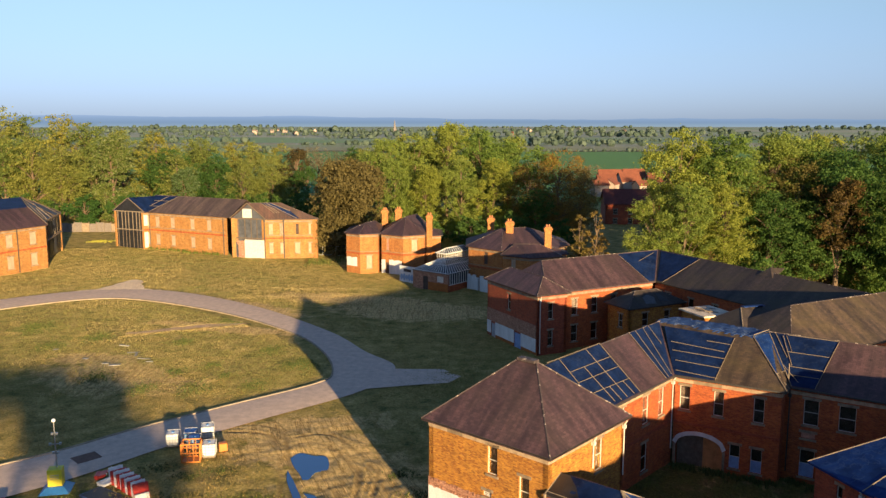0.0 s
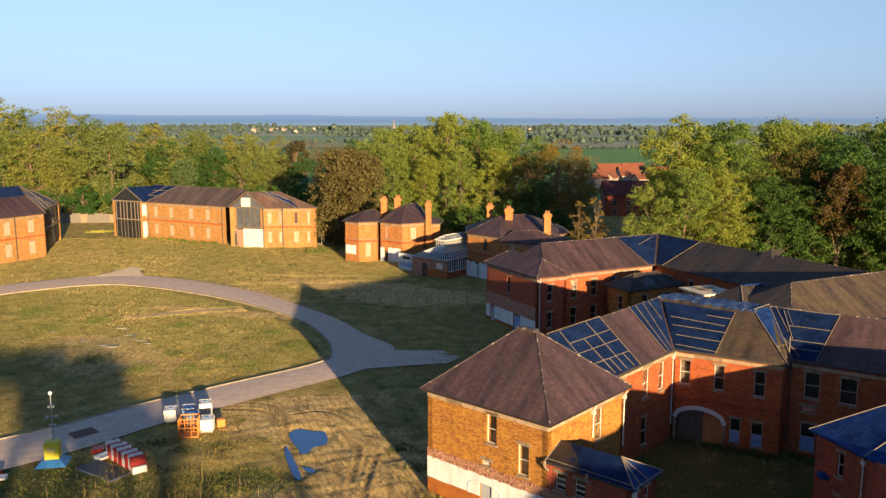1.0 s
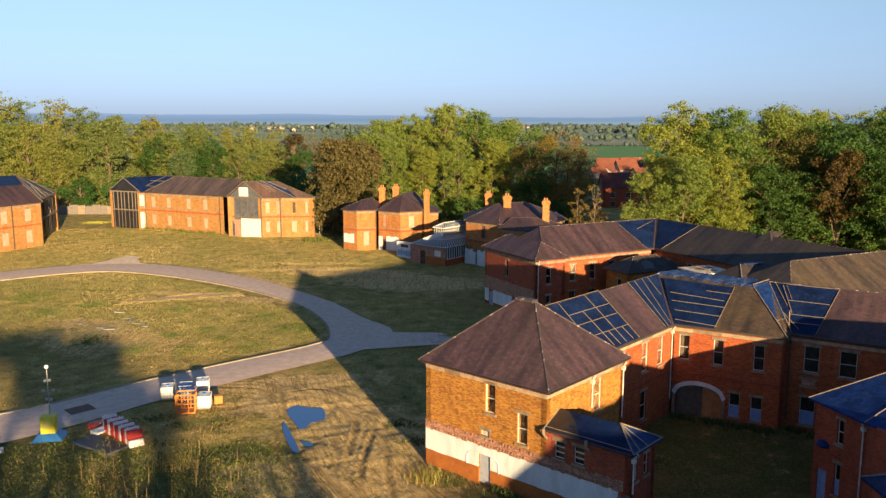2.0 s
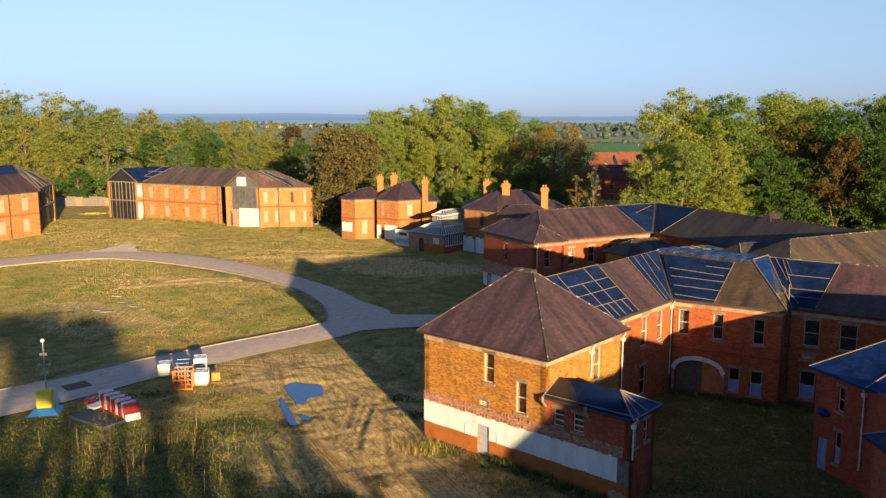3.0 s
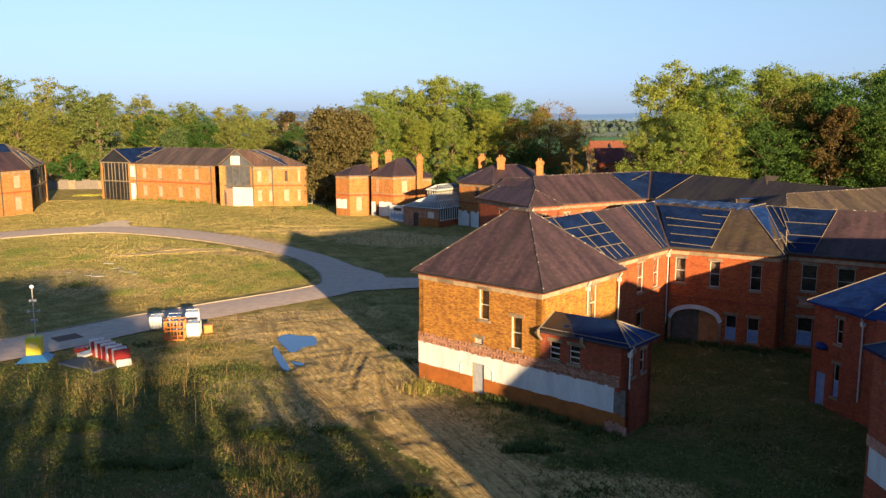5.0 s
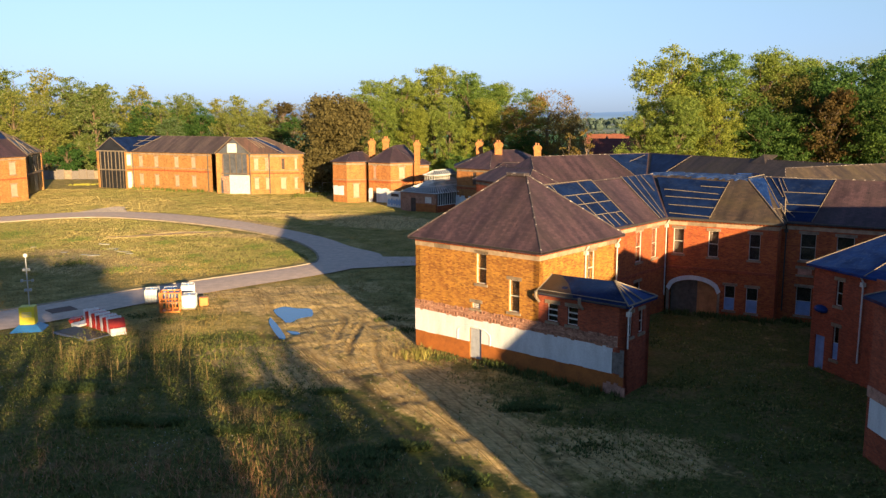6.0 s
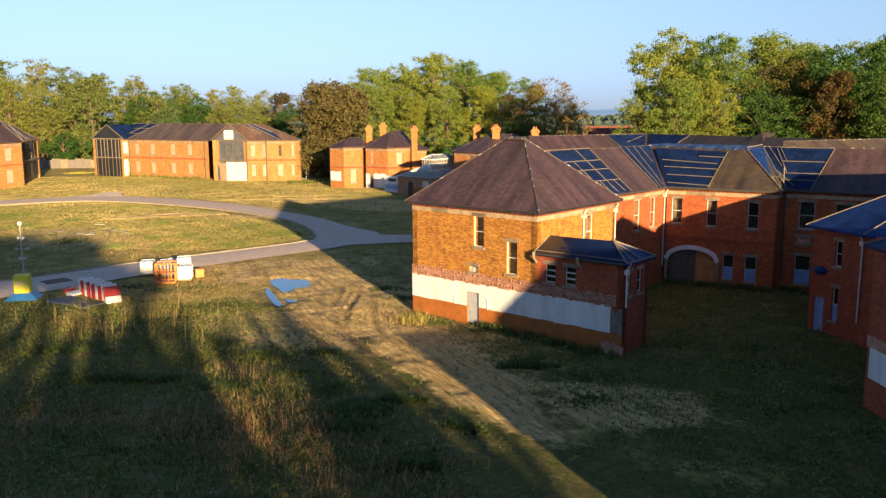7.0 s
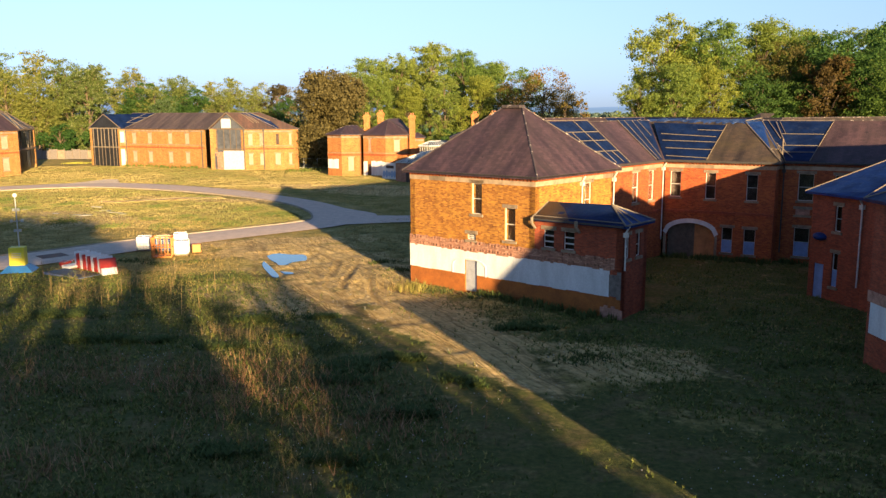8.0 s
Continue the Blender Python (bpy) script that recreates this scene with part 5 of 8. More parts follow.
roof(ward_l, ((-3, -0.4, LE), (23, -0.4, LE), (23, 5, LR), (-3, 5, LR)), SLATE_DUN)
roof(ward_l, ((-3, 10.4, LE), (23, 10.4, LE), (23, 5, LR), (-3, 5, LR)), SLATE_DUN)


def cut_end(parent, a, c, zr, dirn, length, dark_cols, sheet_lo, hip=0.0):
    """A cross wing whose end was cut off: timber studs and black sheet in the gable."""
    m, ln = along(a, c)
    d = Vector((*dirn, 0)).normalized()
    pa, pc = Vector((*a, 0)), Vector((*c, 0))
    q = d * length
    wall(parent, c, (c[0] + q.x, c[1] + q.y), -0.5, LE, [(1.0, 1.8, 4.9, 7.0, "board"), (3.2, 4.0, 4.9, 7.0, "brown"), (1.0, 1.8, 1.0, 3.1, "board"), (3.2, 4.0, 1.0, 3.1, "board"), (length - 4.4, length - 3.8, 4.9, 7.0, "dark"), (length - 1.8, length - 1.0, 4.9, 7.0, "board"), (length - 4.6, length - 3.6, 1.0, 3.1, "board"), (length - 1.9, length - 0.9, 1.0, 3.1, "board")], BRICK_FAR)
    wall(parent, (a[0] + q.x, a[1] + q.y), a, -0.5, LE, [], BRICK_FAR)
    cornice(parent, c, (c[0] + q.x, c[1] + q.y), LE, True)
    band(parent, c, (c[0] + q.x, c[1] + q.y), 3.95, 4.25, 0.09, BRICK, *STRING)
    band(parent, c, (c[0] + q.x, c[1] + q.y), 4.6, 4.72, 0.05, STONE, *STRING)
    bm = bmesh.new()
    flipbox(bm, m, 0.3, ln - 0.3, -0.3, -0.12, -0.3, LE)
    prism(bm, [m @ Vector((0, -0.12, LE)), m @ Vector((ln, -0.12, LE)), m @ Vector((ln / 2, -0.12, zr))], m.to_3x3() @ Vector((0, -0.18, 0)))
    part("gable_sheet", bm, GREY_SHEET if hip else BLACK_SHEET, parent, "dark plastic sheet closing the cut end")
    up, lo = bmesh.new(), bmesh.new()
    for i in range(1, dark_cols):
        s = i * ln / dark_cols + 0.11 * math.sin(i * 4.3)
        flipbox(up, m, s - 0.06, s + 0.06, -0.12, 0.02, 4.13, LE - 0.12)
        flipbox(lo, m, s - 0.04, s + 0.04, -0.12, 0.0, 0, 3.88)
    for z in (3.9, LE - 0.1):
        flipbox(up, m, 0, ln, -0.12, 0.08, z, z + 0.22)
    part("stud_frame", up, BATTEN if not hip else DARK_TIMBER, parent, "weathered timber studs")
    part("stud_frame", lo, DARK_TIMBER, parent, "dark weathered timber studs")
    for s0, s1 in ((0, 0.45), (ln - 0.45, ln)):
        bm = bmesh.new()
        flipbox(bm, m, s0, s1, -0.4, 0.06, -0.4, LE)
        part("pier", bm, BRICK_FAR, parent)
    mid = (pa + pc) / 2 + Vector((0, 0, zr))
    ov = (pc - pa).normalized() * 0.4
    la, lc = pa - ov + Vector((0, 0, LE)), pc + ov + Vector((0, 0, LE))
    q2 = d * (length - hip)
    roof(parent, (lc, lc + q, mid + q2, mid), sheet_lo)
    roof(parent, (la + q, la, mid, mid + q2), sheet_lo)
    if hip:
        n_ = (q.cross(mid - lc)).normalized()
        n_ = n_ if n_.z > 0 else -n_

        def at_h(u, v):
            return (lc + q * u).lerp(mid + q2 * u, v) + n_ * 0.04

        bm = bmesh.new()
        prism(bm, [at_h(*uv_) for uv_ in ((0.38, 0.98), (0.70, 0.98), (0.78, 0.5), (0.66, 0.05), (0.56, 0.05), (0.57, 0.6))], n_ * -0.02)
        part("roofing_sheet", bm, TARP, parent, "blue plastic sheet nailed over the stripped roof")
        for uv0, uv1 in (((0.57, 0.97), (0.61, 0.05)), ((0.70, 0.97), (0.77, 0.5))):
            bm = bmesh.new()
            rod(bm, at_h(*uv0), at_h(*uv1), 0.06, 5)
            part("batten", bm, BATTEN, parent)
    else:
        for z0, z1 in ((0.2, 3.6), (5.0, 7.3)):
            bm = bmesh.new()
            mw_, _ = along(c, (c[0] + q.x, c[1] + q.y))
            flipbox(bm, mw_, 0.1, 0.95, 0.004, 0.06, z0, z1)
            part("white_boarding", bm, WHITE, parent, "white boarding beside the cut end")
    if hip:
        roof(parent, (lc + q, la + q, mid + q2), sheet_lo)
        ridge(parent, lc + q, mid + q2)
        wall(parent, (c[0] + q.x, c[1] + q.y), (a[0] + q.x, a[1] + q.y), -0.5, LE, [], BRICK_FAR)
    bm = bmesh.new()
    for p in (la, lc):
        rod(bm, p, mid, 0.11, 6)
    part("verge_board", bm, DARK_TIMBER, parent)
    return m, ln, mid, mid + q2


def to_local(f, x, y):
    p = f.inverted() @ Vector((x, y, 0))
    return (p.x, p.y)


a_, c_ = to_local(FL, -73.0, 181.0), to_local(FL, -65.4, 177.6)
cut_end(ward_l, a_, c_, 11.0, (0.35, 1), 9, 8, TARP)
a_, c_ = to_local(FL, -43.3, 166.6), to_local(FL, -36.3, 164.6)
m_, ln_, g0, g1 = cut_end(ward_l, a_, c_, 11.2, (0.86, 0.52), 10.8, 5, SLATE_RUST, 4.0)
bm = bmesh.new()
flipbox(bm, m_, 2.9, ln_ + 0.05, -0.1, 0.12, -0.3, 3.7)
part("white_boarding", bm, WHITE, ward_l, "white boarding on the ground floor")
bm = bmesh.new()
flipbox(bm, m_, 2.6, 4.6, -0.1, 0.06, 8.2, 10.0)
part("gable_board", bm, WHITE, ward_l, "pale board in the gable")

# the right-hand wing ends in a hip, and blue sheet lies near its ridge
hx = Vector((0.86, 0.52, 0)).normalized()
for s_ in (4.6, 5.6, 6.4):
    bm = bmesh.new()
    p0 = g0.lerp(g1, s_ / 11.5) + Vector((0, 0, 0.05))
    q0 = p0 + (m_.to_3x3() @ Vector((1, 0, 0))) * 2.6 - Vector((0, 0, 2.05))
    rod(bm, p0, q0 + hx * 0.4, 0.05, 4)
    part("batten", bm, BATTEN, ward_l)
ridge(ward_l, g0, g1)
ridge(ward_l, (-3, 5, LR), (23, 5, LR))

ward_l_face = on_plane((-3, -0.4, LE), (23, -0.4, LE), (23, 5, LR))
sheet(ward_l, ward_l_face, [(0.2, 0.2), (3.3, 0.2), (7.2, 6.1), (0.2, 6.1)])
battens(ward_l, ward_l_face, [((3.3, 0.2), (7.2, 6.1)), ((1.0, 2.2), (4.4, 2.2)), ((1.5, 4.2), (5.7, 4.2)), ((4.4, 6.0), (2.0, 2.4))], 0.05, 0.12)
for s_, z_ in ((0.12, LE - 0.3), (20.9, LE - 0.3)):
    bm = bmesh.new()
    rod(bm, (s_, -0.14, -0.2), (s_, -0.14, z_), 0.09, 6)
    part("downpipe", bm, IRON, ward_l, "dark iron downpipe")
q_ = Vector((0.86, 0.52, 0)).normalized() * 10.8
mw_, _ = along(c_, (c_[0] + q_.x, c_[1] + q_.y))
for s_, mt in ((4.0, IRON), (0.14, IRON)):
    bm = bmesh.new()
    rod(bm, mw_ @ Vector((s_, 0.14, -0.2)), mw_ @ Vector((s_, 0.14, LE - 0.1)), 0.1, 6)
    flipbox(bm, mw_, s_ - 0.16, s_ + 0.16, 0.06, 0.3, LE - 0.45, LE - 0.1)
    part("downpipe", bm, mt, ward_l, "dark iron downpipe")
jagged(ward_l, a_, c_, 0.45, 2.9, -0.3, 3.7, 0.05, BRICK_SCAR, "brick_scar", "torn brick beside the cut end", 0.5, 0.35, 0.0, 19)
jagged(ward_l, a_, c_, 0.5, 1.4, -0.3, 3.2, 0.09, GREY_SHEET, "torn_sheet", "torn grey sheet hanging on the cut end", 0.9, 0.3, 0.0, 23)

KZ = 8.2
ward_k = thing("ward_building", Matrix.Identity(4), "orange brick ward with boarded windows and torn black sheeting", "building")
K0, K1 = (-92.5, 121), (-75.4, 154.1)
d_k = Vector((K1[0] - K0[0], K1[1] - K0[1], 0)).normalized()
n_k = Vector((-d_k.y, d_k.x, 0))
lk = (Vector(K1) - Vector(K0)).length
wall(ward_k, K0, K1, -0.5, KZ, [(lk - s_, lk - s_ + 1.3, z, z + 2.2, "board") for s_ in (3.4, 8.2, 13.5, 18.5) for z in (4.9, 0.9)], BRICK_FAR)
cornice(ward_k, K0, K1, KZ, True)
band(ward_k, K0, K1, 3.95, 4.25, 0.09, BRICK, *STRING)
bm = bmesh.new()
mk, _ = along(K0, K1)
rod(bm, mk @ Vector((lk - 6, 0.12, 0)), mk @ Vector((lk - 6, 0.12, KZ - 0.2)), 0.09, 6)
part("downpipe", bm, IRON, ward_k)
K2, K3 = (-78.6, 161), (-82.3, 175.5)
for a, c in ((K1, K2), (K2, K3)):
    mk, l2 = along(a, c)
    bm = bmesh.new()
    flipbox(bm, mk, 0.2, l2 - 0.2, -0.5, -0.3, -0.4, KZ)
    part("end_sheet", bm, BLACK_SHEET, ward_k, "torn black sheet over the cut end")
    for z in (4.0, KZ - 0.3):
        bm = bmesh.new()
        flipbox(bm, mk, 0.0, l2, -0.3, 0.05, z, z + 0.35)
        part("beam", bm, STONE, ward_k, "exposed pale beam")
    for s_ in ((0.0, 0.5), (l2 - 0.9, l2)):
        bm = bmesh.new()
        flipbox(bm, mk, s_[0], s_[1], -0.4, 0.03, -0.4, KZ)
        part("pier", bm, BRICK_FAR, ward_k, "broken brick pier")
    for i in range(1, 5):
        bm = bmesh.new()
        flipbox(bm, mk, l2 * i / 5 - 0.06, l2 * i / 5 + 0.06, -0.3, -0.15, 4.4, KZ - 0.3)
        part("stud", bm, BATTEN, ward_k)
krng = random.Random(31)
for a, c in ((K1, K2), (K2, K3)):
    mk, l2 = along(a, c)
    for i, (s0, s1) in enumerate(((0.15, 0.34), (0.42, 0.60), (0.70, 0.86))):
        for z0, z1 in ((0.4, 3.9), (4.5, KZ - 0.4)):
            jagged(ward_k, a, c, l2 * s0, l2 * s1, z0 + krng.uniform(0, 0.8), z1, 0.02, GREY_SHEET if (i + int(z0)) % 2 else BLACK_SHEET, "torn_sheet", "torn plastic sheet hanging in the cut end", 0.3, 0.3, 1.4, 40 + i)
for q0, q1 in ((0.10, 0.55), (0.34, 0.80), (0.62, 0.30), (0.85, 0.95)):
    bm = bmesh.new()
    p0, p1 = Vector((*K2, KZ)).lerp(Vector((*K3, KZ)), q0), Vector((-84.5, 163.5, 12.6)).lerp(Vector((*K1, KZ + 1.4)), 1 - q1)
    rod(bm, p0, p0.lerp(p1, 0.7) + Vector((0, 0, 0.5)), 0.08, 5)
    part("rafter", bm, BATTEN, ward_k, "broken pale rafter standing out of the roof")
wall(ward_k, K3, Vector((*K3, 0)) + n_k * 14, -0.5, KZ, [], BRICK_FAR)
bk = [Vector((*p, 0)) + n_k * 14 for p in (K0, K3)]
wall(ward_k, bk[1], bk[0], -0.5, KZ, [], BRICK_FAR)
ek0, ek1 = Vector((*K0, KZ)) - n_k * 0.4, Vector((*K1, KZ)) - n_k * 0.4 + d_k * 0.3
rk0, rk1 = Vector((*K0, 11.3)) + n_k * 5.0, Vector((*K1, 11.3)) + n_k * 5.0 + d_k * 0.3
roof(ward_k, (ek0, ek1, rk1, rk0))
tk = Vector((-84.5, 163.5, 12.6))
roof(ward_k, (rk0, rk1, tk, Vector((-99, 131, 12.6))), TARP)
roof(ward_k, (rk1, ek1, Vector((*K2, KZ)), tk), BLACK_SHEET)
roof(ward_k, (Vector((*K2, KZ)), Vector((*K3, KZ)), tk), BLACK_SHEET)
roof(ward_k, (tk, Vector((*K3, KZ)), bk[1] + Vector((0, 0, KZ)), bk[0] + Vector((0, 0, KZ)), Vector((-99, 131, 12.6))), TARP)
for a, c in ((Vector((*K2, KZ)), tk), (Vector((*K3, KZ)), tk), (rk1, tk), (rk1, ek1), (Vector((*K2, KZ)).lerp(Vector((*K3, KZ)), 0.5), tk)):
    bm = bmesh.new()
    rod(bm, a + Vector((0, 0, 0.08)), c + Vector((0, 0, 0.08)), 0.09, 5)
    part("rafter", bm, DARK_TIMBER, ward_k, "exposed roof rafter")


# ---- villas with tall chimneys ----
def chimney(parent, x, y, z0, z1, w=0.9):
    bm = bmesh.new()
    box(bm, x - w / 2, x + w / 2, y - w / 2, y + w / 2, z0, z1 - 1.1)
    box(bm, x - w * 0.58, x + w * 0.58, y - w * 0.58, y + w * 0.58, z1 - 1.1, z1 - 0.85)
    box(bm, x - w * 0.64, x + w * 0.64, y - w * 0.64, y + w * 0.64, z1 - 0.85, z1 - 0.6)
    box(bm, x - w * 0.5, x + w * 0.5, y - w * 0.5, y + w * 0.5, z1 - 0.6, z1 - 0.4)
    stack = part("chimney", bm, BRICK_VILLA, parent, "tall orange brick chimney stack")
    bm = bmesh.new()
    for dx in (-0.2, 0.2):
        rod(bm, (x + dx, y, z1 - 0.45), (x + dx, y, z1), 0.15, 8, 0.12)
    part("pot", bm, TERRACOTTA, stack, "terracotta chimney pots")


def poly_block(parent, pts, ze, zr, apex, wins=None, material=None, apex2=None, open_from=99):
    """Walls round a plan polygon (counter-clockwise) and a hipped roof to a short ridge."""
    wins = wins or {}
    c = Vector((sum(p[0] for p in pts) / len(pts), sum(p[1] for p in pts) / len(pts), 0))
    ev = [Vector((*p, ze)) + (Vector((*p, 0)) - c).normalized() * 0.5 for p in pts]
    a1 = Vector((*apex, zr))
    a2 = Vector((*(apex2 or apex), zr))
    near_ap = [a1 if (e - a1).length <= (e - a2).length else a2 for e in ev]
    for i, p in enumerate(pts):
        q = pts[(i + 1) % len(pts)]
        wall(parent, p, q, -0.5, ze, wins.get(i, ()), material or BRICK_VILLA)
        if i < 3:
            cornice(parent, p, q, ze, True)
            band(parent, p, q, 3.5, 3.8, 0.1, BRICK, *STRING)
            band(parent, p, q, 3.95, 4.05, 0.06, STONE, *STRING)
        j = (i + 1) % len(pts)
        tops = [near_ap[j]] + ([near_ap[i]] if near_ap[i] != near_ap[j] else [])
        roof(parent, (ev[i], ev[j], *tops))
        ridge(parent, ev[i], near_ap[i], 0.07)
    if apex2:
        ridge(parent, a1, a2, 0.08)


villa_m = thing("villa", Matrix.Identity(4), "orange brick villa with tall chimneys and hipped slate roof", "building")
poly_block(villa_m, [(-17.9, 150.2), (-15.2, 148.2), (-11.9, 148.8), (-11.4, 157), (-17.9, 157)], 7.3, 8.8, (-14.6, 152.5),
           {1: [(1.2, 2.2, 0.9, 3.2, "board")]}, BRICK_VILLA, (-13.0, 156))
poly_block(villa_m, [(-11.3, 149.0), (-7.2, 146.3), (-3.4, 148.2), (-2.8, 153), (-2.8, 160), (-11.3, 160)], 7.25, 10.0, (-6.9, 152.5),
           {0: [(1.1, 1.7, 4.3, 6.4, "brown"), (0.9, 1.7, -0.3, 2.0, "dark")], 1: [(1.7, 2.8, 4.3, 6.3, "board")]}, BRICK_VILLA, (-5.0, 156.5))
for a, c, s0, s1, z1 in (((-17.9, 150.2), (-15.2, 148.2), 0.1, 2.6, 2.9), ((-11.3, 149.0), (-7.2, 146.3), 0.0, 0.85, 2.5), ((-11.3, 149.0), (-7.2, 146.3), 1.75, 4.6, 2.6)):
    jagged(villa_m, a, c, s0, s1, 1.2 if z1 > 2.8 else -0.3, z1, 0.06, PLASTER, "plaster_patch", "white painted patch of a vanished lean-to", 0.14, 0.45, 0.0, 4)
chimney(villa_m, -11.2, 157.5, 7, 11.15, 1.15)
chimney(villa_m, -8.4, 154.5, 8, 11.6, 1.15)
chimney(villa_m, -2.5, 149.6, 0, 11.05, 1.05)
poly_block(villa_m, [(-2.7, 151.0), (-0.4, 151.6), (-0.4, 158.5), (-2.7, 158.5)], 6.6, 7.5, (-1.6, 154), {}, BRICK_VILLA)
villa_n = thing("villa", Matrix.Identity(4), "red brick villa with tall chimneys and hipped slate roof", "building")
poly_block(villa_n, [(4.3, 135.8), (9.6, 130.8), (17, 131.5), (21, 137), (21, 144), (4.5, 144)], 7.0, 9.7, (10.2, 138.2),
           {0: [(3.4, 4.2, 4.3, 6.3, "dark")]}, BRICK_VILLA, (14.5, 139))
poly_block(villa_n, [(9.6, 129.4), (13.5, 126.8), (18.5, 128), (18.5, 134), (10, 134)], 6.5, 8.0, (11.6, 131),
           {0: [(1.5, 2.3, 4.2, 5.9, "board")]}, BRICK_VILLA, (15.5, 131))
for s0, s1 in ((0.2, 2.6), (3.0, 5.6)):
    jagged(villa_n, (4.1, 134.6), (8.9, 129.8), s0, s1, -0.3, 2.5, 0.3, PLASTER, "white_screen", "white boarded screen beside the villa", 0.4, 0.6, 0.0, 6)
chimney(villa_n, 8.4, 142.8, 6, 11.3, 1.15)
chimney(villa_n, 11.2, 137.0, 7, 11.4, 1.25)
chimney(villa_n, 17.1, 132.4, 0, 11.05, 1.1)
poly_block(villa_n, [(16.0, 131.2), (18.0, 129.8), (20.0, 131.4), (20.0, 134), (16.2, 134)], 6.4, 7.3, (18, 132.4), {}, BRICK_VILLA)

# ---- trees ----
def leaf_mat(name, a, c, d):
    m, nt, b = mat(name, 0.75)
    r = nt.nodes.new("ShaderNodeNewGeometry").outputs["Random Per Island"]
    o = nt.nodes.new("ShaderNodeObjectInfo").outputs["Random"]
    col = ramp(nt, r, [(0.0, a), (0.5, c), (1.0, d)])
    tint = ramp(nt, o, [(0.0, (0.62, 0.80, 0.78)), (0.5, (0.95, 1.0, 1.0)), (1.0, (1.16, 1.05, 0.8))])
    col = mix(nt, 1.0, col, tint, "MULTIPLY")
    nt.links.new(col, b.inputs["Base Color"])
    b.inputs["Specular IOR Level"].default_value = 0.25
    tr = nt.nodes.new("ShaderNodeBsdfTranslucent")
    nt.links.new(col, tr.inputs[0])
    mx = nt.nodes.new("ShaderNodeMixShader")
    mx.inputs[0].default_value = 0.52
    nt.links.new(b.outputs[0], mx.inputs[1])
    nt.links.new(tr.outputs[0], mx.inputs[2])
    nt.links.new(mx.outputs[0], nt.nodes["Material Output"].inputs[0])
    return m


LEAF_LIME = leaf_mat("spring_lime_leaves", (0.162, 0.205, 0.045), (0.268, 0.325, 0.066), (0.36, 0.395, 0.0955))
LEAF_BELT = leaf_mat("mid_green_leaves", (0.145, 0.17, 0.042), (0.255, 0.275, 0.066), (0.36, 0.35, 0.10))
LEAF_BARE = leaf_mat("opening_buds", (0.17, 0.13, 0.08), (0.27, 0.22, 0.13), (0.36, 0.31, 0.19))
LEAF_DARK = leaf_mat("dark_green_leaves", (0.045, 0.10, 0.024), (0.09, 0.165, 0.036), (0.14, 0.215, 0.05))
LEAF_HOLM = leaf_mat("holm_oak_leaves", (0.16, 0.108, 0.04), (0.26, 0.172, 0.063), (0.36, 0.24, 0.095))
LEAF_BRONZE = leaf_mat("bronze_leaves", (0.15, 0.10, 0.03), (0.25, 0.17, 0.048), (0.33, 0.235, 0.07))
LEAF_PALE = leaf_mat("chestnut_blossom_leaves", (0.07, 0.12, 0.03), (0.14, 0.20, 0.055), (0.29, 0.33, 0.18))
LEAF_PINE = leaf_mat("dull_pine_needles", (0.06, 0.05, 0.022), (0.105, 0.08, 0.034), (0.15, 0.11, 0.045))
BARK = plain_mat("grey_brown_bark", (0.16, 0.11, 0.07), 0.95, 0.4, 3.0, 0.6, streaky=True)


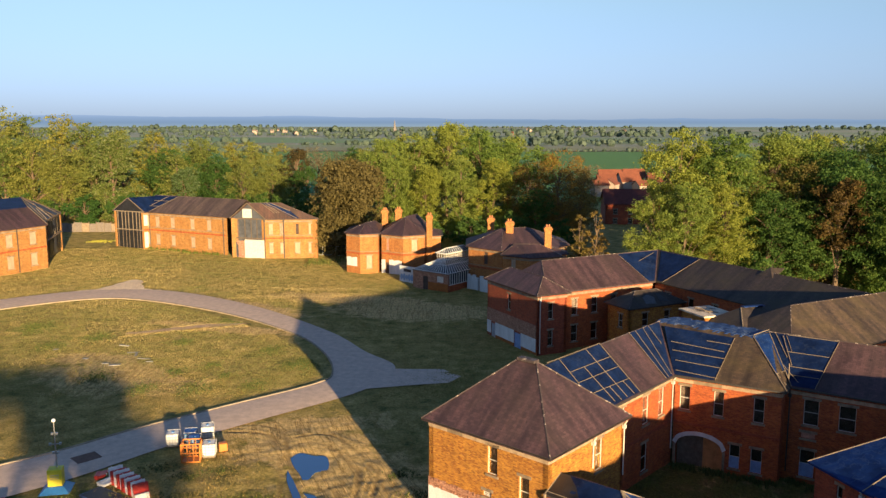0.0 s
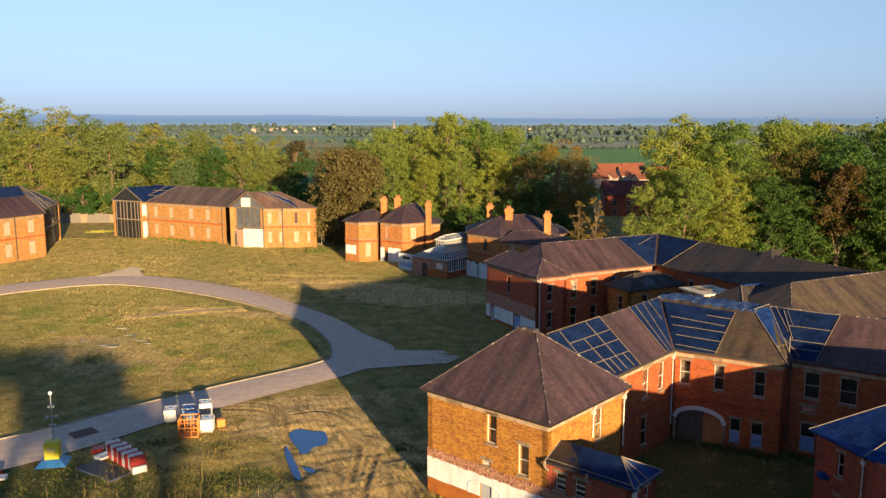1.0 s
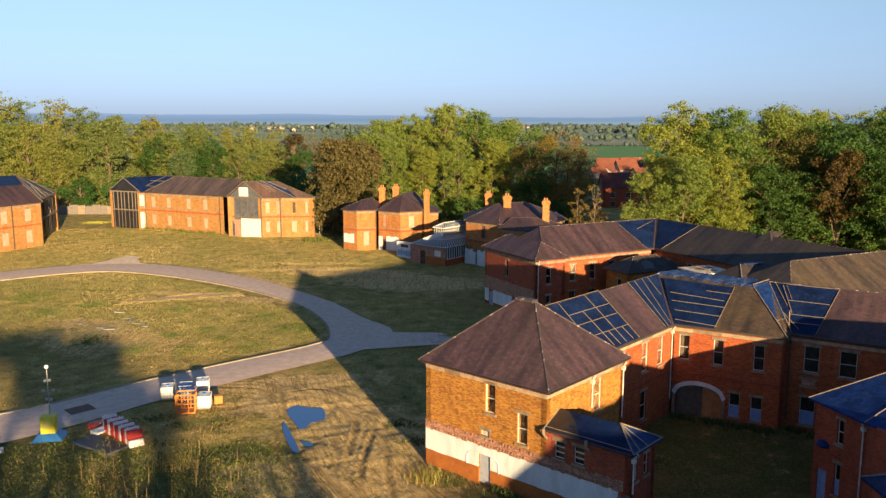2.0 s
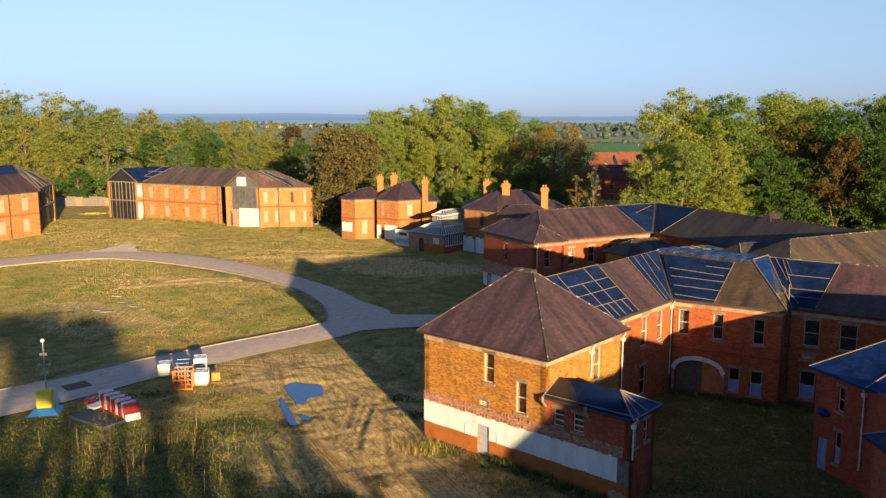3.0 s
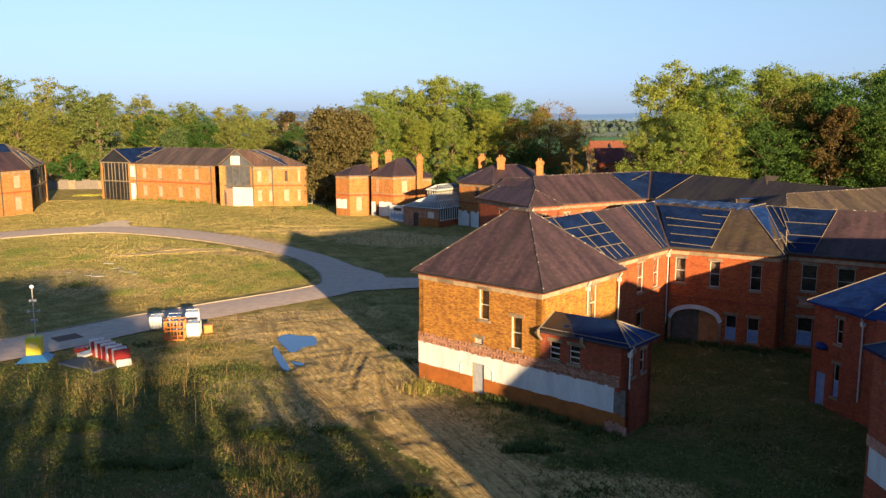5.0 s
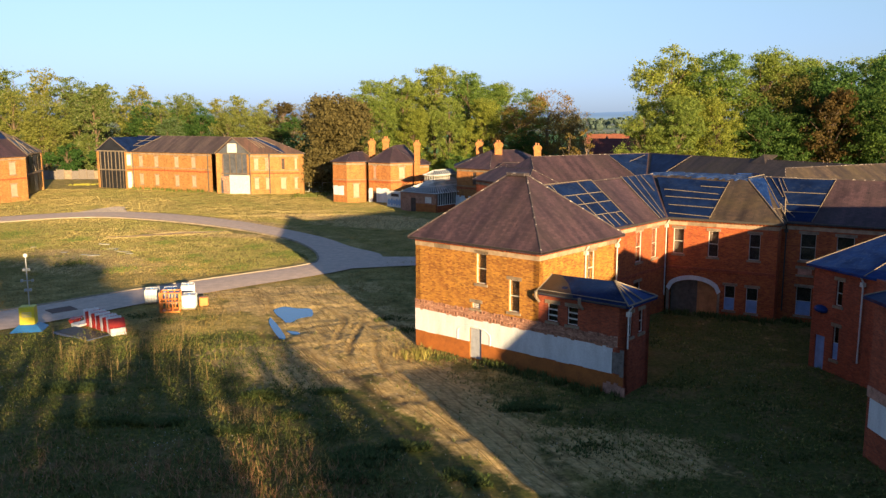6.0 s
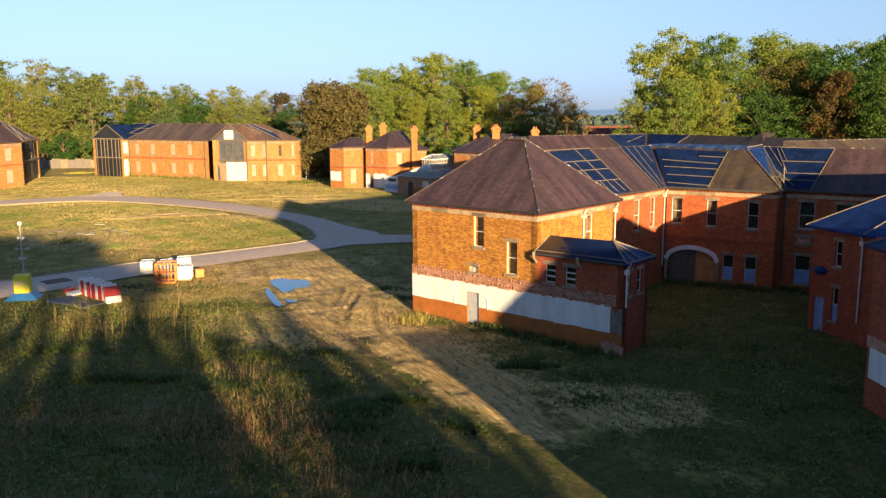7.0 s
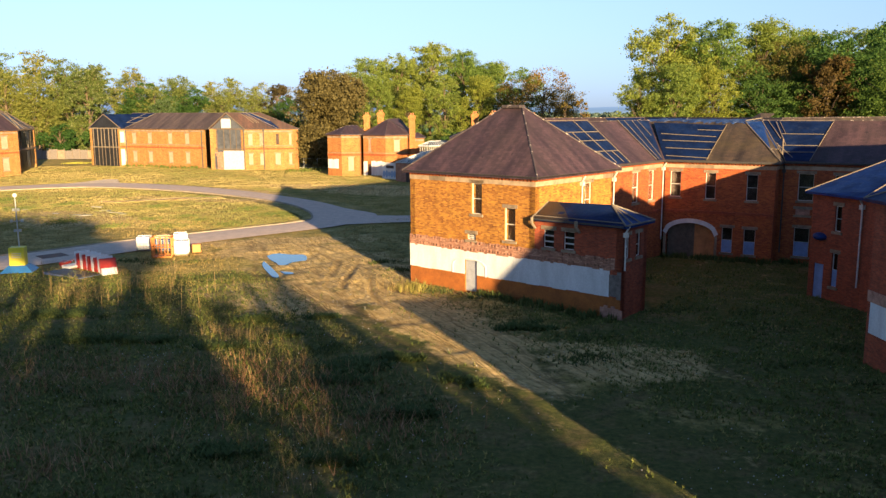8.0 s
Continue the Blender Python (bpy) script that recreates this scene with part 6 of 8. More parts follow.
def tree(name, label, height, width, leaves, seed, clumps=110, per=48, size=0.55, base=0.22, trunk=0.45, squash=1.0, droop=0.0, core=True):
    """A tapered trunk with limbs, and a crown of leaf clumps on and inside an uneven outline."""
    rng = np.random.default_rng(seed)
    ob = thing(name, Matrix.Identity(4), label, "tree")
    bm = bmesh.new()
    top = height * 0.82
    n = 6
    pts = [Vector((rng.normal(0, 0.012) * height * i / n, rng.normal(0, 0.012) * height * i / n, top * i / n - 0.4)) for i in range(n + 1)]
    for i in range(n):
        rod(bm, pts[i], pts[i + 1], trunk * (1 - i / n) + 0.06, 8, trunk * (1 - (i + 1) / n) + 0.05)
    # outline lobes
    lobes = []
    for i in range(34):
        az, h = rng.uniform(0, 2 * math.pi), rng.uniform(base + 0.05, 0.94)
        u_ = (h - base) / (1 - base)
        prof = min(1.0, 0.45 + 1.6 * u_) * math.sqrt(max(0.04, 1 - u_ ** 2.6))
        r = width / 2 * prof * rng.uniform(0.35, 0.82)
        lobes.append((Vector((math.cos(az) * r, math.sin(az) * r, h * height)), width * rng.uniform(0.12, 0.23)))
    lobes.append((Vector((0, 0, height * 0.9)), width * 0.16))
    if core:
        lobes.append((Vector((0, 0, height * 0.6)), width * 0.3))
    for c, r in lobes:
        k_ = min(n - 1, max(1, int((c.z / height - 0.12) * n / 0.82)))
        rod(bm, pts[k_], pts[k_].lerp(c, 0.55) + Vector((0, 0, 0.4)), trunk * 0.32, 5, trunk * 0.16)
        rod(bm, pts[k_].lerp(c, 0.55) + Vector((0, 0, 0.4)), c, trunk * 0.16, 5, 0.03)
    part("trunk", bm, BARK, ob, "bare grey-brown trunk with limbs")
    cs, rs = [], []
    for i in range(clumps):
        c, r = lobes[rng.integers(len(lobes))]
        d = rng.normal(0, 1, 3)
        d /= np.linalg.norm(d)
        q = np.array(c) + d * r * np.array((1, 1, 0.85 * squash)) * rng.uniform(0.72, 1.06)
        if q[2] < base * height * 0.7:
            continue
        cs.append(q)
        rs.append(rng.uniform(0.035, 0.075) * width)
    cs, rs = np.array(cs), np.array(rs)
    nl = len(cs) * per
    ci = np.repeat(np.arange(len(cs)), per)
    d = rng.normal(0, 1, (nl, 3))
    d /= np.linalg.norm(d, axis=1)[:, None]
    cen = cs[ci] + d * (rs[ci] * rng.uniform(0.15, 1.25, nl))[:, None] * np.array((1.15, 1.15, 0.62))
    loose = rng.uniform(0, 1, nl) < 0.2
    cen[loose] += rng.normal(0, 0.028 * width, (int(loose.sum()), 3))
    cen[:, 2] -= droop * rng.uniform(0, 1, nl) * rs[ci]
    nrm = d * 0.9 + rng.normal(0, 0.6, (nl, 3)) + np.array((0, 0, 0.35))
    nrm /= np.linalg.norm(nrm, axis=1)[:, None]
    t = np.cross(nrm, rng.normal(0, 1, (nl, 3)))
    t /= np.linalg.norm(t, axis=1)[:, None]
    s = np.cross(nrm, t)
    sz = (size * rng.uniform(0.55, 1.25, nl))[:, None] / 2
    v = np.stack([cen - t * sz - s * sz * 0.5, cen + t * sz - s * sz * 0.5, cen + s * sz * 1.1 + nrm * sz * 0.3], 1).reshape(-1, 3)
    f = np.arange(nl * 3).reshape(-1, 3)
    me = bpy.data.meshes.new("crown")
    me.from_pydata(v.tolist(), [], f.tolist())
    me.materials.append(leaves)
    crown = new("crown", me)
    crown.parent = ob
    return ob


def plant(protos, spots):
    """Set the first of each kind at its spot, and copies at the others."""
    rng = random.Random(len(spots))
    for x, y, k_, h in spots:
        src, h0 = protos[k_]
        s = h / h0
        m = pose(x, y, -0.1, 0, 0, rng.uniform(0, 360)) @ Matrix.Diagonal((s * rng.uniform(0.92, 1.1), s * rng.uniform(0.92, 1.1), s, 1))
        if not src.get("set"):
            src["set"] = 1
            src.matrix_basis = m
        else:
            keep = src.matrix_basis.copy()
            src.matrix_basis = Matrix.Identity(4)
            copy_thing(src, m)
            src.matrix_basis = keep


lime = [(tree("lime_tree", "tall lime tree in fresh yellow-green spring leaf", 26, 14.5, LEAF_LIME, 11 + i, 470, 64, 0.30, 0.06, 0.4), 26) for i in range(4)]
belt = [(tree("lime_tree", "broad round-headed lime tree in fresh green leaf", 24, 17, LEAF_BELT, 21 + i, 400, 36, 0.42, 0.03), 24) for i in range(3)]
darkt = [(tree("oak_tree", "broad dark green deciduous tree", 22, 17, LEAF_DARK, 31 + i, 420, 62, 0.36, 0.04), 22) for i in range(2)]
holm = [(tree("holm_oak", "dense round holm oak with dull olive-brown leaves", 18.5, 18.5, LEAF_HOLM, 41, 1000, 50, 0.46, 0.02), 18.5)]
bronze = [(tree("bronze_tree", "tree with thin bronze spring leaves and visible limbs", 19, 18, LEAF_BRONZE, 51, 340, 46, 0.27, 0.10), 19)]
bare = [(tree("ash_tree", "pale tree with bare branches and a few opening leaves", 20, 12, LEAF_BARE, 57, 190, 26, 0.26, 0.25, 0.35), 20)]
chest = [(tree("chestnut_tree", "horse chestnut tree covered in pale blossom", 19, 11.5, LEAF_PALE, 61, 420, 56, 0.36, 0.03), 19)]
pine = [(tree("pine_tree", "tall pine with a bare trunk and dull brown-green crown", 20, 10, LEAF_PINE, 71, 220, 56, 0.34, 0.42), 20)]
slim = [(tree("birch_tree", "slim young tree with thin golden leaves", 13, 4.4, LEAF_BRONZE, 81, 60, 55, 0.24, 0.15, 0.14), 13)]
high = [(tree("cedar_tree", "unseen tall tree added to cast shade, with a high dark crown on a bare trunk", 21, 12, LEAF_DARK, 95, 190, 45, 0.6, 0.86, trunk=0.16, squash=0.3, core=False), 21)]
shrub = [(tree("holly_bush", "dense dark green bush under the trees", 7, 9, LEAF_DARK, 91, 130, 60, 0.4, 0.0, 0.2), 7)]
PROTOS = {"a": lime[0], "b": lime[1], "c": lime[2], "d": lime[3], "o": darkt[0], "p": darkt[1], "h": holm[0], "z": bronze[0], "w": chest[0], "n": pine[0], "s": slim[0], "e": belt[0], "f": belt[1], "g": belt[2], "x": bare[0], "u": shrub[0], "t": high[0]}
SPOTS = [
    # group beyond the wards, to the east
    (38.6, 133, "a", 27.2), (47, 134, "b", 26.4), (54.5, 136, "c", 25.6), (62.5, 137, "d", 25.8), (71, 140, "a", 25.6), (79, 145, "b", 26.5), (33, 128, "d", 17), (37.5, 126, "b", 19), (44, 127, "c", 18), (51, 127, "p", 16), (58, 127, "o", 17), (60, 123, "n", 19.5), (57, 131, "z", 21), (66, 126, "o", 22.4), (62.5, 131, "o", 23.4), (75, 130, "p", 24), (82, 139, "o", 25), (59, 146, "b", 25.5), (68, 150, "c", 25), (47, 146, "a", 24), (86, 150, "p", 26), (41, 138, "c", 23), (67, 119, "o", 19), (48, 122, "u", 7), (40, 121, "s", 9), (92, 160, "o", 26), (98, 170, "p", 26), (88, 132, "o", 22),
    # middle group
    (-14, 194, "b", 24.5), (-7, 197, "a", 25.5), (1, 199, "c", 27), (8.5, 197, "d", 26.5), (15.7, 200, "b", 23.6), (23.2, 202, "a", 22.4), (-11, 187, "c", 19), (-4, 186, "d", 19), (4, 186, "a", 20), (11.5, 187, "b", 20), (19.5, 186, "z", 17.6), (26.5, 188, "z", 20.2), (-2, 206, "d", 26), (8, 208, "a", 27), (17, 212, "c", 23.5), (-9, 208, "a", 25),
    (-20, 172, "h", 19), (33, 196, "z", 15.5), (36.5, 214, "x", 17.2), (32, 206, "z", 16), (20.5, 180, "o", 13), (22.2, 132, "s", 13.5), (25.0, 133, "s", 14), (23.6, 138, "s", 11), (-4, 178, "u", 7), (6, 176, "u", 7), (15, 174, "u", 8), (24, 170, "u", 7),
    # belt behind the wards across the green
    (-59.5, 252, "e", 21.6), (-73.7, 254, "f", 21.8), (-86.9, 250, "g", 23.8), (-100, 256, "e", 25), (-107, 248, "f", 26.5), (-115, 250, "g", 28.6), (-124, 250, "e", 29.2), (-134, 246, "f", 31), (-144, 240, "g", 32), (-155, 236, "e", 32),
    (-44, 246, "n", 19.8), (-40, 264, "x", 20.4), (-34, 272, "x", 19), (-30, 280, "o", 19), (-49, 236, "f", 17.5), (-57, 232, "e", 17), (-65, 234, "o", 18), (-75, 232, "g", 18), (-80, 238, "o", 20), (-91, 226, "w", 23.6), (-70.5, 224, "w", 15), (-98, 232, "e", 21), (-106, 228, "f", 21), (-112, 224, "g", 22), (-120, 224, "f", 23), (-130, 220, "g", 24), (-141, 218, "e", 25), (-38, 228, "p", 14.5), (-29, 238, "o", 14.5), (-20, 250, "f", 19), (-8, 250, "g", 20), (-26, 262, "e", 19), (-52, 262, "g", 20), (-66, 264, "e", 21), (-80, 264, "f", 22), (-94, 266, "g", 23),
    (-112, 216, "u", 8), (-104, 214, "u", 7), (-94, 214, "u", 8), (-120, 212, "u", 9), (-84, 216, "u", 8), (-60, 222, "u", 8), (-50, 222, "u", 8), (-42, 212, "u", 8), (-32, 204, "u", 9), (-30, 190, "u", 7), (-128, 208, "u", 8), (-138, 206, "u", 9),
    (118, 200, "a", 26), (104, 185, "b", 25), (130, 220, "c", 26), (-172, 232, "a", 28), (-185, 228, "b", 28),
]
plant(PROTOS, SPOTS)
# added, unseen trees and wards behind, which shade the foreground; set out across (c) and along (a) the way of the
# light
def lightwise(c, a):
    return 0.935 * c - 0.355 * a, 0.355 * c + 0.935 * a


def row_tree(c, a, k_, h, w):
    """An added shading tree: a copy of a kind, h high and w wide, set out by the light."""
    src, h0, w0 = PROTOS[k_][0], PROTOS[k_][1], WIDTHS[k_]
    keep, first_one = src.matrix_basis.copy(), not src.get("set")
    src.matrix_basis = Matrix.Identity(4)
    made = src if first_one else copy_thing(src, Matrix.Identity(4))
    src["set"], src.matrix_basis = 1, keep
    made.matrix_basis = (pose(*lightwise(c, a), -0.1, 0, 0, 21 + 37 * int(abs(c) * 3)) @ Matrix.Diagonal((w / w0, w / w0, h / h0, 1)))


WIDTHS = {"u": 9.0, "t": 12.0, "p": 17.0, "s": 4.4, "o": 17.0, "a": 14.5, "b": 14.5, "c": 14.5}
for c, a, k_, h, w in (
        # dense bushes and the gaps between them
        (12.7, -30, "u", 9.2, 5.2), (13.6, -28, "u", 8.0, 4.4), (14.0, -26, "u", 6.6, 3.6), (9.4, -31, "u", 12.4, 5.6), (9.0, -28, "u", 11.4, 5.0), (11.4, -29, "u", 11.0, 4.2), (5.8, -30, "s", 13.0, 4.6), (5.4, -33, "s", 12.4, 4.6), (6.4, -36, "s", 14.0, 5.0), (4.4, -32, "s", 13.0, 4.4), (6.4, -28, "u", 7.4, 3.4), (4.0, -28, "u", 8.2, 2.6), (3.2, -29, "u", 12.3, 3.6), (7.4, -34, "s", 13.0, 4.2),
        (0.2, -30, "u", 12.4, 5.2), (1.6, -28, "u", 12.0, 4.2), (-1.2, -27, "u", 12.0, 4.0), (-3.4, -31, "s", 12.6, 3.4), (-3.4, -27, "u", 11.8, 3.6), (-6.9, -30, "u", 12.7, 5.0), (-8.8, -29, "u", 13.0, 5.2), (-5.2, -29, "u", 11.8, 3.4), (-12.6, -30, "u", 14.6, 7.0), (-17.0, -30, "u", 15.4, 7.5), (-22.0, -30, "u", 15.4, 8.0), (-28.0, -30, "u", 12.0, 9.0), (-34.0, -30, "u", 12.0, 9.0), (-40.0, -30, "u", 12.0, 9.0),
        *((-13.0 + 2.1 * i, -28.5 - 1.1 * (i % 3), "u", 10.7 + 0.5 * (i * 5 % 4), 4.2) for i in range(8)),
        *((-12.2 + 2.1 * i, -32.0 + 0.9 * (i % 3), "u", 9.2 + 0.5 * (i * 3 % 4), 4.4) for i in range(8)),
        # looser crowns above them
        (1.2, -35, "t", 16.8, 4.4), (-1.8, -34, "t", 17.4, 5.0), (-4.6, -35, "t", 17.8, 6.0), (-5.0, -36, "t", 20.2, 6.4), (-9.4, -35, "t", 20.6, 7.0), (-13.6, -36, "t", 21.2, 8.0), (-10.5, -38, "s", 16.0, 5.0), (-7.5, -33, "t", 18.4, 7.0),
        # full trees added along the rest of the row
        (-19.0, -36, "p", 20.4, 11.0), (-27, -40, "a", 24, 12), (-36, -42, "o", 24, 16), (-45, -44, "p", 25, 17), (-54, -46, "b", 25, 13), (-64, -48, "c", 25, 13), (-80, -50, "p", 24, 17)):
    row_tree(c, a, k_, h, w)
# unseen ward added to shade the yard and the near ward's wall
shade_ward_s = thing("ward_building", pose(*lightwise(21.85, -4), 0, 0, 0, 20.8), "unseen red brick ward added behind the yard to cast shade", "building")
for a, e in (((0, 10), (0, 0)), ((0, 0), (16.5, 0)), ((16.5, 0), (16.5, 10)), ((16.5, 10), (0, 10))):
    wall(shade_ward_s, a, e, -0.3, 6.3)
hip_roof(shade_ward_s, 0, 16.5, 0, 10, 6.3, 11.2, "x", inset=2.2)
for a, e in (((-6.5, 9), (-6.5, 1)), ((-6.5, 1), (0, 1)), ((0, 9), (-6.5, 9))):
    wall(shade_ward_s, a, e, -0.3, 5.9)
bm = bmesh.new()
box(bm, -6.6, -0.4, 0.8, 9.2, 5.9, 6.1)
part("flat_roof", bm, LEAD, shade_ward_s)
# unseen long ward added to shade the near field
shade_ward_w = thing("ward_building", pose(*lightwise(-42, -27), 0, 0, 0, 20.8), "unseen long low red brick ward added behind the field to cast shade", "building")
for a, e in (((0, 7), (0, 0)), ((0, 0), (45, 0)), ((45, 0), (45, 7)), ((45, 7), (0, 7))):
    wall(shade_ward_w, a, e, -0.3, 6.2)
hip_roof(shade_ward_w, 0, 45, 0, 7, 6.2, 9.2, "x", inset=2.0)

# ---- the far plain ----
# horizon hills glow by themselves, with the blue haze put into their colour
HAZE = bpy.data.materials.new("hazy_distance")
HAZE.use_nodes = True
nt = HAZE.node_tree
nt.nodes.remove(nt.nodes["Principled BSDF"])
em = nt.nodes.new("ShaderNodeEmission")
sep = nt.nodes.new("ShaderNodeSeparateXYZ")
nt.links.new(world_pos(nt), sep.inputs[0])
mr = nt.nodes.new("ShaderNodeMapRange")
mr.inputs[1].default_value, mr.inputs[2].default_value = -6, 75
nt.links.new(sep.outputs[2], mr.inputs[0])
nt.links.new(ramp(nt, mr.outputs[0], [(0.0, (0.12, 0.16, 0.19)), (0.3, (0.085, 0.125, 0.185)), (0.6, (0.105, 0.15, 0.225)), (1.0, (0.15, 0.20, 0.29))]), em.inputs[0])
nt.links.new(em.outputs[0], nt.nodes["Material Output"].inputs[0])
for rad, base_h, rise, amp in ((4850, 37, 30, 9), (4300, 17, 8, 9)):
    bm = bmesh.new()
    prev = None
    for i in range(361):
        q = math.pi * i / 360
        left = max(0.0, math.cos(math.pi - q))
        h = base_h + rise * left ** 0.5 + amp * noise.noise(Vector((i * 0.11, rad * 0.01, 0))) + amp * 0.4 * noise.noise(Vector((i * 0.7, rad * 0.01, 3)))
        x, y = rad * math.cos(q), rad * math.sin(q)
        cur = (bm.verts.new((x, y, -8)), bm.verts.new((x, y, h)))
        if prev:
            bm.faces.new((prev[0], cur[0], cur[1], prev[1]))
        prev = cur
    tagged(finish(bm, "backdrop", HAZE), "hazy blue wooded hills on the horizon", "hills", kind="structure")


def clump_mesh(name, spots, leaves, seed, per=26):
    """Many far bushes and trees in one mesh: (x, y, radius, height)."""
    rng = np.random.default_rng(seed)
    v = []
    for x, y, r, h in spots:
        d = rng.normal(0, 1, (per, 3))
        d /= np.linalg.norm(d, axis=1)[:, None]
        c = np.array((x, y, h * 0.5 - 2.0)) + d * np.array((r, r, h * 0.5)) * rng.uniform(0.6, 1.0, (per, 1))
        t = np.cross(d, rng.normal(0, 1, (per, 3)))
        t /= np.linalg.norm(t, axis=1)[:, None]
        s = np.cross(d, t)
        sz = r * 0.55
        v.append(np.stack([c - t * sz, c - s * sz, c + t * sz, c + s * sz], 1).reshape(-1, 3))
    v = np.concatenate(v)
    me = bpy.data.meshes.new(name)
    me.from_pydata(v.tolist(), [], np.arange(len(v)).reshape(-1, 4).tolist())
    me.materials.append(leaves)
    return tagged(new(name, me), "distant hedgerows and copses on the plain", "hedges", kind="stuff")


rng = random.Random(5)
spots = []
for i in range(44):
    y = rng.uniform(0, 1)
    y = 430 * 8.0 ** y
    x0, ang_ = rng.uniform(-0.65, 0.6) * y, rng.choice((rng.uniform(-0.12, 0.12), rng.uniform(-0.9, 0.9)))
    ln = rng.uniform(0.06, 0.30) * y
    gap_ = rng.uniform(3.0, 9.0) * (1 + y / 1400)
    copse = rng.random() < 0.35
    for k_ in range(int(ln / gap_)):
        q = k_ * gap_ + rng.uniform(-0.5, 0.5) * gap_
        r = rng.uniform(1.0, 2.6) * (1 + y / 2600) * (1.7 if copse else 1)
        wob = rng.uniform(-0.02, 0.02) * y if copse else rng.uniform(-3, 3)
        if rng.random() < 0.86:
            spots.append((x0 + q * math.cos(ang_), y + q * math.sin(ang_) + wob, r * (1.5 if not copse else 1.1), r * rng.uniform(1.0, 2.2)))
for y, x0, x1, gap_, r in ((795, 55, 200, 4.5, 1.8), (985, 75, 240, 17, 4.2), (1060, 60, 260, 13, 3.6), (1180, 70, 330, 7, 2.6), (1560, -220, 480, 17, 5.5), (1760, -320, 620, 15, 6.0), (2250, -900, 1000, 19, 7.5)):
    x = x0
    while x < x1:
        q = rng.uniform(0.6, 1.25) * r
        if noise.noise(Vector((x * 0.011, y * 0.013, 2.0))) > -0.22:
            spots.append((x, y + rng.uniform(-0.012, 0.012) * y, q * 1.2, q * rng.uniform(1.3, 2.1)))
        x += gap_ * rng.uniform(0.7, 1.4)
# leaf colours paled towards blue-grey to imitate haze over the plain
FAR_LEAF = leaf_mat("hazed_hedge_leaves", (0.12, 0.16, 0.125), (0.18, 0.22, 0.175), (0.25, 0.28, 0.225))
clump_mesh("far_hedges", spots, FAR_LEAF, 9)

# houses beyond the trees
ROOF_TILE = plain_mat("orange_clay_tiles", (0.20, 0.062, 0.034), 0.85, 0.3, 0.8)
# red tiles, darkened further for the shade they lie in
ROOF_RED = plain_mat("dark_red_tiles", (0.13, 0.036, 0.032), 0.85, 0.3, 0.8)
RENDER_W = plain_mat("pale_render", (0.40, 0.31, 0.26), 0.9, 0.2, 0.5)


def house(x, y, ang, w, d, ze, zr, roofm, label, wins=True, wallm=None):
    ob = thing("house", pose(x, y, -1, 0, 0, ang), label, "house", "houses beyond the trees")
    ws = [(w * q - 0.6, w * q + 0.6, z, z + 1.3, "sash") for q in (0.2, 0.5, 0.8) for z in (1.2, 3.7)] if wins else []
    ws = [o for o in ws if o[3] < ze - 0.25]
    for i, (a, c) in enumerate((((0, 0), (w, 0)), ((w, 0), (w, d)), ((w, d), (0, d)), ((0, d), (0, 0)))):
        wall(ob, a, c, -0.5, ze, ws if i == 0 else (), wallm or BRICK_LOW)
    o_ = 0.35
    a, b2, c, e = (-o_, -o_, ze), (w + o_, -o_, ze), (w + o_, d + o_, ze), (-o_, d + o_, ze)
    r0, r1 = (-o_, d / 2, zr), (w + o_, d / 2, zr)
    roof(ob, (a, b2, r1, r0), roofm)
    roof(ob, (c, e, r0, r1), roofm)
    for xx in (0.0, w - 0.3):
        bm = bmesh.new()
        prism(bm, [(xx, 0, ze), (xx, d, ze), (xx, d / 2, zr - 0.2)], Vector((0.3, 0, 0)))
        part("gable", bm, wallm or BRICK_LOW, ob)
    return ob


house(44, 221, -3, 13.5, 9, 6.4, 10.2, ROOF_RED, "dark red brick house with a dark red tiled roof")
house(58, 222, -3, 9, 9, 6.4, 10.4, ROOF_RED, "dark red brick house with white windows")
for x, y, ang, w, d, zr in ((56, 302, 8, 5.5, 5.5, 7.2), (64, 305, 62, 6, 5.5, 7.4), (72, 300, 15, 5.5, 5.5, 7.0), (80, 304, 75, 6, 5.5, 7.2), (60, 316, 0, 7, 6, 8.0), (70, 320, 12, 8, 7, 8.8), (80, 318, -5, 8, 7, 8.6), (64, 334, 0, 9, 7, 9), (75, 338, 4, 9, 7, 9), (88, 332, 70, 9, 7, 8.8), (90, 305, 10, 9, 7, 8.4)):
    house(x, y, ang, w, d, 5.2, zr, ROOF_TILE, "house with an orange clay tiled roof", False, RENDER_W)

# church tower and spire on the plain
OLD_STONE = plain_mat("grey_church_stone", (0.19, 0.17, 0.16), 0.9, 0.2, 0.3)
church = thing("church", pose(-105, 1800, -3, 0, 0, 12), "distant pale stone church with a spire", "church")
bm = bmesh.new()
box(bm, -3, 3, -3, 3, -1, 15)
part("tower", bm, OLD_STONE, church)
bm = bmesh.new()
rod(bm, (0, 0, 15), (0, 0, 33), 3, 8, 0.1)
part("spire", bm, OLD_STONE, church)
bm = bmesh.new()
box(bm, 3, 18, -4, 4, -1, 6)
prism(bm, [(3, -4, 6), (3, 4, 6), (3, 0, 9)], Vector((15, 0, 0)))
part("nave", bm, OLD_STONE, church)
rng = random.Random(12)
for i in range(12):
    y = rng.uniform(1500, 2700)
    x = rng.choice((rng.uniform(-0.27, -0.15), rng.uniform(0.05, 0.22))) * y
    house(x, y, rng.uniform(0, 180), rng.uniform(7, 12), rng.uniform(6, 8), 4, rng.uniform(6.5, 8), rng.choice((ROOF_TILE, GREY_SCAR, SLATE_DUN)), "distant house on the plain", False, RENDER_W)

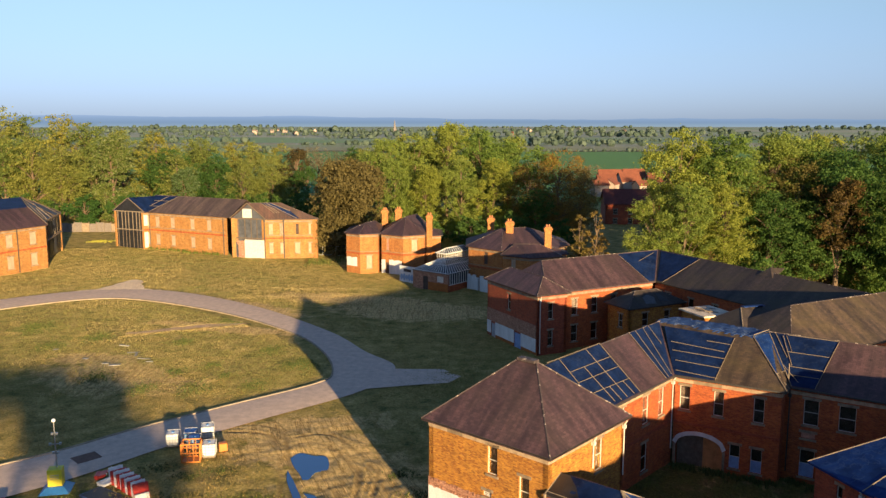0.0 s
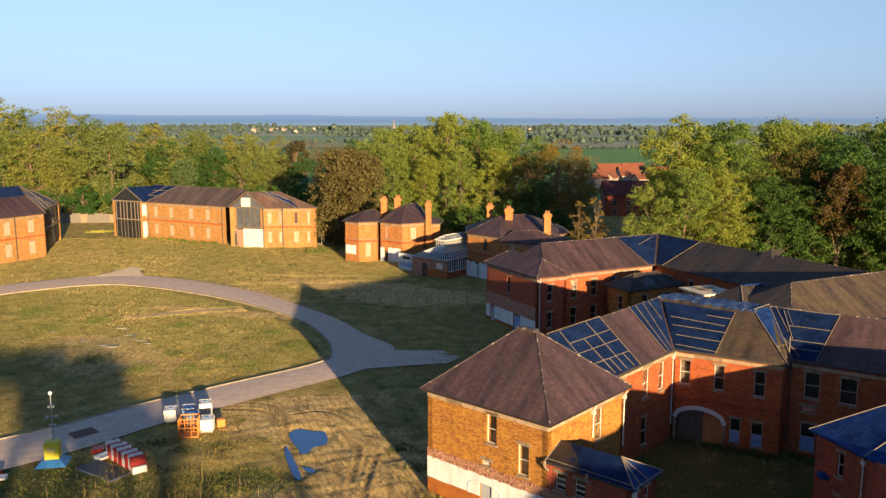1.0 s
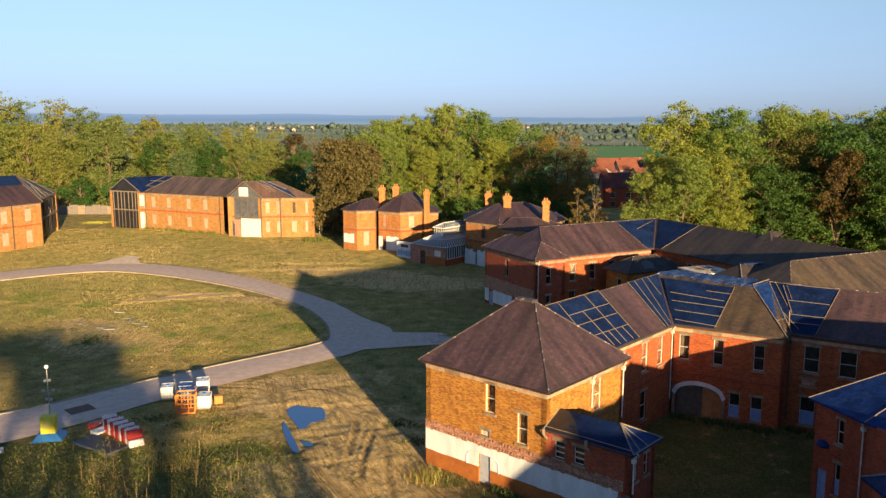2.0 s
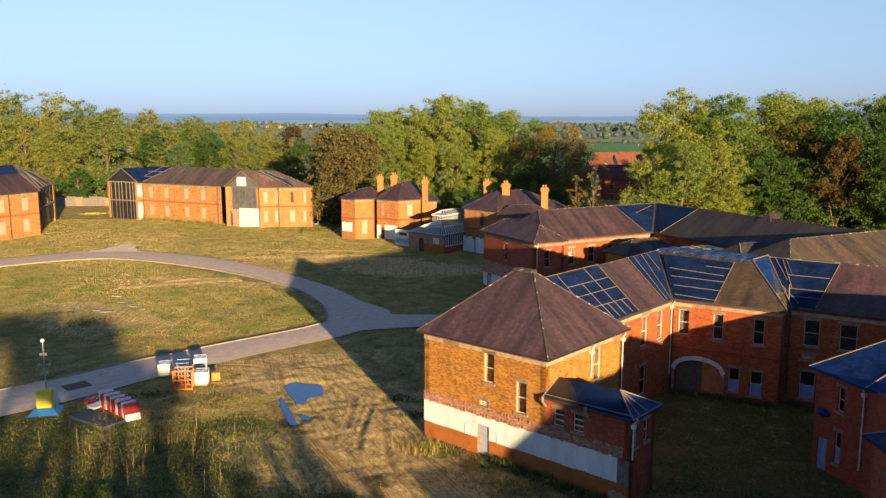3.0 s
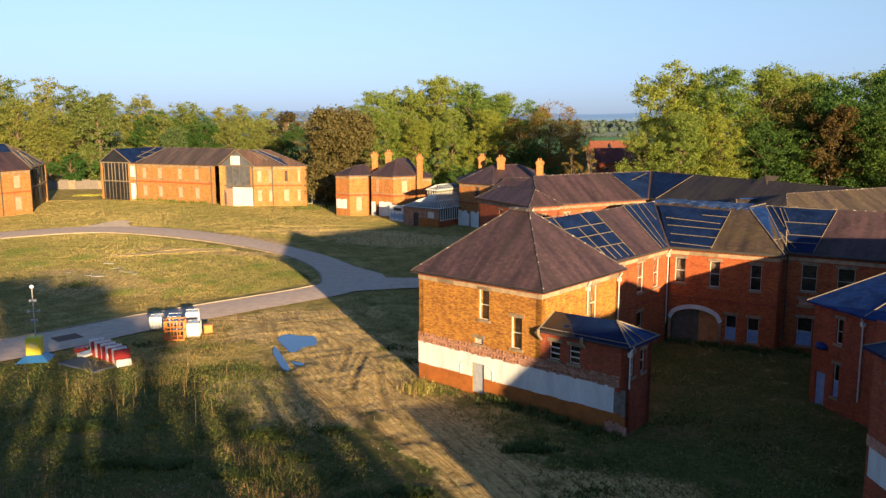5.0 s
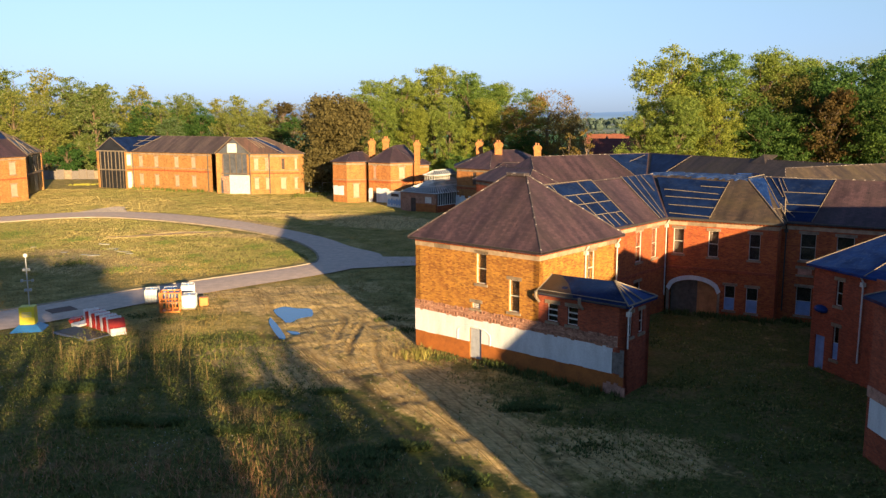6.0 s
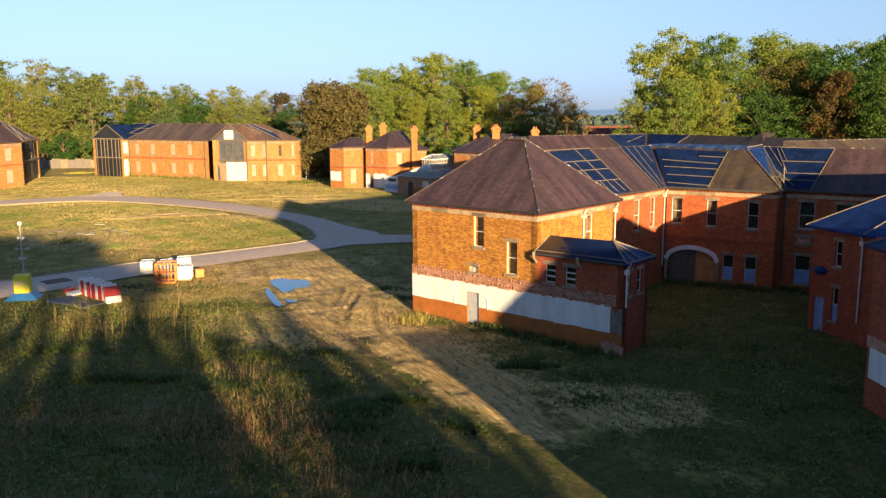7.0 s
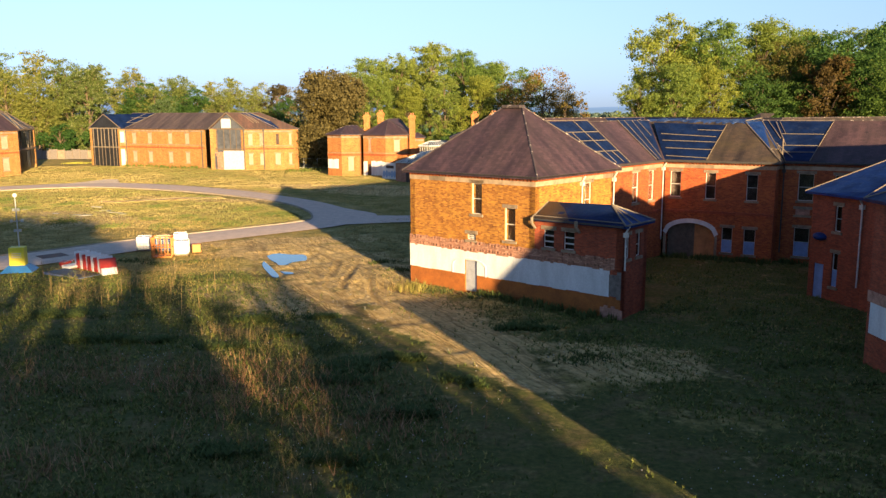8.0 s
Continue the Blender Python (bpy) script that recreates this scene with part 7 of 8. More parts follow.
# ---- things on and beside the drive ----
YELLOW = plain_mat("bright_yellow_panel", (0.72, 0.62, 0.04), 0.5, 0.15, 2.0, 0.05)
BLUE_PAINT = plain_mat("blue_steel_skirt", (0.03, 0.16, 0.42), 0.5, 0.2, 2.0, 0.05)
STEEL = plain_mat("galvanised_steel", (0.5, 0.51, 0.53), 0.4, 0.2, 4.0, 0.05, metal=0.8)
RED_PLASTIC = plain_mat("red_plastic", (0.55, 0.035, 0.022), 0.45, 0.2, 3.0, 0.05)
WHITE_PLASTIC = plain_mat("white_plastic", (0.78, 0.76, 0.73), 0.45, 0.2, 3.0, 0.05)
BLUE_CAP = plain_mat("blue_plastic", (0.10, 0.26, 0.55), 0.45, 0.2, 3.0, 0.05)
ORANGE = plain_mat("orange_painted_steel", (0.62, 0.20, 0.03), 0.5, 0.25, 3.0, 0.05)

mast = thing("security_tower", pose(-29.35, 58.7, 0, 0, 0, 12), "mobile security tower with yellow cabinet, blue skirt and camera mast", "security tower")
bm = bmesh.new()
lo = [bm.verts.new((x, y, 0.0)) for x, y in ((-1.1, -1.0), (1.1, -1.0), (1.1, 1.0), (-1.1, 1.0))]
hi = [bm.verts.new((x, y, 0.45)) for x, y in ((-0.6, -0.5), (0.6, -0.5), (0.6, 0.5), (-0.6, 0.5))]
for i in range(4):
    j = (i + 1) % 4
    bm.faces.new((lo[i], lo[j], hi[j], hi[i]))
bm.faces.new(hi)
bm.faces.new(lo[::-1])
part("skirt", bm, BLUE_PAINT, mast, "blue steel skirt")
bm = bmesh.new()
box(bm, -0.52, 0.52, -0.45, 0.45, 0.4, 1.75)
bmesh.ops.bevel(bm, geom=bm.edges[:], offset=0.04, segments=1, affect="EDGES")
cab = part("cabinet", bm, YELLOW, mast, "bright yellow cabinet")
bm = bmesh.new()
for i in range(3):
    box(bm, -0.32, 0.32, -0.462, -0.452, 1.3 - i * 0.14, 1.36 - i * 0.14)
bars = part("notice", bm, STEEL, cab, "small grey notice")
bars["kind"] = "stuff"
bm = bmesh.new()
rod(bm, (0.1, 0.1, 1.7), (0.1, 0.1, 5.35), 0.055, 8, 0.04)
pole = part("pole", bm, STEEL, mast, "grey steel mast")
for z, w in ((2.9, 0.16), (3.6, 0.36), (4.4, 0.16)):
    bm = bmesh.new()
    rod(bm, (0.1 - w, 0.1, z), (0.1 + w, 0.1, z), 0.035, 6)
    box(bm, 0.1 - w - 0.08, 0.1 - w + 0.08, 0.02, 0.18, z - 0.08, z + 0.1)
    box(bm, 0.1 + w - 0.08, 0.1 + w + 0.08, 0.02, 0.18, z - 0.08, z + 0.1)
    part("camera_arm", bm, STEEL, pole)
bm = bmesh.new()
bmesh.ops.create_uvsphere(bm, u_segments=12, v_segments=8, radius=0.15, matrix=Matrix.Translation((0.1, 0.1, 5.45)))
part("dome_camera", bm, WHITE_PLASTIC, pole, "white dome camera")


def barrier(x, y, ang, material, tilt=0.0, z=0.0, size=(1, 1, 1)):
    """A water-filled road barrier block."""
    ob = thing("road_barrier", pose(x, y, z, tilt, 0, ang) @ Matrix.Diagonal((*size, 1)), "red plastic road barrier" if material is RED_PLASTIC else "white plastic road barrier", "barrier", "stacked road barriers")
    bm = bmesh.new()
    prof = ((-0.24, 0.02), (-0.24, 0.22), (-0.12, 0.45), (-0.09, 0.92), (-0.05, 0.98), (0.05, 0.98), (0.09, 0.92), (0.12, 0.45), (0.24, 0.22), (0.24, 0.02))
    ends = [[bm.verts.new((s * (0.98 if i in (0, 9) else 1.0), u, z)) for i, (u, z) in enumerate(prof)] for s in (-0.95, 0.95)]
    for i in range(len(prof)):
        j = (i + 1) % len(prof)
        bm.faces.new((ends[0][i], ends[1][i], ends[1][j], ends[0][j]))
    bm.faces.new(ends[0])
    bm.faces.new(ends[1][::-1])
    bmesh.ops.recalc_face_normals(bm, faces=bm.faces[:])
    body = part("body", bm, material, ob)
    bm = bmesh.new()
    for s in (-0.5, 0.5):
        rod(bm, (s, 0, 0.97), (s, 0, 1.03), 0.07, 8)
    part("filler_caps", bm, WHITE_PLASTIC, body)["kind"] = "stuff"
    return ob


for i in range(9):
    pale = i % 2 == 0
    barrier(-25.3 + 0.33 * i, 60.1 - 0.315 * i, 38 + (i * 5) % 9, WHITE_PLASTIC if pale else RED_PLASTIC, -14 + (i * 4) % 9, 0.0, (0.56 + 0.03 * (i * 3 % 4), 0.8 if pale else 1.15, 1.22 if pale else 1.14))
barrier(-22.45, 57.4, 38, RED_PLASTIC, -8, 0.0, (0.58, 1.2, 1.12))
barrier(-22.25, 57.0, 36, WHITE_PLASTIC, 0.0, 0.0, (0.54, 0.9, 0.5))
barrier(-27.3, 60.9, 100, RED_PLASTIC, 70, 0.0, (0.5, 1, 0.9))
barrier(-26.3, 60.0, 60, WHITE_PLASTIC, 80, 0.0, (0.7, 1, 1))
barrier(-33.2, 56.6, 15, RED_PLASTIC, 60)
barrier(-32.4, 56.0, 15, WHITE_PLASTIC, 75)


def tote(x, y, ang, blue=False, h=1.15):
    """A plastic tank in a steel cage on a pallet."""
    ob = thing("storage_tank", pose(x, y, 0.0, 0, 0, ang), "white plastic tank in a steel cage on a pallet", "tank", "tanks beside the drive")
    bm = bmesh.new()
    box(bm, -0.5, 0.5, -0.58, 0.58, 0.15, h)
    bmesh.ops.bevel(bm, geom=bm.edges[:], offset=0.08, segments=2, affect="EDGES")
    tank = part("tank", bm, BLUE_CAP if blue else WHITE_PLASTIC, ob)
    bm = bmesh.new()
    rod(bm, (0, 0, h - 0.01), (0, 0, h + 0.06), 0.13, 10)
    part("cap", bm, BLUE_CAP, tank, "blue screw cap")
    for w, m in (((0.54, pose(0, -0.6, 0)), (0.54, pose(0, 0.6, 0)), (0.62, pose(-0.52, 0, 0, 0, 0, 90)), (0.62, pose(0.52, 0, 0, 0, 0, 90)))):
        bm = bmesh.new()
        n, r = 4, 4
        hs = [(-w + 2 * w * i / n + 0.02, -w + 2 * w * (i + 1) / n - 0.02, 0.15 + (h - 0.15) * j / r + 0.02, 0.15 + (h - 0.15) * (j + 1) / r - 0.02) for i in range(n) for j in range(r)]
        grid_frame(bm, m, -w, w, 0.13, h + 0.02, -0.012, 0.012, hs)
        part("cage_side", bm, STEEL, ob)
    bm = bmesh.new()
    box(bm, -0.52, 0.52, -0.6, 0.6, 0.1, 0.14)
    for yy in (-0.5, 0, 0.5):
        box(bm, -0.5, 0.5, yy - 0.07, yy + 0.07, 0.0, 0.1)
    part("pallet", bm, BATTEN, ob, "timber pallet")
    return ob


tote(-23.3, 67.4, 12)
tote(-22.0, 68.1, 12, True, 1.05)
tote(-20.8, 69.1, 15)
tote(-21.3, 66.8, 10, True, 1.0)
tote(-19.55, 65.2, 10, False, 1.15)
cage = thing("stillage", pose(-20.75, 64.2, 0.0, 0, 0, 8), "orange steel stillage cage beside the tanks", "cage")
for w, d, m in ((0.75, 0, pose(0, -0.6, 0)), (0.75, 0, pose(0, 0.6, 0)), (0.6, 0, pose(-0.75, 0, 0, 0, 0, 90)), (0.6, 0, pose(0.75, 0, 0, 0, 0, 90))):
    bm = bmesh.new()
    hs = [(-w + 2 * w * i / 3 + 0.045, -w + 2 * w * (i + 1) / 3 - 0.045, 0.08 + 0.75 * j + 0.05, 0.08 + 0.75 * (j + 1) - 0.05) for i in range(3) for j in range(2)]
    grid_frame(bm, m, -w, w, 0.05, 1.62, -0.03, 0.03, hs)
    part("cage_side", bm, ORANGE, cage)
bm = bmesh.new()
box(bm, -0.75, 0.75, -0.6, 0.6, 0.0, 0.06)
part("base", bm, ORANGE, cage)
small = thing("orange_crate", pose(-18.7, 66.2, 0, 0, 0, 20), "small orange plastic crate", "crate")
bm = bmesh.new()
box(bm, -0.35, 0.35, -0.3, 0.3, 0, 0.7)
bmesh.ops.bevel(bm, geom=bm.edges[:], offset=0.04, segments=1, affect="EDGES")
part("body", bm, ORANGE, small)
tray = thing("steel_plate", pose(-24.95, 57.2, 0.06, 0, 0, -34), "dark rusty steel plate lying on the grass", "plate")
bm = bmesh.new()
grid_frame(bm, pose(0, 0, 0, 90, 0, 0), -2.1, 2.1, -0.9, 0.9, -0.16, 0.02, [(-2.02, 2.02, -0.82, 0.82)])
part("rim", bm, plain_mat("blue_painted_steel", (0.12, 0.16, 0.26), 0.5, 0.3, 3.0), tray, "blue painted steel rim")
bm = bmesh.new()
box(bm, -2.0, 2.0, -0.8, 0.8, 0.0, 0.05)
part("plate", bm, IRON, tray)
drain = thing("steel_plate", pose(-29.6, 64.5, 0.10, 0, 0, 45), "rusty steel plate over the drive", "plate")
bm = bmesh.new()
box(bm, -1.0, 1.0, -0.8, 0.8, -0.06, 0.0)
part("plate", bm, plain_mat("rusty_steel", (0.16, 0.085, 0.06), 0.8, 0.35, 3.0), drain)

# puddles in the ruts
WATER, nt, b = mat("still_water", 0.02)
# blue base colour strengthens the sky's reflection
b.inputs["Base Color"].default_value = (0.02, 0.085, 0.24, 1)
b.inputs["Specular IOR Level"].default_value = 1.0
b.inputs["IOR"].default_value = 1.5


def puddle(pts, z):
    bm = bmesh.new()
    c = [Vector((*p, z)) for p in spline([Vector(p) for p in pts + pts[:1]], 5)[:-1]]
    prism(bm, c, Vector((0, 0, -0.3)))
    tagged(finish(bm, "puddle", WATER), "still puddle in the muddy ruts reflecting the sky, with more sky blue put into its colour", "puddle", kind="structure")


puddle([(-12.7, 64.7), (-12.1, 65.8), (-10.8, 65.2), (-9.8, 65.1), (-9.3, 63.4), (-9.4, 62.1), (-10.2, 62.0), (-10.5, 60.8), (-10.8, 60.1), (-11.4, 61.6), (-12.2, 63.2)], -0.075)
puddle([(-12.5, 62.4), (-12.1, 61.4), (-11.6, 60.2), (-10.5, 57.2), (-10.25, 56.2), (-10.7, 56.3), (-11.5, 58.3), (-12.25, 60.6)], -0.075)
puddle([(-10.5, 58.2), (-9.6, 57.8), (-9.4, 57.2), (-10.0, 57.4)], -0.075)

# pale slabs on the green
SLAB = plain_mat("pale_concrete", (0.30, 0.29, 0.27), 0.9, 0.3, 1.0)
rng = random.Random(7)
for x, y, sx, sy in ((-37.6, 90.6, 1.3, 0.6), (-38.9, 91.4, 0.8, 0.5), (-42.2, 93.6, 0.7, 0.4), (-47.5, 97.5, 0.6, 0.4), (-39.6, 98.8, 1.3, 0.3), (-37.5, 96.2, 1.5, 0.35), (-36.8, 95.1, 0.3, 1.6), (-35.2, 93.3, 1.6, 0.3), (-34.2, 92.2, 0.9, 0.3)):
    bm = bmesh.new()
    box(bm, -sx / 2, sx / 2, -sy / 2, sy / 2, -0.1, 0.05)
    bmesh.ops.bevel(bm, geom=bm.edges[:], offset=0.02, segments=1, affect="EDGES")
    ob = tagged(finish(bm, "concrete_slab", SLAB), "broken pale concrete slab lying in the grass", "slab", "slabs on the green")
    ob.matrix_basis = pose(x, y, float(ground_height(np.array([x]), np.array([y]))[0]) + 0.02, rng.uniform(-3, 3), rng.uniform(-3, 3), rng.uniform(-14, 14))

# fences
fence = thing("hoarding", pose(-98, 204, 0, 0, 0, 0), "weathered pale timber hoarding between the wards", "fence")
for i in range(9):
    bm = bmesh.new()
    box(bm, i * 1.85, i * 1.85 + 1.8, -0.03, 0.03, 0.1, 2.5 - 0.15 * (i % 3))
    part("panel", bm, GREY_SCAR if i % 4 else STONE, fence)
    bm = bmesh.new()
    box(bm, i * 1.85 - 0.06, i * 1.85 + 0.06, -0.16, -0.035, 0, 2.7)
    part("post", bm, BATTEN, fence)
for x, y, ang in ((-27.2, 168.6, 0), (-24.6, 168.4, 10), (-22.2, 167.6, 15)):
    panel = thing("fence_panel", pose(x, y, 0, 0, 0, ang), "temporary steel fence panel", "fence", "fence panels")
    bm = bmesh.new()
    grid_frame(bm, Matrix.Identity(4), 0, 2.2, 0.05, 2.0, -0.04, 0.04, [(0.08, 2.12, 0.13, 1.92)])
    part("frame", bm, STEEL, panel)

# ---- glasshouse and painted wall between the villas ----
GH = pose(0.84, 131.2, 0, 0, 0, 51)
glasshouse = thing("glasshouse", GH, "derelict white glasshouse with brick plinth and lantern", "glasshouse")
gw, gd = 9.0, 7.6
FRAME_W = plain_mat("flaking_white_glazing_bar", (0.72, 0.72, 0.70), 0.7, 0.35, 2.0)
wall(glasshouse, (0, gd), (0, 0), -0.3, 2.9, [(2.2, 3.3, -0.2, 2.1, "dark"), (5.2, 6.6, 1.4, 2.4, "white")], BRICK_SCAR, 0.3)
for a, c in (((0, 0), (gw, 0)),):
    wall(glasshouse, a, c, -0.3, 1.0, (), BRICK, 0.3)
    m, ln = along(a, c)
    bm = bmesh.new()
    n = int(ln / 0.6)
    grid_frame(bm, m, 0, ln, 1.0, 3.0, -0.12, -0.04, [(ln * i / n + 0.05, ln * (i + 1) / n - 0.05, 1.1, 2.88) for i in range(n)])
    part("glazed_wall", bm, FRAME_W, glasshouse, "white glazing bars")
    bm = bmesh.new()
    flipbox(bm, m, 0.02, ln - 0.02, -0.2, -0.16, 1.0, 2.98)
    part("wall_glass", bm, plain_mat("dirty_wall_glass", (0.05, 0.06, 0.065), 0.25, 0.4, 1.0, 0.0), glasshouse, "dirty grey wall glass")
gp = [Vector(p) for p in ((-0.2, -0.2, 3.0), (gw, -0.2, 3.0), (gw, gd, 3.0), (-0.2, gd, 3.0))]
gr0, gr1 = Vector((gd / 2, gd / 2, 5.0)), Vector((gw, gd / 2, 5.0))
for pl in ((gp[0], gp[1], gr1, gr0), (gp[3], gp[0], gr0, gr0)):
    n = 14
    bm = bmesh.new()
    for i in range(n + 1):
        q = i / n
        rod(bm, pl[0].lerp(pl[1], q), pl[3].lerp(pl[2], q) if pl[2] != pl[3] else pl[2], 0.05, 4)
    for q in (0.02, 0.5, 0.98):
        rod(bm, pl[0].lerp(pl[3], q), pl[1].lerp(pl[2], q), 0.05, 4)
    ob = part("glazing_bars", bm, FRAME_W, glasshouse, "white glazing bars of the roof")
    ob["kind"] = "stuff"
    pts = pl if pl[2] != pl[3] else pl[:3]
    pane = roof(glasshouse, [p - Vector((0, 0, 0.06)) for p in pts], plain_mat("dirty_glass", (0.06, 0.075, 0.09), 0.25, 0.4, 1.0, 0.0), "roof_glass", 0.02, "dirty grey roof glass")
lx0, lx1, ly0, ly1 = 3.0, gw, gd / 2 - 1.0, gd / 2 + 1.0
for a, c in (((lx0, ly1), (lx0, ly0)), ((lx0, ly0), (lx1, ly0))):
    m, ln = along(a, c)
    n = max(3, int(ln / 0.5))
    bm = bmesh.new()
    grid_frame(bm, m, 0, ln, 4.6, 5.7, -0.05, 0.03, [(ln * i / n + 0.05, ln * (i + 1) / n - 0.05, 4.75, 5.55) for i in range(n)])
    part("lantern_wall", bm, WHITE, glasshouse, "white lantern glazing")
l_a, l_b, l_c, l_d, l_e = (Vector(p) for p in ((lx0 - 0.2, ly0 - 0.2, 5.7), (lx1, ly0 - 0.2, 5.7), (lx1, gd / 2, 6.4), (lx0 + 1, gd / 2, 6.4), (lx0 - 0.2, ly1 + 0.2, 5.7)))
LANTERN_GLASS = plain_mat("dirty_lantern_glass", (0.075, 0.09, 0.105), 0.25, 0.4, 1.0, 0.0)
for pl in ((l_a, l_b, l_c, l_d), (l_e, l_a, l_d)):
    roof(glasshouse, pl, LANTERN_GLASS, "lantern_roof", 0.04, "dirty glass roof of the lantern")
bm = bmesh.new()
for i in range(11):
    q = i / 10
    rod(bm, l_a.lerp(l_b, q), l_d.lerp(l_c, q), 0.05, 4)
for i in range(5):
    rod(bm, l_e.lerp(l_a, i / 4), l_d, 0.05, 4)
for pa_, pc_ in ((l_a, l_b), (l_e, l_a), (l_d, l_c)):
    rod(bm, pa_, pc_, 0.08, 5)
part("lantern_bars", bm, FRAME_W, glasshouse, "white glazing bars of the lantern")["kind"] = "stuff"
band(glasshouse, (0, gd), (0, 0), -0.3, 1.25, 0.03, DADO, "painted_dado", "rust-red painted brick at the foot of the wall", 3.35, gd)
painted = thing("boundary_wall", Matrix.Identity(4), "white painted brick wall with blue spray-painted shapes", "wall")
wall(painted, (-7.6, 141.2), (-3.9, 137.9), -0.3, 2.7, [], PLASTER, 0.3)
m, ln = along((-7.6, 141.2), (-3.9, 137.9))
SPRAY = plain_mat("blue_spray_paint", (0.20, 0.33, 0.56), 0.6, 0.2, 3.0, 0.0)
for i in range(6):
    bm = bmesh.new()
    s = 0.5 + i * 0.62
    ring_o = [m @ Vector((s + 0.32 * math.cos(q), 0.012, 0.8 + (0.55 + 0.12 * math.sin(i * 2.3)) * math.sin(q))) for q in (math.pi * k_ / 6 for k_ in range(12))]
    prism(bm, ring_o, m.to_3x3() @ Vector((0, -0.008, 0)))
    part("sprayed_shape", bm, SPRAY, painted)
bm = bmesh.new()
flipbox(bm, m, 1.0, 2.8, 0.004, 0.012, 1.75, 2.25)
part("sprayed_bar", bm, DARK, painted, "dark sprayed bar")


# ---- grass ----
def blade_mat(name, a, c, d):
    m, nt, b = mat(name, 0.8)
    r = nt.nodes.new("ShaderNodeNewGeometry").outputs["Random Per Island"]
    col = ramp(nt, r, [(0.0, a), (0.5, c), (1.0, d)])
    nt.links.new(col, b.inputs["Base Color"])
    b.inputs["Specular IOR Level"].default_value = 0.2
    return m


GRASS = blade_mat("meadow_grass", (0.155, 0.122, 0.038), (0.29, 0.212, 0.066), (0.46, 0.325, 0.122))
STRAW = blade_mat("dry_straw_stems", (0.14, 0.105, 0.04), (0.25, 0.175, 0.07), (0.38, 0.27, 0.12))
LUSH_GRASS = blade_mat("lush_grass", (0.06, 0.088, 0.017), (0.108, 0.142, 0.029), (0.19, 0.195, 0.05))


def blades(name, label, material, xy, h, w, lean, seed, each=3):
    """Tufts of three pointed blades each, standing on the ground."""
    rng = np.random.default_rng(seed)
    n = len(xy)
    z = ground_height(xy[:, 0], xy[:, 1])
    base = np.concatenate([xy, z[:, None]], 1)
    vs = []
    for k_ in range(each):
        az = rng.uniform(0, 2 * math.pi, n)
        hh = h * rng.uniform(0.5, 1.2, n)
        d = np.stack([np.cos(az), np.sin(az), np.zeros(n)], 1)
        o_ = np.stack([-np.sin(az), np.cos(az), np.zeros(n)], 1) * (w * rng.uniform(0.6, 1.3, n))[:, None]
        root = base + d * (w * 0.8)
        tip = root + d * (lean * hh * rng.uniform(0.2, 1.2, n))[:, None] + np.stack([np.zeros(n), np.zeros(n), hh], 1)
        vs.append(np.stack([root - o_, root + o_, tip], 1))
    v = np.stack(vs, 1).reshape(-1, 3)
    me = bpy.data.meshes.new(name)
    me.from_pydata(v.tolist(), [], np.arange(len(v)).reshape(-1, 3).tolist())
    me.materials.append(material)
    return tagged(new(name, me), label, "grass", kind="stuff")


def clear_of(xy):
    """Keep what is off the drive and off the floors of the buildings."""
    keep = near_road(xy[:, 0], xy[:, 1]) > 0.02
    for f, x0, x1, y0, y1 in ((FA, -0.1, 9.5, -5.9, 10.1), (FA, 8, 36, 1.6, 9.2), (FA, 20.6, 36, -6.4, 1.7), (FA, 23.5, 36, -27, -6.3), (FC, -0.1, 28, -28, 12)):
        inv = np.array(f.inverted())
        lx = inv[0, 0] * xy[:, 0] + inv[0, 1] * xy[:, 1] + inv[0, 3]
        ly = inv[1, 0] * xy[:, 0] + inv[1, 1] * xy[:, 1] + inv[1, 3]
        keep &= ~((lx > x0) & (lx < x1) & (ly > y0) & (ly < y1))
    for px_, py_, r in PONDS:
        keep &= (xy[:, 0] - px_) ** 2 + (xy[:, 1] - py_) ** 2 > (r + 0.3) ** 2
    return xy[keep]


def patchy(xy, scale, cut, seed):
    rng = np.random.default_rng(int(seed * 10))
    keep = [noise.noise(Vector((x * scale, y * scale, seed))) + 0.5 * noise.noise(Vector((x * scale * 3, y * scale * 3, seed))) + r > cut for (x, y), r in zip(xy, rng.normal(0, 0.3, len(xy)))]
    return xy[np.array(keep)]


g = np.random.default_rng(3)
near = clear_of(np.stack([g.uniform(-45, 27, 90000), 18 + 70 * g.uniform(0, 1, 90000) ** 1.3], 1))
rut = np.abs(near[:, 0] - RUT_X(near[:, 1])) < 5.2
near = near[~rut | (g.uniform(0, 1, len(near)) < 0.10)]
near = patchy(near, 0.35, -0.12, 2.0)
green = np.zeros(len(near), bool)
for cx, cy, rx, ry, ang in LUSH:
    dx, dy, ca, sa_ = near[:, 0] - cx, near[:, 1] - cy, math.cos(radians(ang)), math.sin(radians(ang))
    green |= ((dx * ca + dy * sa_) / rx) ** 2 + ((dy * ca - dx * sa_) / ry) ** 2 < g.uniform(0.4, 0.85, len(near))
blades("meadow_grass", "short rough grass over the field", GRASS, near[~green], 0.15, 0.018, 1.0, 4)
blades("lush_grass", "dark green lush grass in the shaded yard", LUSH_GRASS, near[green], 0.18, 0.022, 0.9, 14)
far = np.stack([g.uniform(-0.58, 0.2, 190000), g.uniform(80, 178, 190000)], 1)
far[:, 0] *= far[:, 1]
far = clear_of(far)
far = patchy(far, 0.12, -1.1, 5.0)
line_y = 104.4 + 9.0 * (far[:, 0] + 41.5) / 15 - 3.2 * ((far[:, 0] + 41.5) / 15) ** 2
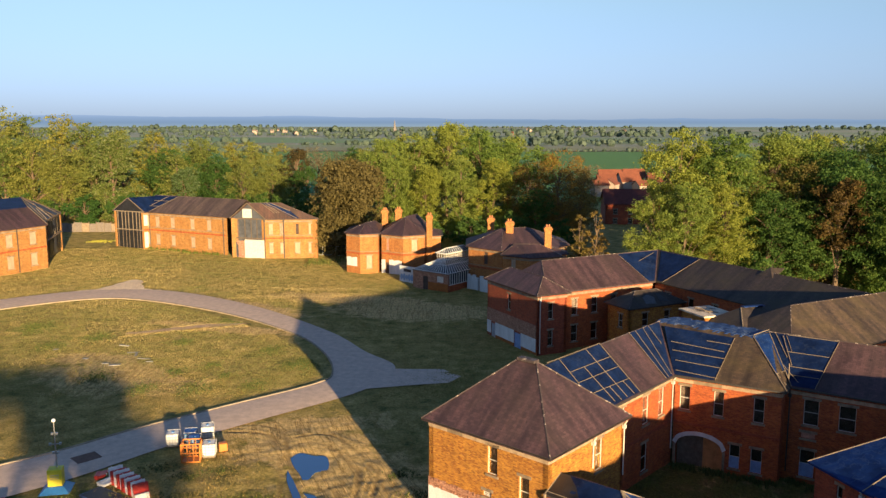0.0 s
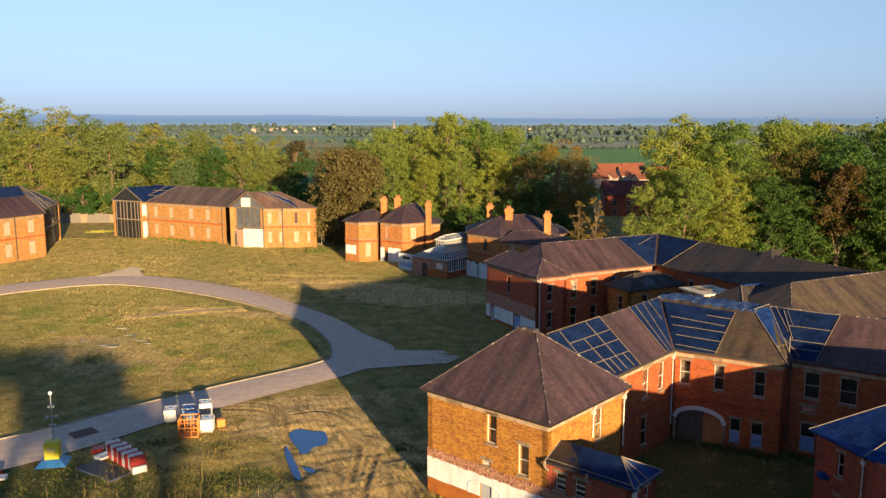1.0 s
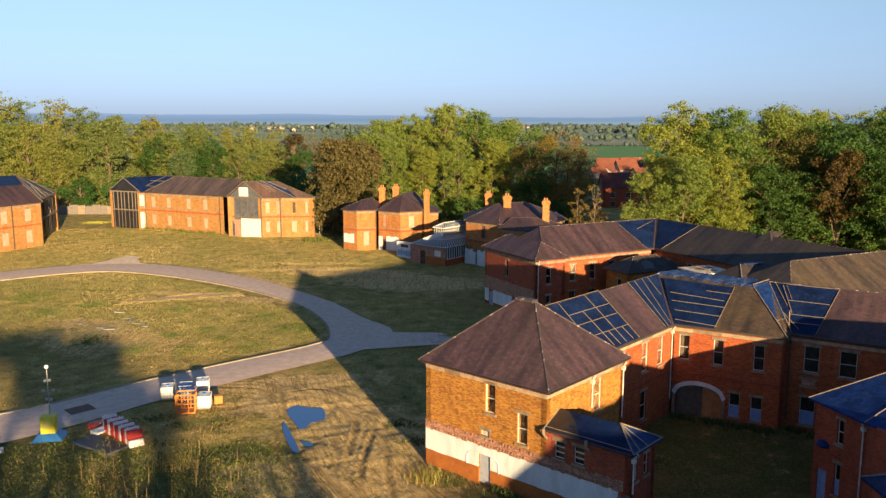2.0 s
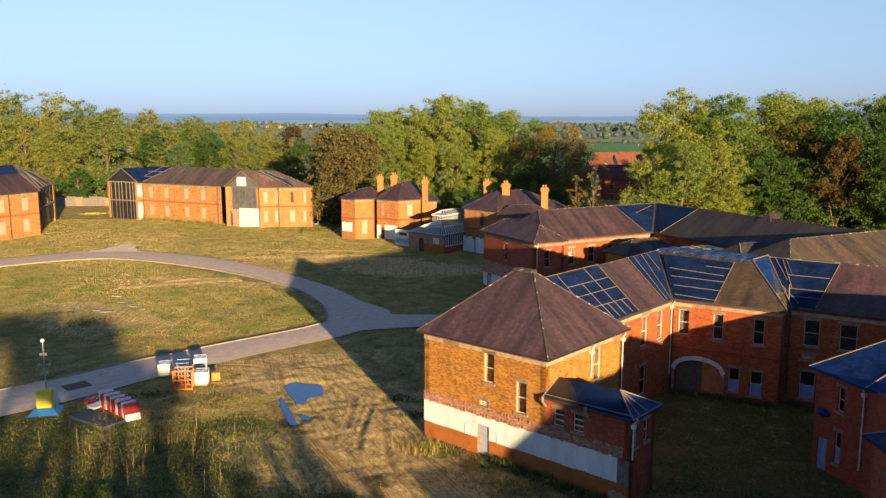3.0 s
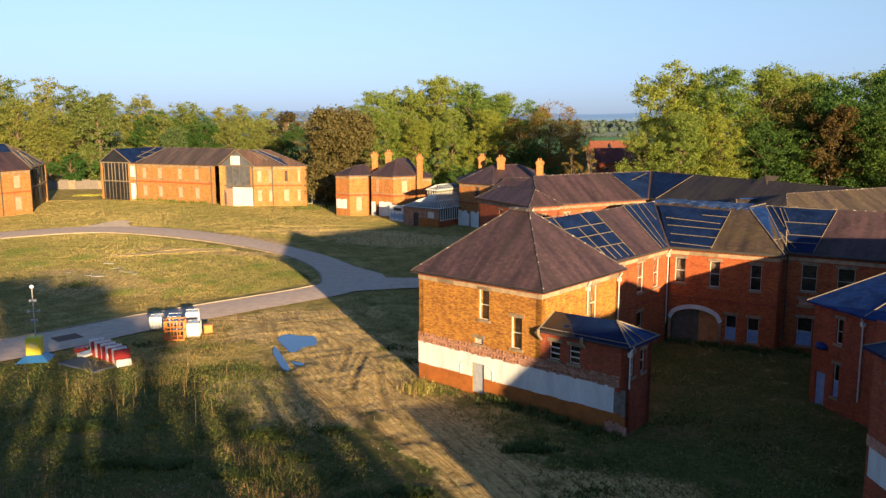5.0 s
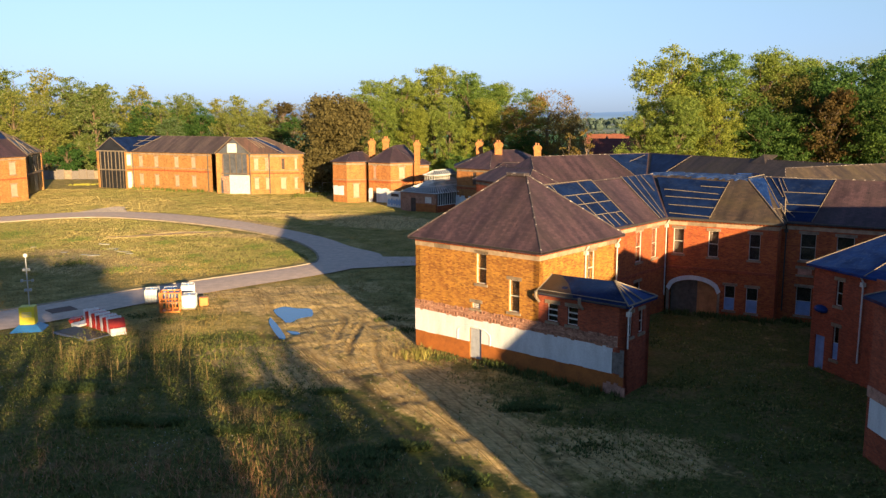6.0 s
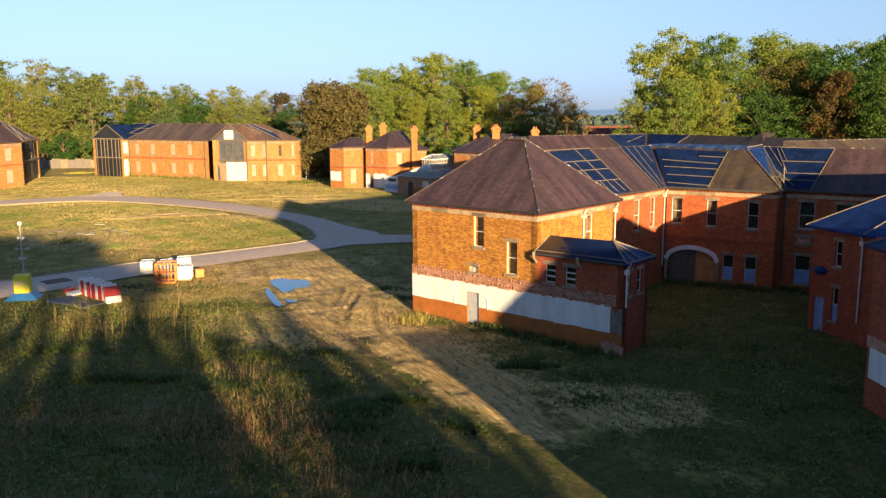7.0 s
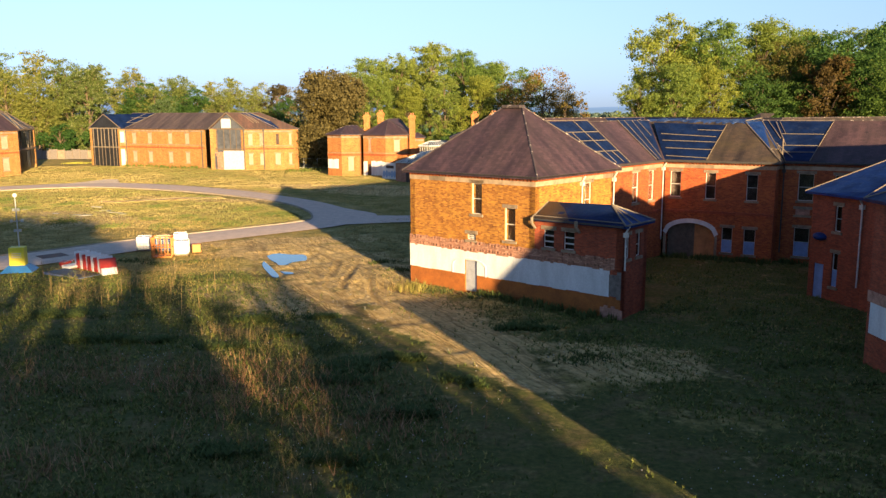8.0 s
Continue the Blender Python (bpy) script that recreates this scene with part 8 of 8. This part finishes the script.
far = far[~((far[:, 0] > -41.5) & (far[:, 0] < -26.5) & (np.abs(far[:, 1] - line_y) < 0.5))]
for cx, cy, rx, ry, ang in MUD:
    dx, dy, ca, sa_ = far[:, 0] - cx, far[:, 1] - cy, math.cos(radians(ang)), math.sin(radians(ang))
    inside = ((dx * ca + dy * sa_) / rx) ** 2 + ((dy * ca - dx * sa_) / ry) ** 2 < g.uniform(0.1, 0.8, len(far))
    far = far[~inside | (g.uniform(0, 1, len(far)) < 0.2)]
dirt = ((far[:, 0] + 54) / 3.4) ** 2 + ((far[:, 1] - 136.5) / 4.0) ** 2 < 1
far = far[~dirt]
LAWN = blade_mat("lawn_grass", (0.285, 0.248, 0.08), (0.42, 0.338, 0.12), (0.55, 0.42, 0.165))
LAWN_GREEN = blade_mat("green_lawn_grass", (0.17, 0.178, 0.048), (0.26, 0.245, 0.07), (0.36, 0.31, 0.10))
fresh = np.array([noise.noise(Vector((x * 0.075, y * 0.075, 3.3))) + 0.6 * noise.noise(Vector((x * 0.3, y * 0.3, 6.1))) > 0.0 for x, y in far])
blades("meadow_grass", "rough grass over the far green", LAWN, far[~fresh], 0.10, 0.028, 0.8, 5, 2)
blades("meadow_grass", "greener patches of rough grass over the far green", LAWN_GREEN, far[fresh], 0.11, 0.028, 0.8, 25, 2)
PALE_STRAW = blade_mat("flattened_straw", (0.36, 0.28, 0.12), (0.50, 0.385, 0.17), (0.62, 0.48, 0.24))
trod = []
for off, wide, n_w in ((0.0, 0.34, 900), (1.2, 0.28, 700), (-1.3, 0.3, 400)):
    tx = g.uniform(-41.5 if off < 1 else -37, -26.5, n_w)
    trod.append(np.stack([tx, 104.4 + off + 9.0 * (tx + 41.5) / 15 - 3.2 * ((tx + 41.5) / 15) ** 2 + g.normal(0, wide, n_w)], 1))
for cx, cy, ex, ey, n_w in ((-24, 128, 9.0, 1.5, 420), (-16, 124, 8.0, -1.2, 420), (-11, 130, 7.0, 1.0, 380), (-20, 134, 9.0, -0.8, 380), (-8, 121, 6.0, -1.4, 300)):
    u_ = g.uniform(-1, 1, n_w)
    trod.append(np.stack([cx + ex * u_, cy + ey * u_ * np.abs(u_) + g.normal(0, 0.6, n_w)], 1))
blades("flattened_straw", "pale flattened straw along old wheel lines on the green", PALE_STRAW, clear_of(np.concatenate(trod)), 0.10, 0.05, 1.4, 71)
tall = np.stack([g.normal(-20, 6.0, 900), g.normal(51.5, 4.0, 900)], 1)
tall = patchy(clear_of(tall), 0.3, 0.45, 8.0)
corner = np.stack([g.normal(-1.6, 0.8, 70), g.normal(51.8, 0.8, 70)], 1)
front = np.stack([g.normal(-5.5, 3.6, 110), g.normal(29, 4.5, 110)], 1)
blades("tall_dry_grass", "tall dry straw-coloured grass and dead stems", STRAW, clear_of(np.concatenate([tall, corner, front])), 0.8, 0.009, 0.5, 6)

stems = np.concatenate([np.stack([g.normal(cx, 1.0, 4), g.normal(cy, 1.1, 4)], 1) for cx, cy in ((-25.1, 53.6), (-20.4, 47.4), (-19.1, 50.5), (-16.8, 47.2), (-15.8, 47.0), (-16.6, 51.2), (-16.0, 51.4), (-14.4, 47.4), (-19.3, 52.6), (-22.4, 52.0), (-13.2, 50.0), (-18.0, 55.0))])
blades("tall_dead_stems", "tall thin dead straw-coloured stems standing in the weeds", STRAW, clear_of(stems), 1.65, 0.016, 0.12, 61, 2)
CORNER = blade_mat("yellow_green_weeds", (0.16, 0.15, 0.035), (0.26, 0.235, 0.055), (0.38, 0.31, 0.09))
nook = np.stack([g.normal(-0.9, 0.6, 170), g.normal(51.7, 0.65, 170)], 1)
blades("corner_weeds", "leafy yellow-green weeds at the corner of the ward", CORNER, clear_of(nook), 0.42, 0.03, 1.0, 63)
YELLOW = blade_mat("yellow_flowers", (0.26, 0.25, 0.04), (0.36, 0.34, 0.05), (0.45, 0.41, 0.08))
blades("yellow_weeds", "patch of bright yellow flowering weeds by the fence", YELLOW, np.stack([g.normal(-79.5, 1.6, 220), g.normal(188, 1.2, 220)], 1), 0.35, 0.05, 0.5, 18)
DOCK = blade_mat("dead_dock_stems", (0.19, 0.095, 0.05), (0.32, 0.17, 0.085), (0.46, 0.28, 0.145))
dk = np.concatenate([np.stack([g.normal(cx, 1.5, 45), g.normal(cy, 1.4, 45)], 1) for cx, cy in ((-7.5, 32), (-5.2, 30.5), (-9.0, 34.5), (-3.2, 33), (-14, 36), (-17, 31))])
blades("dead_docks", "reddish brown dead dock stems in the grass", DOCK, clear_of(dk), 0.4, 0.010, 1.0, 16)

# low weeds and scattered rubble in the foreground
WEEDS = blade_mat("dark_green_weeds", (0.05, 0.07, 0.02), (0.08, 0.10, 0.027), (0.12, 0.135, 0.04))
pts = []
for m_w, s_lo, s_hi, n_w in ((msw, 5.8, 15.5, 60), (mb, 0.2, 8.0, 70), (mww, 0.3, 9.0, 40)):
    for i in range(n_w):
        w_p = ward_a.matrix_basis @ m_w @ Vector((g.uniform(s_lo, s_hi), 0.25 + abs(g.normal(0, 0.45)), 0))
        pts.append(np.stack([g.normal(w_p.x, 0.12, 6), g.normal(w_p.y, 0.12, 6)], 1))
foot = np.concatenate(pts)
l_p = [ward_l.matrix_basis @ Vector((g.uniform(0, 21), -0.3 - abs(g.normal(0, 0.5)), 0)) for i in range(150)] + [Vector((g.uniform(-27, -20), g.normal(160, 2.0), 0)) for i in range(110)]
foot_l = np.array([(q.x, q.y) for q in l_p])
pts = []
for i in range(170):
    cx, cy = g.uniform(-36, 22), 19 + 45 * g.uniform(0, 1) ** 1.2
    if abs(cx - RUT_X(cy)) < 5.0:
        continue
    r = g.uniform(0.25, 1.1)
    pts.append(np.stack([g.normal(cx, r, int(90 * r)), g.normal(cy, r * 0.6, int(90 * r))], 1))
blades("dark_weeds", "clumps of dark green nettles and docks", WEEDS, clear_of(np.concatenate(pts)), 0.17, 0.04, 0.9, 11)
blades("wall_weeds", "dark nettles and weeds at the foot of the walls", WEEDS, foot, 0.42, 0.05, 0.5, 21)
blades("wall_weeds", "tall rough weeds at the foot of the far ward", LUSH_GRASS, foot_l, 0.7, 0.07, 0.6, 22)
# leafy cover of clover, dock and short grass that closes the near field
COVER = blade_mat("field_cover", (0.082, 0.112, 0.024), (0.15, 0.175, 0.04), (0.35, 0.275, 0.085))
cover = np.stack([g.uniform(-38, 24, 60000), 18 + 40 * g.uniform(0, 1, 60000) ** 1.35], 1)
cover = cover[np.abs(cover[:, 0] - RUT_X(cover[:, 1])) > 3.0 + 1.4 * g.uniform(0, 1, len(cover))]
cover = patchy(clear_of(cover), 0.45, 0.02, 41.0)
blades("field_cover", "close leafy cover of clover and short grass over the field", COVER, cover, 0.10, 0.035, 1.6, 43)
# thick dark mounds, fresh green patches and brown dead stems over the near field
LAWN_WEED = blade_mat("lawn_weed_leaves", (0.06, 0.09, 0.022), (0.10, 0.135, 0.034), (0.15, 0.175, 0.05))
MOUND = blade_mat("mound_leaves", (0.045, 0.072, 0.02), (0.07, 0.10, 0.027), (0.105, 0.135, 0.04))
pts = []
for cx, cy, rx, ry in ((-16.4, 40, 1.5, 0.7), (-13.8, 39.9, 1.1, 0.6), (-9.8, 39, 1.2, 0.5), (-3.8, 35.6, 1.7, 0.9), (-4.2, 33.1, 1.2, 0.7), (-0.2, 28.9, 1.3, 0.8), (-0.9, 36.7, 0.9, 0.6), (-7.1, 40.9, 0.9, 0.5), (-9.4, 44.4, 1.0, 0.6), (-7.0, 26.1, 1.0, 0.6), (-2.8, 25.4, 0.8, 0.5), (-20.5, 45.5, 1.3, 0.7), (-5.5, 44.8, 0.9, 0.5), (1.8, 33.2, 1.0, 0.6), (5.5, 41.5, 1.2, 0.6)):
    for k_ in range(5):
        ox, oy, q = g.normal(0, 0.45) * rx, g.normal(0, 0.45) * ry, g.uniform(0.35, 0.7)
        n_w = int(170 * rx * q)
        pts.append(np.stack([g.normal(cx + ox, rx * q * 0.6, n_w), g.normal(cy + oy, ry * q * 0.6, n_w)], 1))
blades("bramble_mounds", "low dense dark green mounds of bramble in the field", MOUND, clear_of(np.concatenate(pts)), 0.19, 0.06, 1.5, 31)
spread = []
for cx, cy, r in ((-31.5, 82.1, 1.5), (-25.9, 82.3, 1.6), (-26.6, 91.1, 1.0), (-15.6, 91.6, 1.9), (-12.4, 91.2, 1.3), (-17.6, 90.6, 1.0), (-29.5, 111.2, 1.8), (-55.5, 108.1, 2.4), (-21.0, 97.0, 1.4), (-33.0, 101.0, 1.2), (-44.5, 103.0, 1.8), (-20.0, 84.0, 1.2), (-24.0, 87.0, 0.9), (-30.0, 88.5, 1.1), (-49.0, 99.0, 1.6), (-38.0, 86.0, 1.5)):
    n_w = int(110 * r * r)
    spread.append(np.stack([g.normal(cx, r * 0.6, n_w), g.normal(cy, r * 0.75, n_w)], 1))
blades("lawn_weeds", "low dark green patches of weeds on the green", LAWN_WEED, clear_of(np.concatenate(spread)), 0.13, 0.06, 0.9, 38)
FRESH = blade_mat("fresh_field_grass", (0.12, 0.12, 0.037), (0.19, 0.178, 0.055), (0.28, 0.24, 0.086))
field = np.stack([g.uniform(-34, 6, 34000), 20 + 36 * g.uniform(0, 1, 34000) ** 1.3], 1)
field = field[np.abs(field[:, 0] - RUT_X(field[:, 1])) > 3.6]
field = patchy(clear_of(field), 0.28, 0.22, 17.0)
blades("fresh_grass", "fresh green patches of longer grass in the field", FRESH, field, 0.16, 0.026, 1.3, 32)
dk = [np.stack([g.normal(cx, 1.5 * r, int(150 * r)), g.normal(cy, 1.2 * r, int(150 * r))], 1) for cx, cy, r in ((-8.2, 33.8, 1.4), (-5.2, 31.2, 1.5), (-16.6, 35.1, 1.3), (-1.4, 28.1, 1.0), (-12.9, 25.0, 1.2), (-19, 31, 1.1), (-12, 34, 0.9))]
blades("dead_docks", "patches of reddish brown dead stems in the grass", DOCK, clear_of(np.concatenate(dk)), 0.5, 0.013, 1.1, 33)
st_ = [np.stack([g.normal(cx, 0.9 * r, int(70 * r)), g.normal(cy, 0.8 * r, int(70 * r))], 1) for cx, cy, r in ((-3.1, 27.8, 1.2), (-4.5, 24.2, 1.0), (-8.5, 40.1, 1.0), (-18.1, 54.3, 1.4), (-21.2, 57.1, 1.2), (-22.4, 50.7, 1.5), (-10.5, 41.5, 1.0))]
blades("tall_dry_grass", "loose tufts of tall pale dry grass", STRAW, clear_of(np.concatenate(st_)), 0.6, 0.009, 0.8, 34)
RUBBLE = plain_mat("pale_rubble", (0.50, 0.47, 0.42), 0.9, 0.4, 5.0)
st = clear_of(patchy(np.stack([g.uniform(-30, 20, 4600), 18 + 34 * g.uniform(0, 1, 4600) ** 1.4], 1), 0.12, 0.2, 14.0))
v, f = [], []
for x, y in st:
    r = g.uniform(0.012, 0.032)
    z = float(ground_height(np.array([x]), np.array([y]))[0]) + 0.06
    n0 = len(v)
    v += [(x - r, y, z), (x, y - r, z), (x + r, y, z), (x, y + r, z), (x, y, z + r), (x, y, z - r)]
    f += [(n0 + a, n0 + (a + 1) % 4, n0 + 4) for a in range(4)] + [(n0 + (a + 1) % 4, n0 + a, n0 + 5) for a in range(4)]
me = bpy.data.meshes.new("rubble")
me.from_pydata(v, [], f)
me.materials.append(RUBBLE)
tagged(new("rubble", me), "scattered pale stones and daisies in the grass", "rubble", kind="stuff")

# torn header bricks left standing along the scar above the plaster
m_t, len_t = TOOTHING
bm = bmesh.new()
box(bm, -0.055, 0.055, 0.0, 0.09, -0.05, 0.05)
bmesh.ops.bevel(bm, geom=bm.edges[:], offset=0.008, segments=1, affect="EDGES")
tooth = part("brick", bm, BRICK_SCAR, ward_a)
trng = random.Random(44)
s_, first = 0.1, True
while s_ < len_t:
    for z_ in (2.72, 3.12):
        if trng.random() < 0.75:
            ob = tooth if first else new("brick", tooth.data)
            first = False
            ob.parent = ward_a
            ob.matrix_basis = m_t @ Matrix.Translation((s_ + trng.uniform(-0.03, 0.03), 0.038, z_ + trng.uniform(-0.03, 0.03))) @ Matrix.Diagonal((1, trng.uniform(0.4, 1.1), trng.uniform(0.8, 2.0), 1))
    s_ += 0.235
